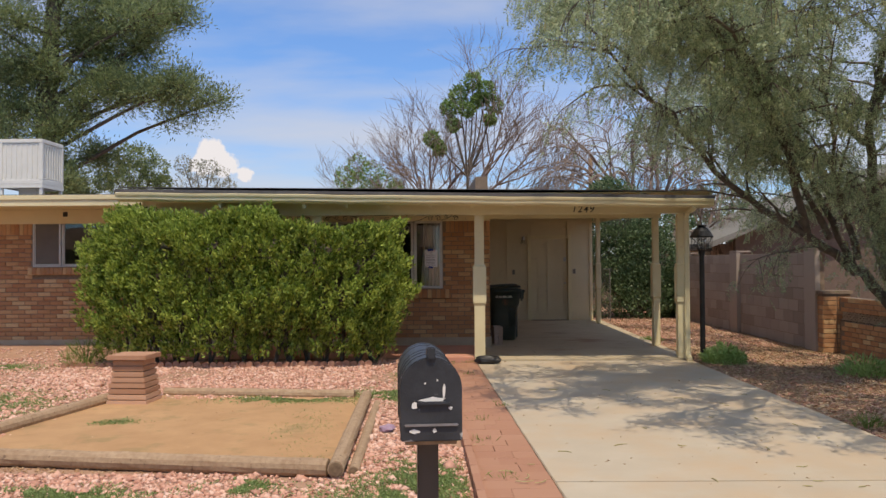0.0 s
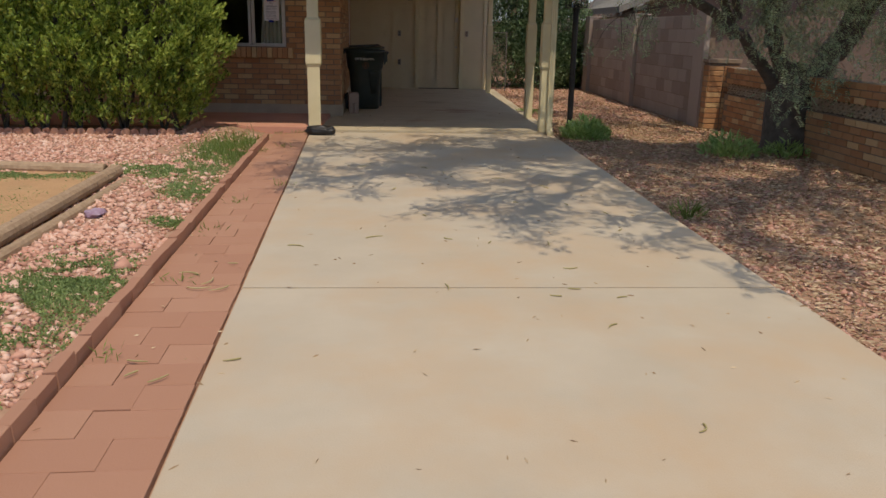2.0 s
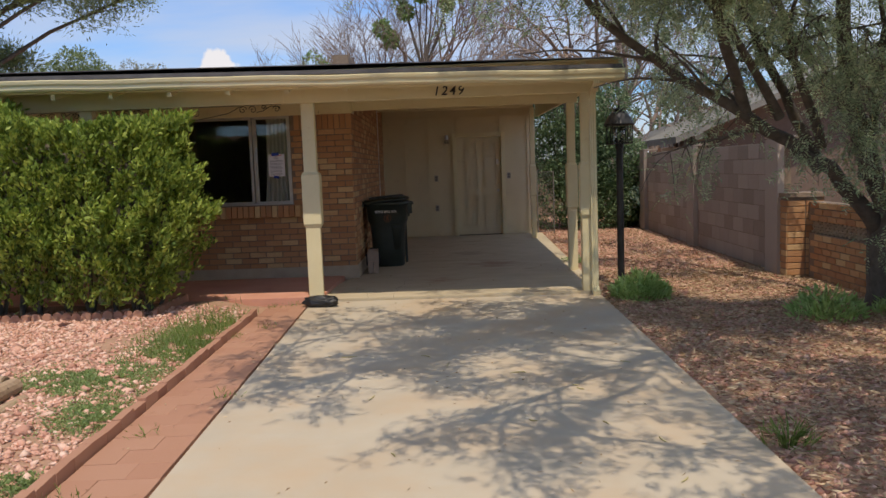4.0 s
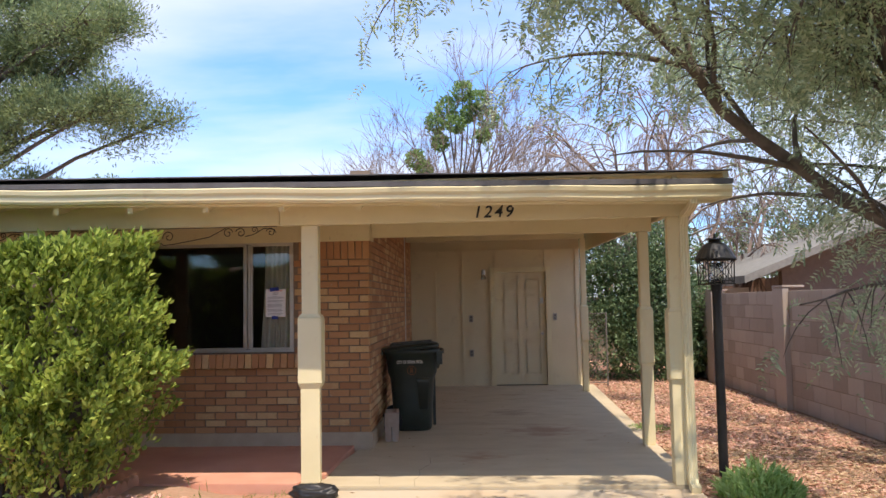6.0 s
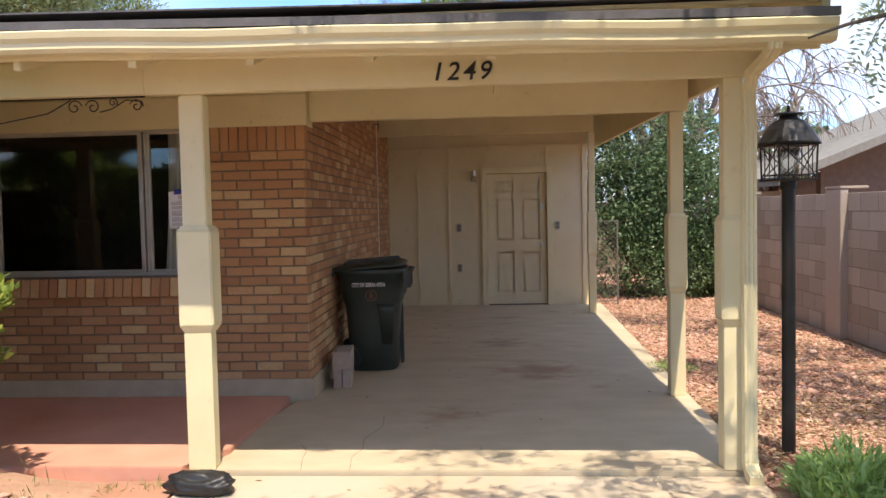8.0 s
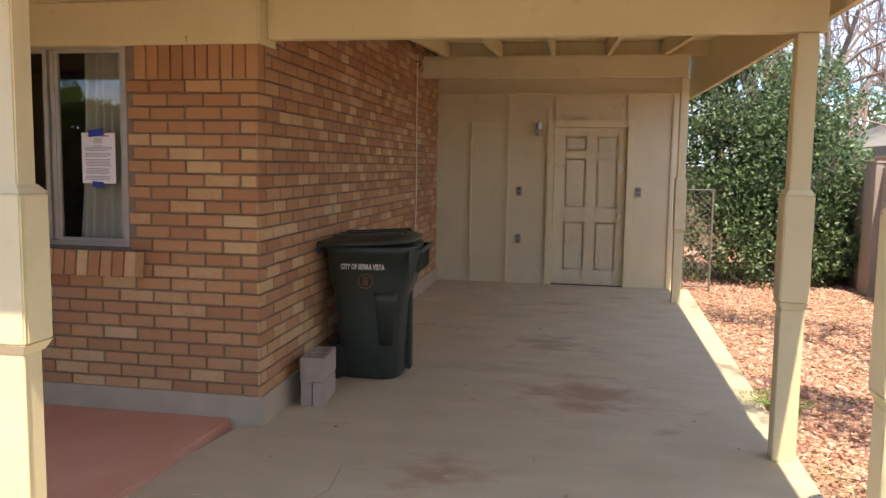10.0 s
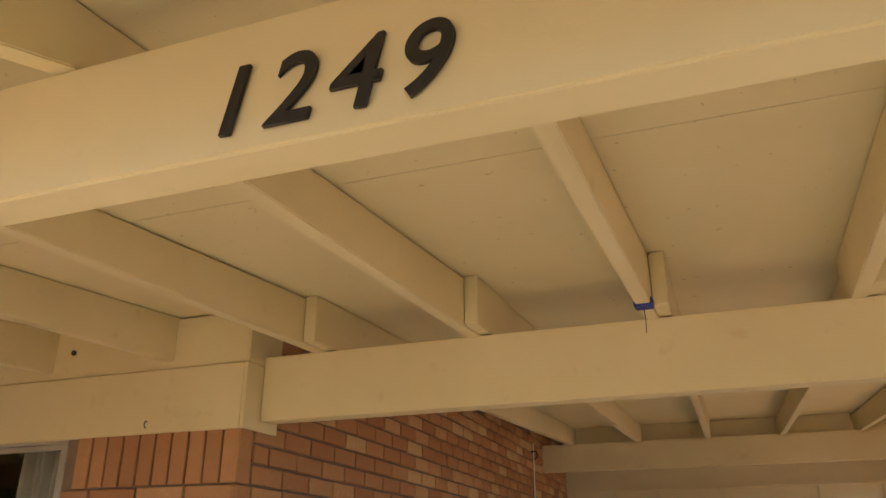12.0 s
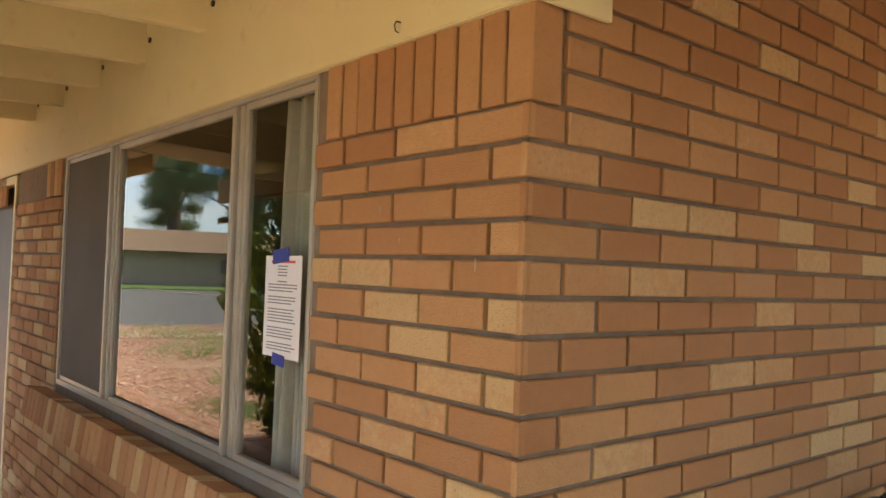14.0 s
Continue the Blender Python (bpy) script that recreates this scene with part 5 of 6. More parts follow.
boxes("side_road", ASPHALT, (-16, 16, -42, 42, -0.05, -0.004), m=pose(-34.0, 0.0, 0, 0, 0, 20), label="wide grey asphalt side street", kind=S)
boxes("pavement", FOOTING, (-1.0, 0.4, -42, 42, -0.05, 0.03), m=pose(-15.6, 6.0, 0, 0, 0, 20), label="pale concrete pavement", kind=S)
boxes("side_lawn", LAWN, (-14, 0, -42, 42, -0.03, 0.05), m=pose(-49.2, -5.5, 0, 0, 0, 20), label="green lawn across the side street", kind=S)
sh = thing("far_house", "long low brown house with a tan roof beyond the lawn", "house", (-62, -9, 0), 20)
boxes("wall", NEIGHBOUR, (-4, 4, -20, 20, 0, 2.6), parent=sh)
bm = bmesh.new()
fa = [bm.verts.new((x, -21, z)) for x, z in ((-5, 2.6), (5, 2.6), (0, 4.4))]
fb = [bm.verts.new((x, 21, z)) for x, z in ((-5, 2.6), (5, 2.6), (0, 4.4))]
for i in range(3):
    bm.faces.new((fa[i], fa[(i + 1) % 3], fb[(i + 1) % 3], fb[i]))
bm.faces.new(fa[::-1])
bm.faces.new(fb)
part("roof", bm, TAN_ROOF, sh)
for y in (-14, -6, 3, 12):
    boxes("window", BROWN_DOOR, (4.0, 4.04, y, y + 2.0, 1.0, 2.1), parent=sh)

# ---- roof cooler ----
ec = thing("evaporative_cooler", "cream metal evaporative cooler box with louvred sides on the roof", "cooler", (-9.62, 18.4, 2.90), 0)
boxes("cabinet_tray", WHITE, (-0.5, 0.5, -0.5, 0.5, 0.42, 0.52), parent=ec, bevel=0.01)
boxes("cabinet_top", WHITE, (-0.5, 0.5, -0.5, 0.5, 1.36, 1.45), parent=ec, bevel=0.01)
for x, y in ((-0.46, -0.46), (0.46, -0.46), (0.46, 0.46), (-0.46, 0.46)):
    boxes("corner_post", WHITE, (x - 0.04, x + 0.04, y - 0.04, y + 0.04, 0.52, 1.36), parent=ec, bevel=0.008)
boxes("pad", WHITE, (-0.42, 0.42, -0.47, -0.45, 0.52, 1.36), (0.45, 0.47, -0.42, 0.42, 0.52, 1.36), parent=ec)
for k in range(7):
    boxes("louvre", WHITE, (-0.37 + k * 0.118, -0.33 + k * 0.118, -0.49, -0.471, 0.56, 1.33), parent=ec, bevel=0.004)
    boxes("louvre", WHITE, (0.471, 0.49, -0.37 + k * 0.118, -0.33 + k * 0.118, 0.56, 1.33), parent=ec, bevel=0.004)
boxes("stand", WHITE, (-0.5, 0.5, -0.5, 0.5, 0.34, 0.42), (-0.48, -0.42, -0.48, -0.42, 0.0, 0.34), (0.42, 0.48, -0.48, -0.42, 0.0, 0.34), (0.42, 0.48, 0.42, 0.48, 0.0, 0.34), (-0.48, -0.42, 0.42, 0.48, 0.0, 0.34), parent=ec)
boxes("duct", WHITE, (-0.2, 0.2, -0.2, 0.2, 0.0, 0.42), parent=ec)

pole = thing("utility_pole", "brown timber utility pole behind the house", "pole", (6.6, 36.5, 0))
bm = bmesh.new()
cyl(bm, (0, 0, 0), (0, 0, 6.2), 0.13, 0.10, 12)
part("pole_shaft", bm, TIMBER, pole)

# ---- chain link fence beside the store ----
fence = thing("chain_link_fence", "rusty chain link fence panel beside the store", "fence", (3.66, 19.75, 0))
bm = bmesh.new()
for x in (0.08, 0.42):
    cyl(bm, (x, 0, 0), (x, 0, 1.30), 0.014, 0.014, 8)
for z in (0.05, 1.28):
    cyl(bm, (0.05, 0, z), (0.42, 0, z), 0.008, 0.008, 8)
part("fence_frame", bm, SCREEN, fence)
bm = bmesh.new()
for k in range(-16, 30):
    for s in (-1, 1):
        x0, x1 = k * 0.08, k * 0.08 + s * 1.22
        a, b, z0, z1 = x0, x1, 0.05, 1.27
        t0 = 0.0
        pts = []
        for z, x in ((z0, a), (z1, b)):
            pts.append((x, z))
        (xa, za), (xb, zb) = pts
        lo, hi = 0.0, 0.42
        if max(xa, xb) < lo or min(xa, xb) > hi:
            continue
        f = lambda x: za + (zb - za) * (x - xa) / (xb - xa)
        if xa < lo: xa, za = lo, f(lo)
        if xb < lo: xb, zb = lo, f(lo)
        if xa > hi: xa, za = hi, f(hi)
        if xb > hi: xb, zb = hi, f(hi)
        if abs(xa - xb) > 0.02:
            cyl(bm, (xa, 0.01 * s, za), (xb, 0.01 * s, zb), 0.0028, 0.0028, 3)
part("fence_mesh", bm, SCREEN, fence, kind="stuff")


# ---- plants ----
def hedge():
    h = thing("hedge", "dense bright green clipped evergreen hedge, thin and brown near its foot", "hedge", (-2.6, 11.0, 0.09))
    r = np.random.default_rng(5)
    x0, x1, y0, y1 = -2.16, 1.99, -0.56, 0.39
    tw = Twigs(6)
    rr = random.Random(2)
    for k in range(16):
        x = x0 + 0.35 + k * (x1 - x0 - 0.7) / 15
        y = rr.uniform(-0.1, 0.1)
        for j in range(3):
            tx, ty = x + rr.uniform(-0.35, 0.35), y + rr.uniform(-0.25, 0.25)
            tw.limb([(x, y, -0.05), ((x + tx) / 2 + rr.uniform(-.05, .05), (y + ty) / 2, 0.45), (tx, ty, 1.5)], [0.024, 0.016, 0.005])
    tw.build("stem", BARK, h)

    def top(x):
        return 1.95 + 0.06 * np.sin(x * 3.1 + 1) - 0.19 / (1 + np.exp(-(x - 0.45) * 9)) + 0.03 * np.sin(x * 9)

    n = 7400
    u = r.random(n)
    kinds = r.random(n)
    px = r.uniform(x0, x1, n)
    pz = r.uniform(0.12, 2.0, n)
    py = np.where(kinds < 0.55, y0, y1)
    is_top = (kinds > 0.72) & (kinds < 0.88)
    is_end = kinds >= 0.88
    py = np.where(is_top, r.uniform(y0, y1, n), py)
    py = np.where(is_end, r.uniform(y0, y1, n), py)
    pz = np.where(is_top, top(px), pz)
    px = np.where(is_end, np.where(r.random(n) < 0.65, x1, x0), px)
    pz = np.minimum(pz, top(px))
    # round the corners and tuck the foot in
    edge = np.clip((np.abs(px) - 1.75) / 0.45, 0, 1)
    py = py * (1 - 0.45 * edge ** 2)
    px = px - np.sign(px) * 0.26 * np.clip((pz - 1.4) / 0.5, 0, 1) ** 2
    px = px - np.sign(px) * 0.28 * np.clip((0.7 - pz) / 0.7, 0, 1)
    py = py * (1 - 0.25 * np.clip((pz - 1.6) / 0.4, 0, 1) ** 2 - 0.35 * np.clip((0.6 - pz) / 0.6, 0, 1))
    inward = r.uniform(0, 1, n) ** 1.8 * 0.22
    lump = np.array([noise.noise(Vector((a * 2.0, b * 2.0, c * 1.6))) * 0.26 + noise.noise(Vector((a * 7.5, b * 7.5, c * 5.0))) * 0.40 for a, b, c in zip(px, py, pz)])
    k = 1 - (inward - lump)[:, None] * np.array([0.35, 1.0, 0.12])
    base = np.stack([px, py, pz], 1) * k
    thin = (base[:, 2] < 0.5) & (r.random(n) < 0.45)
    base = base[~thin]
    out = base * np.array([0.25, 1.0, 0.0]) + np.array([0, 0, 0.9])
    out /= np.linalg.norm(out, axis=1, keepdims=True)
    P, D = [], []
    reach = r.uniform(0.6, 1.7, len(base))[:, None]
    for j in range(12):
        s = j / 12
        d = out + r.normal(size=out.shape) * 0.5
        P.append(base + out * (s * 0.13) * reach + r.normal(size=base.shape) * (0.028 * (1 - 0.75 * s)))
        D.append(d)
    leaf_mesh("foliage", np.concatenate(P), np.concatenate(D), 0.066, 0.030, HEDGE_LEAF, h, r)
    bm = bmesh.new()
    loft(bm, [(0.55, 0, 0, 1.6, 0.16), (0.9, 0, 0, 1.85, 0.27), (1.6, 0, 0, 1.8, 0.28), (1.72, 0, 0, 1.6, 0.2)], 40, 4)
    part("inner_growth", bm, BARK, h, "dark inner twigs")


hedge()


def sprays(pts, r, per, spread, droop, leaf, width, mat, name, parent, outward=0.5):
    """Leaves round the points pts, which hang a little."""
    pts = np.asarray(pts)
    base = np.repeat(pts, per, 0) + r.normal(size=(len(pts) * per, 3)) * spread
    d = r.normal(size=base.shape) * outward
    d[:, 2] -= droop
    return leaf_mesh(name, base, d, leaf, width, mat, parent, r)


def mesquite():
    t = thing("mesquite_tree", "wide drooping mesquite tree with a dark forked trunk and feathery leaves", "tree", (6.2, 10.4, 0.0))
    o = Vector((6.2, 10.4, 0.0))
    limbs = [
        ([(6.0, 10.4, 0.7), (5.45, 10.25, 1.3), (4.6, 10.0, 1.78), (3.6, 9.8, 2.40), (2.7, 9.3, 3.15), (1.9, 8.6, 3.75), (1.2, 7.8, 4.2)], 0.09),
        ([(5.4, 10.3, 1.3), (5.0, 10.1, 1.95), (4.2, 9.6, 3.05), (3.3, 8.8, 3.9), (2.6, 7.6, 4.5)], 0.065),
        ([(6.0, 10.3, 0.9), (5.5, 10.0, 1.9), (5.15, 9.5, 3.0), (4.9, 8.6, 3.9), (4.4, 7.2, 4.7), (3.8, 5.9, 4.9)], 0.10),
        ([(6.35, 10.35, 0.7), (6.6, 10.1, 1.5), (6.65, 9.6, 2.6), (6.7, 8.6, 3.7), (6.5, 7.2, 4.5), (6.0, 5.8, 4.8)], 0.14),
        ([(6.4, 10.4, 0.9), (7.1, 10.8, 1.9), (7.8, 11.2, 3.1), (8.5, 11.5, 4.2)], 0.10),
        ([(6.1, 10.6, 1.0), (5.9, 11.3, 2.2), (5.4, 12.2, 3.4), (4.9, 13.0, 4.2)], 0.09),
        ([(6.5, 10.1, 1.1), (6.5, 9.0, 2.1), (6.0, 7.7, 2.8), (5.4, 6.6, 3.1), (5.0, 5.8, 3.0)], 0.07),
        ([(4.6, 10.0, 1.8), (4.1, 9.3, 2.9), (3.1, 8.3, 3.7), (2.2, 7.2, 4.1)], 0.06),
        ([(6.6, 10.0, 2.0), (7.4, 9.0, 3.2), (8.0, 8.0, 4.2)], 0.08),
        ([(5.1, 9.4, 3.1), (4.8, 8.0, 3.8), (4.0, 7.0, 4.1), (3.2, 6.2, 4.1), (2.8, 5.7, 3.9)], 0.05),
        ([(6.6, 8.6, 3.6), (6.0, 6.9, 4.2), (5.2, 5.8, 4.3), (4.6, 5.2, 4.0), (4.4, 4.8, 3.7)], 0.05),
        ([(4.2, 9.6, 3.0), (3.4, 8.4, 3.6), (2.4, 7.2, 3.9), (1.6, 6.7, 3.9)], 0.045),
        ([(4.9, 10.05, 1.75), (4.3, 9.6, 2.6), (3.7, 9.0, 3.3), (3.0, 8.2, 4.0)], 0.05),
        ([(5.3, 10.1, 1.5), (4.8, 9.6, 2.4), (4.4, 8.9, 3.3), (4.1, 8.0, 4.2)], 0.05),
        ([(5.7, 10.2, 1.2), (5.6, 9.6, 2.4), (5.5, 8.8, 3.5), (5.5, 7.8, 4.5)], 0.05),
        # added back limb, mostly out of view, to dapple the gravel with shade
        ([(5.9, 11.3, 2.2), (5.6, 12.6, 3.3), (5.3, 14.2, 4.1), (5.0, 15.8, 4.5)], 0.06),
        ([(5.2, 9.6, 2.9), (4.3, 10.2, 3.9), (3.2, 10.6, 4.6), (2.2, 10.4, 4.9)], 0.055),
    ]
    tw, fine = Twigs(10), Twigs(4)
    r = random.Random(21)
    trunk = [(6.22, 10.42, -0.1), (6.2, 10.4, 0.15), (6.16, 10.4, 0.45), (6.15, 10.4, 0.75), (6.1, 10.38, 1.0)]
    tw.limb([Vector(p) - o for p in trunk], [0.37, 0.30, 0.27, 0.26, 0.18])
    tips = []
    for pts, rad in limbs:
        pts = [Vector(p) for p in pts]
        path = []
        for a, b in zip(pts, pts[1:]):
            for k in range(4):
                path.append(a.lerp(b, k / 4) + Vector((r.uniform(-1, 1), r.uniform(-1, 1), r.uniform(-1, 1))) * 0.025)
        path.append(pts[-1])
        n = len(path)
        tw.limb([p - o for p in path], [rad * (0.12 + 0.78 * (1 - i / (n - 1)) ** 1.5) for i in range(n)])
        for i in range(int(n * 0.28), n):
            for j in range(2 if i > n * 0.45 or i % 2 else 1):
                p = path[i]
                fwd = (path[min(i + 1, n - 1)] - path[max(i - 1, 0)]).normalized()
                d = (fwd * r.uniform(0.1, 1.1) + Vector((r.uniform(-1, 1), r.uniform(-1, 1), r.uniform(-0.25, 0.9)))).normalized()
                ln = r.uniform(0.6, 1.3)
                sub = [p]
                for s in range(1, 7):
                    d = (d + Vector((r.uniform(-.25, .25), r.uniform(-.25, .25), r.uniform(-.22, .10)))).normalized()
                    sub.append(sub[-1] + d * ln / 6)
                fine.limb([q - o for q in sub], [0.020 * (1 - 0.75 * s / 6) for s in range(7)])
                for s in range(2, 7):
                    for _ in range(2):
                        dd = (d + Vector((r.uniform(-1, 1), r.uniform(-1, 1), r.uniform(-0.9, 0.3)))).normalized()
                        q = sub[s]
                        tl = [q]
                        for u in range(4):
                            dd = (dd + Vector((0, 0, -0.38))).normalized()
                            tl.append(tl[-1] + dd * r.uniform(0.06, 0.13))
                        floor_z = 2.45 if q.x < 3.9 or q.y > 11.2 else 0.9
                        if tl[-1].z > floor_z and not (tl[-1].y > 11.0 and tl[-1].x < 3.95 and tl[-1].z < 3.0):
                            fine.limb([w - o for w in tl], [0.005, 0.0045, 0.004, 0.003, 0.0015])
                            tips += [(w - o, dd.copy()) for w in tl[1:]]
    for cx, cy, cz in ((5.7, 9.7, 1.5), (5.9, 9.5, 1.1), (6.9, 9.4, 1.5), (6.8, 9.2, 1.0), (5.2, 9.6, 1.75), (7.2, 9.6, 1.7), (6.9, 9.4, 2.2), (7.6, 9.6, 2.3), (7.4, 9.4, 1.4), (7.9, 9.8, 1.2), (6.5, 9.3, 1.9), (8.2, 10.0, 2.3), (7.0, 9.2, 2.7), (6.1, 9.4, 2.1), (7.7, 9.5, 1.8), (8.4, 10.1, 1.6), (7.7, 9.7, 0.8)):
        for k in range(34):
            q = Vector((cx, cy, cz)) + Vector((r.uniform(-.4, .4), r.uniform(-.25, .25), r.uniform(-.35, .35)))
            tl = [q, q + Vector((r.uniform(-.1, .1), r.uniform(-.1, 0), -0.1)), q + Vector((r.uniform(-.15, .15), r.uniform(-.15, 0), -0.22))]
            fine.limb([w - o for w in tl], [0.004, 0.003, 0.0015])
            tips += [(w - o, Vector((0, -0.2, -1))) for w in tl]
    tw.build("trunk", BARK, t)
    fine.build("branch", BARK, t, "", "stuff")
    g = np.random.default_rng(9)
    P = np.array([tuple(p) for p, _ in tips])
    D = np.array([tuple(d) for _, d in tips])
    # pinnate fronds: leaflets in two rows on a hanging rib
    per = 2
    base = np.repeat(P, per, 0) + g.normal(size=(len(P) * per, 3)) * 0.06
    rib = np.repeat(D, per, 0) * 0.4 + g.normal(size=base.shape) * 0.55
    rib[:, 2] -= 0.45
    rib /= np.linalg.norm(rib, axis=1, keepdims=True)
    side = np.cross(rib, g.normal(size=rib.shape))
    side /= np.linalg.norm(side, axis=1, keepdims=True)
    L, W = [], []
    for j in range(6):
        for s in (-1, 1):
            L.append(base + rib * (0.02 + 0.024 * j))
            W.append(side * s + rib * 0.5)
    leaf_mesh("foliage", np.concatenate(L), np.concatenate(W), 0.042, 0.014, MESQ_LEAF, t, g)
    idx = g.choice(len(P), 260)
    leaf_mesh("seed_pods", P[idx], np.array([[0, 0, -1]]) + g.normal(size=(260, 3)) * 0.15, 0.13, 0.012, POD, t, g, "pale dangling seed pods")
    return len(tips)


mesquite()


def clump_pine():
    """The tall pine behind the house: bare limbs that end in broad flat clumps of needles, with sky between them."""
    t = thing("pine_tree", "tall dark green pine tree with a thick trunk behind the house", "tree", (-16.1, 32.0, 0))
    r, g = random.Random(31), np.random.default_rng(31)
    tw, fine = Twigs(9), Twigs(5)
    trunk = [(0, 0, -0.1), (0.15, 0, 4.0), (-0.1, 0.1, 8.0), (0.25, 0, 12.0), (0.1, 0, 15.5)]
    tw.limb(trunk, [0.62, 0.52, 0.42, 0.28, 0.06])
    clumps = [(6.1, 8.7, 0.8), (5.2, 9.2, 0.7), (6.7, 8.6, 0.5), (4.1, 8.6, 0.75), (3.2, 8.9, 0.6), (4.9, 11.3, 0.85), (4.0, 10.8, 0.75), (5.6, 11.8, 0.5), (2.5, 9.4, 0.8), (1.8, 10.6, 0.95), (2.9, 11.6, 0.85),
        (1.1, 11.5, 1.0), (-0.3, 11.1, 1.0), (-1.2, 9.9, 1.0), (0.4, 9.5, 0.9), (1.8, 8.1, 0.6), (0.9, 7.2, 0.7), (1.6, 6.4, 0.5), (1.5, 5.2, 0.55), (0.9, 4.7, 0.5), (-0.9, 7.9, 0.9), (-1.4, 6.3, 0.8), (-2.5, 9.7, 1.1), (-3.4, 7.9, 1.0),
        (1.0, 13.0, 1.1), (3.0, 12.9, 1.0), (-1.0, 13.2, 1.1), (4.4, 12.8, 0.7), (-3.0, 11.8, 1.1), (0.2, 14.6, 1.0), (2.2, 14.2, 0.8), (-4.4, 9.6, 0.8), (0.4, 5.8, 0.6)]
    P, D = [], []
    for k, (cx, cz, rad) in enumerate(clumps):
        cy = r.uniform(-1.6, 1.6)
        z0 = max(2.5, cz - 0.38 * abs(cx) - r.uniform(0.2, 1.6))
        a, b = Vector((0.1, 0, z0)), Vector((cx, cy, cz - 0.2))
        mid = a.lerp(b, 0.5) + Vector((0, 0, r.uniform(-0.1, 0.35)))
        fine.limb([a, a.lerp(mid, 0.6), mid, mid.lerp(b, 0.5), b], [0.10, 0.085, 0.07, 0.05, 0.02])
        for s_ in range(int(24 * rad) + 7):
            d = Vector((r.gauss(0, 1), r.gauss(0, 1), r.gauss(0, 0.6)))
            c = b.lerp(mid, 0.55 * r.random() ** 2) + Vector((d.x * rad * 0.62, d.y * rad * 0.7, d.z * rad * 0.75))
            fine.limb([mid.lerp(b, r.uniform(0.3, 1)), c], [0.03, 0.008])
            m = 150
            off = g.normal(size=(m, 3)) * np.array([0.27, 0.27, 0.24])
            P.append(np.array([tuple(c)]) + off)
            D.append(off / 0.3 + np.array([0, 0, 0.7]) + g.normal(size=(m, 3)) * 0.5)
    tw.build("trunk", BARK, t)
    fine.build("branch", BARK, t, "", "stuff")
    leaf_mesh("foliage", np.concatenate(P), np.concatenate(D), 0.17, 0.045, PINE_LEAF, t, g)
    return t


big = clump_pine()
for x, y, rz, sc in ((-70, -4, 60, 0.9), (-68, -20, 100, 1.1), (-74, -14, 200, 1.2), (-66, 6, 20, 0.8), (-18, -38, 40, 0.85), (-9, -42, 130, 0.95), (-2, -39, 220, 0.8), (7, -45, 300, 1.0), (-30, -44, 10, 1.1)):
    c = copy_thing(big, pose(x, y, 0, 0, 0, rz))
    c.scale = (sc, sc, sc)
    tagged(c, "tall dark pine tree across the street behind the houses", "tree")


def bare_tree(place, height, spread, seed, mat, label, weep=0.0, levels=4, name="bare_tree", stems=3):
    t = thing(name, label, "tree", place)
    r = random.Random(seed)
    thick, thin = Twigs(7), Twigs(3)

    def grow(p, d, ln, rad, lv):
        pts, n = [p], 4
        for s in range(n):
            pull = -weep * (levels - lv) / levels if lv < levels - 1 else 0
            d = (d + Vector((r.uniform(-.22, .22), r.uniform(-.22, .22), r.uniform(-.1, .16) + pull))).normalized()
            pts.append(pts[-1] + d * ln / n)
        (thick if lv >= levels - 1 else thin).limb(pts, [rad * (1 - 0.55 * s / n) for s in range(n + 1)])
        if lv > 0:
            for k in range(r.choice((3, 4, 4)) + (1 if lv < 2 else 0)):
                q = pts[r.choice((2, 3, 4, 4))]
                nd = (d + Vector((r.uniform(-1, 1), r.uniform(-1, 1), r.uniform(-0.35, 0.6))) * spread).normalized()
                grow(q, nd, ln * r.uniform(0.55, 0.85), max(rad * 0.5, 0.008), lv - 1)

    for k in range(stems):
        a = k * 2.4 + seed
        grow(Vector((0.1 * math.cos(a), 0.1 * math.sin(a), -0.1)), Vector((0.38 * math.cos(a), 0.38 * math.sin(a), 1)).normalized(), height * 0.42, height * 0.022, levels)
    thick.build("trunk", mat, t)
    thin.build("crown", mat, t, "", "stuff")
    return t


bare_tree((-0.3, 34.0, 0), 8.6, 0.85, 41, BARK_PALE, "bare spreading tree with grey brown twigs behind the house", 0.0, 5)
bare_tree((6.0, 25.2, 0), 7.4, 0.8, 43, BARK_PALE, "pale bare weeping tree behind the carport", 0.42, 5, "weeping_tree")
bare_tree((8.2, 27.5, 0), 6.6, 0.8, 47, BARK_PALE, "pale bare weeping tree behind the block wall", 0.42, 4, "weeping_tree")


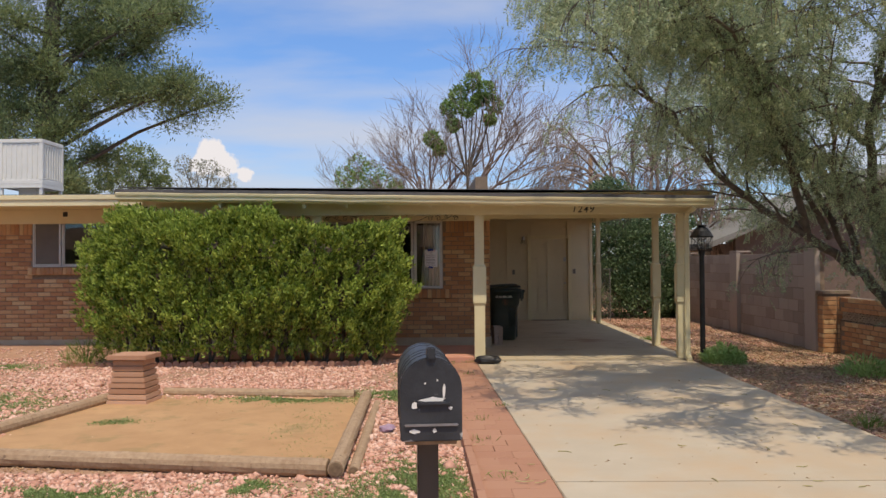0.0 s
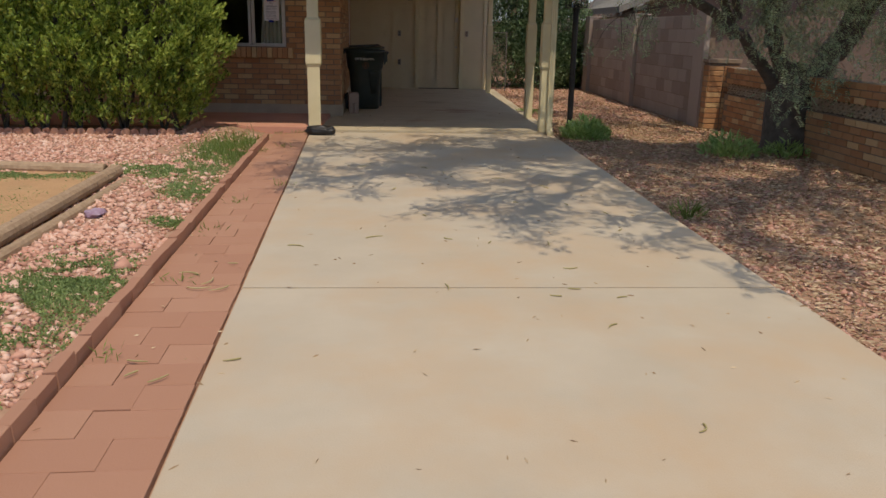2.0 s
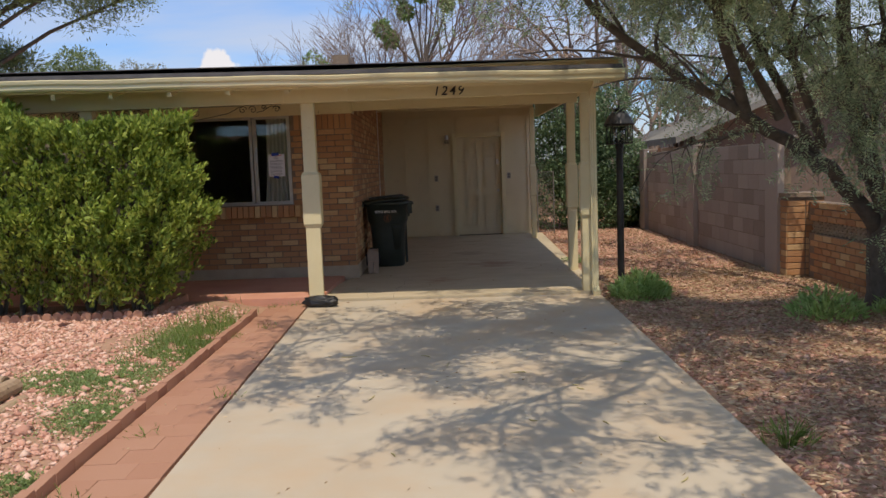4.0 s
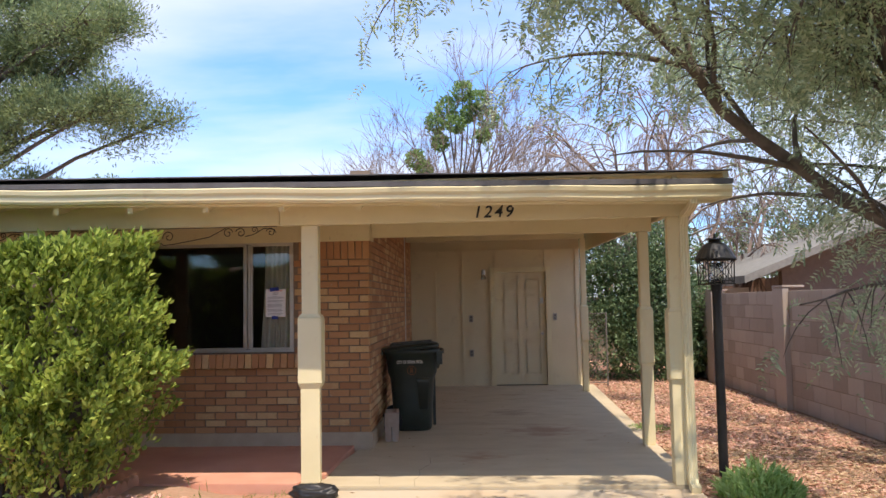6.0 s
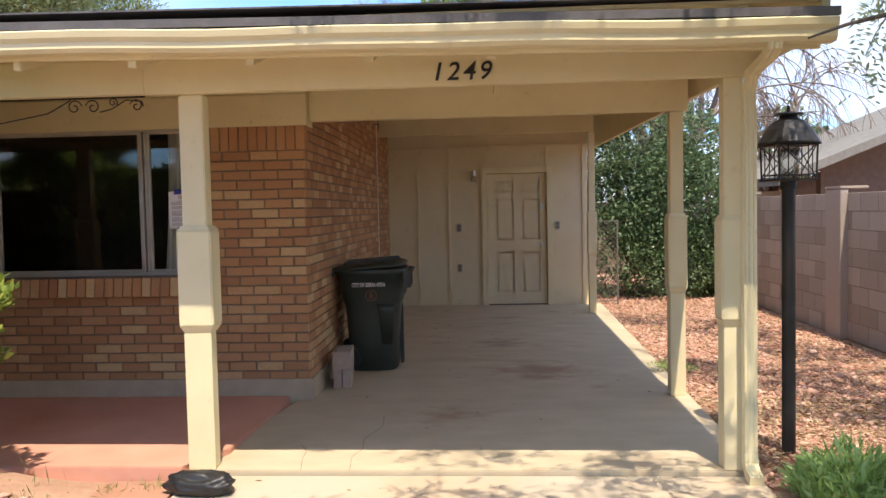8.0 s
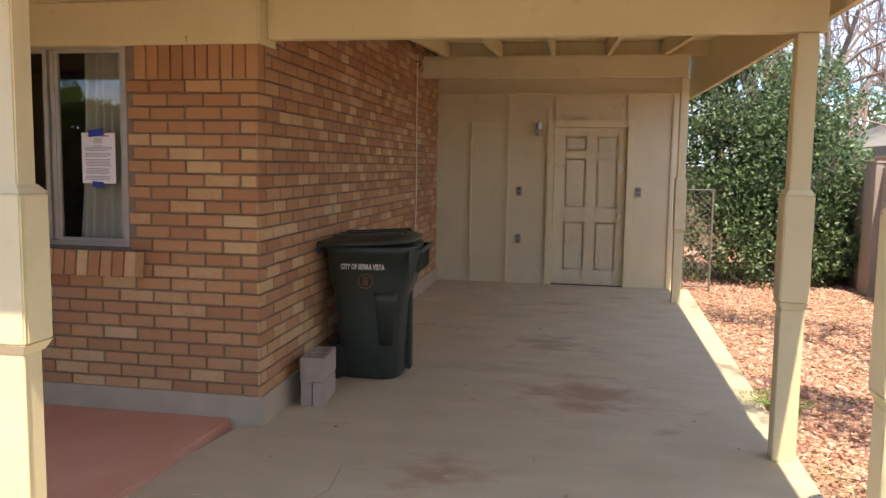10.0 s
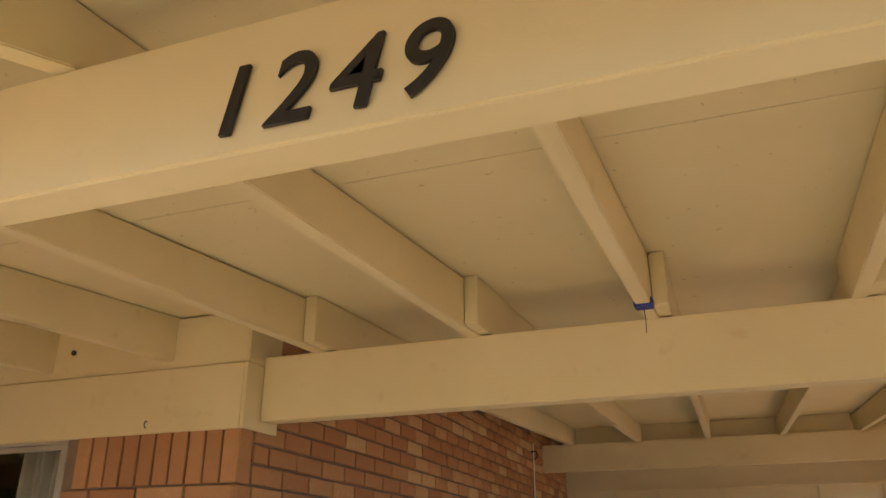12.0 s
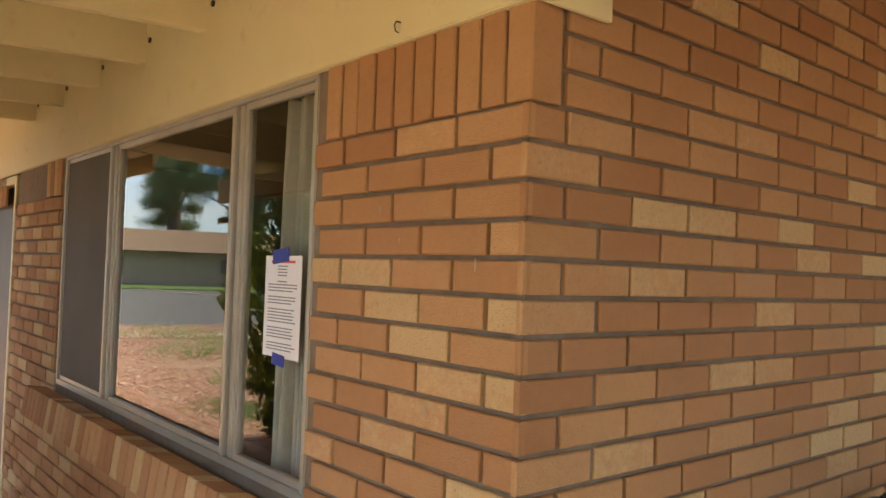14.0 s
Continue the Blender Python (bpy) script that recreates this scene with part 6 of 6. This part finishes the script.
def leafy_tree(place, clumps, mat, label, leaf, per, name="tree", trunk_h=None, sz=1.0, seed=3, stem=0.09):
    t = thing(name, label, "tree" if name != "shrub" else "shrub", place)
    r = random.Random(seed)
    g = np.random.default_rng(seed)
    tw = Twigs(7)
    fork = min(c[2] - c[3] for c in clumps) * 0.85 if name == "tree" else 0.0
    mid = sum(c[0] for c in clumps) / len(clumps) * 0.6
    if fork:
        tw.limb([(0, 0, -0.1), (mid * 0.4, 0.05, fork * 0.5), (mid, 0, fork)], [stem, stem * 0.85, stem * 0.7])
    for cx, cy, cz, rad in clumps:
        if fork:
            tw.limb([(mid, 0, fork - 0.05), ((cx + mid) * 0.5 + r.uniform(-0.1, 0.1), cy * 0.5, (cz + fork) * 0.5 - 0.1), (cx, cy, cz)], [stem * 0.5, stem * 0.35, 0.015])
        else:
            tw.limb([(0, 0, -0.1), (cx * 0.25, cy * 0.25, cz * 0.5), (cx, cy, cz)], [stem, stem * 0.6, 0.015])
    tw.build("trunk", BARK, t)
    P, D = [], []
    for cx, cy, cz, rad in clumps:
        d = g.normal(size=(per, 3))
        d /= np.linalg.norm(d, axis=1, keepdims=True)
        lump = np.array([noise.noise(Vector(v) * 2.2 + Vector((cx, cy, cz))) for v in d])
        rr_ = rad * (0.62 + 0.42 * g.random(per) ** 0.5 + 0.35 * lump)
        P.append(np.array([[cx, cy, cz]]) + d * rr_[:, None])
        D.append(d * 0.6 + g.normal(size=d.shape) * 0.7)
    leaf_mesh("foliage", np.concatenate(P), np.concatenate(D), leaf, leaf * 0.5, mat, t, g)
    return t


leafy_tree((1.0, 33.6, 0), [(-0.85, 0, 8.0, 0.34), (-0.45, 0.2, 8.6, 0.36), (0.15, 0, 9.1, 0.36), (0.7, -0.1, 8.75, 0.34), (1.05, 0.2, 8.15, 0.34), (0.35, 0, 8.3, 0.26), (-0.1, -.2, 7.9, 0.3), (-0.7, 0, 7.3, 0.28), (0.85, 0, 7.5, 0.22), (-1.6, 0, 6.7, 0.3), (-1.3, 0, 6.3, 0.28)], TREE_LEAF, "slim tree with bright green leaf clumps behind the house", 0.15, 520, "tree", seed=5)
leafy_tree((4.95, 20.9, 0), [(-0.62, 0, 0.75, 0.75), (0.1, -0.2, 0.6, 0.75), (0.75, 0, 0.6, 0.65), (-0.5, 0.1, 1.7, 0.8), (0.35, 0, 1.65, 0.8), (-0.2, 0.2, 2.6, 0.8), (0.8, 0.2, 1.4, 0.6), (-0.95, 0.3, 2.2, 0.6), (0.5, .3, 2.5, .65), (0.95, .1, .45, .45), (-0.6, 0.3, 3.2, 0.5), (-0.4, 0.1, 1.2, 0.5), (0.2, 0.2, 2.0, 0.6), (0, 0.2, 0.9, 0.55)], BUSH_LEAF, "dense glossy dark green shrub behind the carport", 0.075, 3600, "shrub", seed=6)
leafy_tree((-17.8, 45.0, 0), [(-1.2, 0, 6.9, 0.75), (-0.4, 0.3, 7.6, 0.75), (0.5, 0, 7.5, 0.8), (1.2, 0.2, 6.8, 0.75), (0.2, -0.3, 6.6, 0.85), (-0.7, 0, 6.1, 0.7), (0.9, 0, 6.0, 0.7), (1.7, 0, 6.0, 0.5), (-1.7, 0.2, 6.2, 0.5)], PINE_LEAF, "small dark green tree in the distance behind the roof", 0.16, 900, "tree", seed=11, stem=0.16)
leafy_tree((-14.2, 45.5, 0), [(-0.9, 0, 7.2, 0.5), (-0.2, 0.2, 6.8, 0.6), (0.6, 0, 6.9, 0.55), (1.2, 0.1, 6.4, 0.55), (-0.8, 0, 6.2, 0.6), (0.4, 0, 5.9, 0.7), (1.7, 0, 5.8, 0.5)], GREY_LEAF, "thin grey green tree in the distance behind the roof", 0.13, 330, "tree", seed=12, stem=0.14)
leafy_tree((-4.2, 41.0, 0), [(-1.0, 0, 5.9, 0.55), (-0.4, 0.2, 6.5, 0.6), (0.3, 0, 6.1, 0.6), (-0.6, 0, 5.3, 0.7), (0.9, 0, 5.5, 0.6), (0.3, 0, 5.0, 0.7), (1.6, 0, 5.3, 0.4)], TREE_LEAF, "small light green tree in the distance behind the roof", 0.15, 480, "tree", seed=13, stem=0.13)
leafy_tree((15.5, 46, 0), [(0, 0, 4.2, 1.8), (1.5, 0, 3.6, 1.4), (-1.6, 0, 3.5, 1.3)], BUSH_LEAF, "small light green tree beyond the neighbouring roof", 0.35, 500, "tree", seed=8, stem=0.2)


# ---- weeds and grass ----
def weed(place, radius, height, n, mat, label, seed, blade=0.085, wid=0.022):
    t = thing("weed_clump", label, "weed", place)
    g = np.random.default_rng(seed)
    a, q = g.uniform(0, 6.283, n), radius * np.sqrt(g.random(n))
    z = height * g.random(n) * (1 - 0.7 * (q / radius) ** 2)
    P = np.stack([q * np.cos(a), q * np.sin(a), z], 1)
    D = np.stack([np.cos(a) * 0.5, np.sin(a) * 0.5, np.full(n, 0.8)], 1) + g.normal(size=(n, 3)) * 0.45
    leaf_mesh("foliage", P, D, blade, wid, mat, t, g)
    tw = Twigs(4)
    r = random.Random(seed)
    for k in range(26):
        b = r.uniform(0, 6.283)
        tw.limb([(0.02 * math.cos(b), 0.02 * math.sin(b), -0.02), (radius * 0.4 * math.cos(b), radius * 0.4 * math.sin(b), height * 0.5), (radius * 0.75 * math.cos(b), radius * 0.75 * math.sin(b), height * r.uniform(0.5, 0.95))], [0.005, 0.004, 0.002])
    tw.build("undergrowth", mat, t, "", "stuff")


weed((4.0, 11.35, 0), 0.29, 0.28, 1300, WEED_LEAF, "bright green leafy weed clump at the foot of the lamp post", 1)
weed((5.35, 10.05, 0), 0.30, 0.26, 600, WEED_LEAF, "green weed clump on the litter near the tree", 2)
weed((6.0, 10.0, 0), 0.25, 0.18, 220, WEED_LEAF, "low weeds round the foot of the tree", 3)
weed((-0.10, 3.45, 0.03), 0.26, 0.14, 1300, GRASS_LEAF, "low yellow green plant on the gravel", 4, 0.05, 0.02)
weed((-4.85, 10.7, 0.1), 0.30, 0.36, 450, GRASS_LEAF, "dry grassy weeds at the end of the hedge", 5, 0.16, 0.008)
weed((3.75, 6.9, 0), 0.13, 0.13, 110, GRASS_LEAF, "sparse dry weeds beside the driveway", 6, 0.09, 0.006)
weed((3.80, 14.6, 0), 0.22, 0.10, 200, WEED_LEAF, "low sparse weeds on the gravel", 7, 0.05, 0.01)

for k, (x, y, w, h) in enumerate(((-8.2, 9.6, 0.5, 0.35), (-9.4, 8.2, 0.6, 0.4), (-11.5, 9.0, 0.8, 0.35), (-7.6, 8.0, 0.35, 0.45), (-13.5, 7.2, 0.9, 0.3), (-10.2, 6.6, 0.7, 0.3), (-15.5, 8.0, 1.0, 0.3))):
    weed((x, y, 0.05), w, h, 420, WEED_LEAF, "bright green weed clump on the gravel beyond the hedge", 20 + k, 0.14, 0.012)
g = np.random.default_rng(77)
# green ground cover: centres, radii, share
patches = [(-0.30, 4.45, 0.45, 0.55, 1.0), (-0.05, 5.2, 0.30, 0.45, 0.6), (-0.35, 3.3, 0.4, 0.4, 1.0), (-0.75, 3.9, 0.3, 0.4, 0.7), (-0.15, 9.6, 0.30, 1.1, 1.0), (-0.45, 8.3, 0.45, 0.4, 0.6), (-0.05, 7.6, 0.2, 0.3, 0.3),
    (-4.7, 7.6, 0.75, 0.9, 1.4), (-4.4, 6.3, 0.5, 0.6, 0.8), (-5.6, 8.2, 0.7, 0.6, 0.8), (-6.3, 10.6, 0.7, 0.35, 0.6), (-1.1, 6.4, 0.22, 0.7, 0.6), (-1.5, 8.0, 0.6, 0.2, 0.5), (-2.9, 6.9, 0.2, 0.12, 0.2), (-2.3, 4.75, 0.5, 0.15, 0.35),
    (-1.25, 4.9, 0.2, 0.15, 0.2), (-3.6, 4.4, 0.5, 0.25, 0.4), (-2.7, 3.6, 0.3, 0.25, 0.3), (-1.4, 4.2, 0.2, 0.1, 0.15), (-0.9, 5.5, 0.25, 0.10, 0.3), (0.05, 6.6, 0.12, 0.12, 0.1), (-3.3, 5.8, 0.3, 0.12, 0.2)]
P, D, Ls = [], [], []
for cx, cy, rx, ry, share in patches:
    n = int(15000 * share)
    p = np.stack([cx + rx * 0.55 * g.normal(size=n), cy + ry * 0.55 * g.normal(size=n)], 1)
    keep = [noise.noise(Vector((a * 4.0, b * 4.0, 2))) + 0.35 * noise.noise(Vector((a * 13, b * 13, 1))) > -0.20 and not (0.50 - 0.04 * b - 0.09 < a < 3.7) for a, b in p]
    p = p[np.array(keep)]
    z = np.array([ground_h(a, b) for a, b in p])
    P.append(np.stack([p[:, 0], p[:, 1], z + 0.003 + 0.012 * g.random(len(p))], 1))
P = np.concatenate(P)
D = g.normal(size=P.shape) * 0.8
D[:, 2] = np.abs(D[:, 2]) * 0.6 + 0.25
leaf_mesh("ground_cover", P, D, 0.020, 0.010, COVER_LEAF, None, g, "low green ground cover spreading over the gravel", "stuff")
n = 1100
p = np.stack([-0.12 + 0.17 * g.normal(size=n), 9.9 + 0.55 * g.normal(size=n)], 1)
p = p[p[:, 0] < 0.06 - 0.0 * p[:, 1]]
P = np.array([(a, b, ground_h(a, b)) for a, b in p])
D = g.normal(size=P.shape) * 0.3 + np.array([0, 0, 1])
leaf_mesh("grass_tufts", P, D, 0.11, 0.006, GRASS_LEAF, None, g, "taller green grass tufts beside the brick walk", "stuff")
P = np.array([(x + 0.05 * g.normal(), y + 0.05 * g.normal(), 0.02) for x, y in ((0.12, 11.4), (0.3, 11.45), (0.62, 8.0), (0.35, 6.4), (0.44, 5.3), (0.42, 4.3), (0.15, 9.9), (0.40, 7.3), (0.33, 10.3), (0.46, 11.55)) for _ in range(26)])
leaf_mesh("joint_weeds", P, g.normal(size=P.shape) * 0.7 + np.array([0, 0, 0.7]), 0.055, 0.006, GRASS_LEAF, None, g, "sparse dry weeds in the joints of the walk", "stuff")


# ---- gravel ----
OCT = np.array([(1, 0, 0), (0, 1, 0), (-1, 0, 0), (0, -1, 0), (0.2, 0.1, 1), (-0.1, 0, -1)], float)
OCT_F = np.array([(0, 1, 4), (1, 2, 4), (2, 3, 4), (3, 0, 4), (1, 0, 5), (2, 1, 5), (3, 2, 5), (0, 3, 5)])


def stones(name, xy, size, mat, label, flat_=0.55):
    n = len(xy)
    s = size * np.exp(g.normal(size=n) * 0.35)
    ang = g.uniform(0, 6.283, n)
    tilt = g.normal(size=n) * 0.4
    v = OCT[None] * (1 + 0.28 * g.normal(size=(n, 6, 1))) * np.stack([s, s * g.uniform(0.5, 0.95, n), s * flat_ * g.uniform(0.6, 1.1, n)], 1)[:, None]
    y = v[..., 1] * np.cos(tilt)[:, None] - v[..., 2] * np.sin(tilt)[:, None]
    z = v[..., 1] * np.sin(tilt)[:, None] + v[..., 2] * np.cos(tilt)[:, None]
    x = v[..., 0]
    c, sn = np.cos(ang)[:, None], np.sin(ang)[:, None]
    X, Y = x * c - y * sn, x * sn + y * c
    h = np.array([ground_h(a, b) for a, b in xy])
    V = np.stack([X + xy[:, 0:1], Y + xy[:, 1:2], z + h[:, None] + (s * 0.15)[:, None]], -1).reshape(-1, 3)
    F = (OCT_F[None] + (np.arange(n) * 6)[:, None, None]).reshape(-1, 3)
    arrays(name, V, F, mat, None, label, "stuff")


def scatter(n, x0, x1, y0, y1, thin=None):
    p = np.stack([g.uniform(x0, x1, n), g.uniform(y0, y1, n)], 1)
    k = np.array([not in_hard(a, b) and (thin is None or g.random() < thin(a, b)) for a, b in p])
    return p[k]


def bare(a, b):
    return 0.25 + 0.75 * (noise.noise(Vector((a * 1.1, b * 1.1, 8))) > -0.28)


near_left = np.concatenate([scatter(30000, -4.2, 0.45, 2.2, 6.2, bare), scatter(26000, -5.0, 0.1, 6.0, 11.2, bare), scatter(9000, -9.0, -4.0, 4.0, 13.0, bare), scatter(30000, -19.0, -5.0, 1.0, 12.0, bare)])
stones("gravel", near_left, 0.021, STONE, "pinkish crushed rock gravel over the yard")
right = np.concatenate([scatter(16000, 3.66, 6.2, 3.5, 12, bare), scatter(14000, 3.7, 6.0, 12, 17, bare), scatter(12000, 3.8, 6.0, 17, 24)])
stones("gravel", right, 0.019, STONE_SHADED, "pinkish crushed rock gravel beside the carport, shade put into its colour")
bed_p = np.stack([g.uniform(-3.6, -0.8, 9000), g.uniform(5.3, 8.2, 9000)], 1)
bed_p = bed_p[bed_p[:, 0] > -3.42 - 0.17 * (8.0 - bed_p[:, 1])]
stones("bed_clods", bed_p, 0.012, CLOD, "small clods on the bare dirt")
lit = np.concatenate([scatter(34000, 3.66, 6.2, 3.0, 13.5), scatter(7000, 3.7, 6.0, 13, 20)])
lit = np.stack([lit[:, 0], lit[:, 1], np.array([ground_h(a, b) for a, b in lit]) + 0.018 + 0.008 * g.random(len(lit))], 1)
dd = g.normal(size=lit.shape)
dd[:, 2] *= 0.12
leaf_mesh("leaf_litter", lit, dd, 0.055, 0.012, LITTER, None, g, "dry leaves and pods under the mesquite")
bitsp = np.concatenate([np.stack([g.uniform(0.6, 3.6, 240), g.uniform(2.5, 11.6, 240), np.full(240, 0.019)], 1), np.stack([g.uniform(0.1, 0.6, 60), g.uniform(3.5, 11.4, 60), np.full(60, 0.03)], 1), np.stack([0.95 + 0.35 * np.abs(g.normal(size=70)), g.uniform(15.9, 17.6, 70), np.full(70, 0.048)], 1), np.stack([g.uniform(0.7, 3.6, 60), g.uniform(12, 19, 60), np.full(60, 0.048)], 1)])
dd = g.normal(size=bitsp.shape)
dd[:, 2] *= 0.03
leaf_mesh("fallen_bits", bitsp, dd, 0.035, 0.008, LITTER, None, g, "small dry bits on the concrete")
tw = Twigs(4)
r = random.Random(6)
for k in range(34):
    x, y = (r.uniform(0.9, 3.4), r.uniform(3.6, 9.0)) if k < 26 else (r.uniform(0.5, 0.75), r.uniform(3.8, 6.0))
    a, c = r.uniform(0, 6.28), r.uniform(-1.2, 1.2)
    pts, ln = [Vector((x, y, 0.022 if k < 26 else 0.034))], r.uniform(0.05, 0.14)
    for s in range(5):
        pts.append(pts[-1] + Vector((math.cos(a), math.sin(a), 0)) * ln / 5)
        a += c * 0.3
    tw.limb(pts, [0.003, 0.004, 0.004, 0.004, 0.003, 0.002])
tw.build("dropped_pods", POD, None, "thin pale pods dropped on the driveway", "stuff")

# ---- brick pieces, last ----
r = random.Random(40)
for k in range(9):
    bm = bmesh.new()
    pts = []
    cx, cz, sx, sz = r.uniform(0.10, 0.72), r.uniform(0.5, 1.9), r.uniform(0.003, 0.007), r.uniform(0.006, 0.02)
    for i in range(9):
        a = 2 * math.pi * i / 9
        q = r.uniform(0.6, 1.1)
        pts.append(bm.verts.new((cx + sx * q * math.cos(a), 13.3868, cz + sz * q * math.sin(a))))
    bm.faces.new(pts)
    part("paint_fleck", bm, FOOTING, wall_front, "pale paint fleck on a brick", S)
# brick walk beside the driveway
walkway = slab("brick_walk", [(0.50 - 0.04 * -1.6, -1.6), (drive_left(-1.6) - 0.012, -1.6), (drive_left(11.6) - 0.012, 11.62), (0.03, 11.62)], -0.08, 0.008, PAVER_GAP, "old red paver walk beside the driveway")
pm = {}


def piece(name, lx, ly, lz, mat):
    key = (name, round(lx, 2), round(ly, 2))
    if key not in pm:
        bm = bmesh.new()
        b = 0.002
        rings = []
        for z, k in ((-lz, 0), (-b, 0), (0, b)):
            rings.append([bm.verts.new((sx * (lx / 2 - k), sy * (ly / 2 - k), z)) for sx, sy in ((-1, -1), (1, -1), (1, 1), (-1, 1))])
        for a, c in zip(rings, rings[1:]):
            for i in range(4):
                bm.faces.new((a[i], a[(i + 1) % 4], c[(i + 1) % 4], c[i]))
        bm.faces.new(rings[2])
        me = bpy.data.meshes.new(name)
        bm.to_mesh(me)
        bm.free()
        me.materials.append(mat)
        pm[key] = me
    return pm[key]


r = random.Random(14)
y, row = 2.6, 0
while y < 11.5:
    lx0, lx1 = 0.50 - 0.04 * y + 0.005, drive_left(y) - 0.016
    wdt = lx1 - lx0
    ph = 0.0 if row % 2 else 0.5
    cuts = [lx0, lx0 + wdt * (0.36 if row % 2 else 0.62), lx1]
    for a, b in zip(cuts, cuts[1:]):
        o = new("paver", piece("paver", b - a - 0.004, 0.2, 0.03, PAVER))
        o.parent = walkway
        o.matrix_basis = pose((a + b) / 2, y + 0.1, 0.020 + r.uniform(-0.0015, 0.0015), r.uniform(-0.25, 0.25), r.uniform(-0.25, 0.25), 2.4 + r.uniform(-0.15, 0.15))
    y += 0.2025
    row += 1
y = -0.6
while y < 10.9:
    o = new("edge_brick", piece("edge_brick", 0.055, 0.196, 0.09, PAVER))
    o.parent = walkway
    o.matrix_basis = pose(0.50 - 0.04 * (y + 0.1) - 0.032, y + 0.1, 0.078 + r.uniform(-0.008, 0.006), r.uniform(-2, 2), r.uniform(-5, 3), 2.3 + r.uniform(-1.2, 1.2))
    y += 0.2
# scalloped edging round the hedge bed
edging = tagged(new("scalloped_edging"), "scalloped red concrete edging round the hedge bed", "", "", S)
bm = bmesh.new()
prof = [(-0.048, -0.06), (0.048, -0.06), (0.048, 0.03), (0.034, 0.058), (0.0, 0.07), (-0.034, 0.058), (-0.048, 0.03)]
a = [bm.verts.new((x, -0.022, z)) for x, z in prof]
b = [bm.verts.new((x, 0.022, z)) for x, z in prof]
for i in range(len(prof)):
    bm.faces.new((a[i], a[(i + 1) % 7], b[(i + 1) % 7], b[i]))
bm.faces.new(a[::-1])
bm.faces.new(b)
me = bpy.data.meshes.new("edging_block")
bmesh.ops.recalc_face_normals(bm, faces=bm.faces)
bm.to_mesh(me)
bm.free()
me.materials.append(PAVER)
spots = [(-5.1 + k * 0.1, 10.62 + 0.02 * math.sin(k)) for k in range(42)] + [(-0.86 + 0.0 * k, 10.72 + k * 0.1) for k in range(9)]
for k, (x, y) in enumerate(spots):
    o = new("edging_block", me)
    o.parent = edging
    o.matrix_basis = pose(x, y, ground_h(x, y) + 0.01 + r.uniform(-0.006, 0.006), r.uniform(-6, 6), 0, (0 if k < 42 else 90) + r.uniform(-5, 5))

# grey blocks of the garden wall: the nearest as pieces
bspots = []
for i in range(8):
    yy = 13.17 if i % 2 else 12.97
    while yy < 25.6:
        bspots.append((pose(6.052, yy + 0.2, 0.1 + i * 0.2, 0, 0, -90 + 0), 0.392, 0.006, 0.192))
        yy += 0.4
lay_bricks(bw, bspots, (5, 15, 1), (BLOCK, BLOCK), "concrete_block", 260)
# low wall bricks
sp = []
for i in range(12):
    for j in range(2):
        off = 0.0 if i % 2 else 0.05
        sp.append((pose(6.012, 12.645 + 0.165 * j, 0.05 + i * 0.0745, 0, 0, -90), 0.15, 0.012, 0.063))
        sp.append((pose(6.115 + 0.22 * j, 12.572, 0.05 + i * 0.0745), LEN - 0.011, 0.012, 0.063))
for i in range(12):
    z = 0.03 + i * 0.0745
    if 0.50 < z < 0.68:
        continue
    yy = 2.0 + (0.1 if i % 2 else 0.0)
    while yy < 12.3:
        sp.append((pose(6.262, yy + 0.108, z, 0, 0, -90), LEN - 0.011, 0.012, 0.063))
        yy += LEN
lay_bricks(lw, sp, (5, 11, 0.5), (BRICK, BRICK_J), "brick", 240)
lay_bricks(wall_front, front_spots() + LSILL, (0.3, 12.5, 1.6), (BRICK, BRICK_J), "brick", 300)
lay_bricks(wall_front, SILL, (0.3, 12.5, 1.6), (BRICK, BRICK_J), "sill_brick", 300)
lay_bricks(wall_side, side_spots(), (1.0, 13.2, 1.7), (BRICK, BRICK_J), "brick", 300)
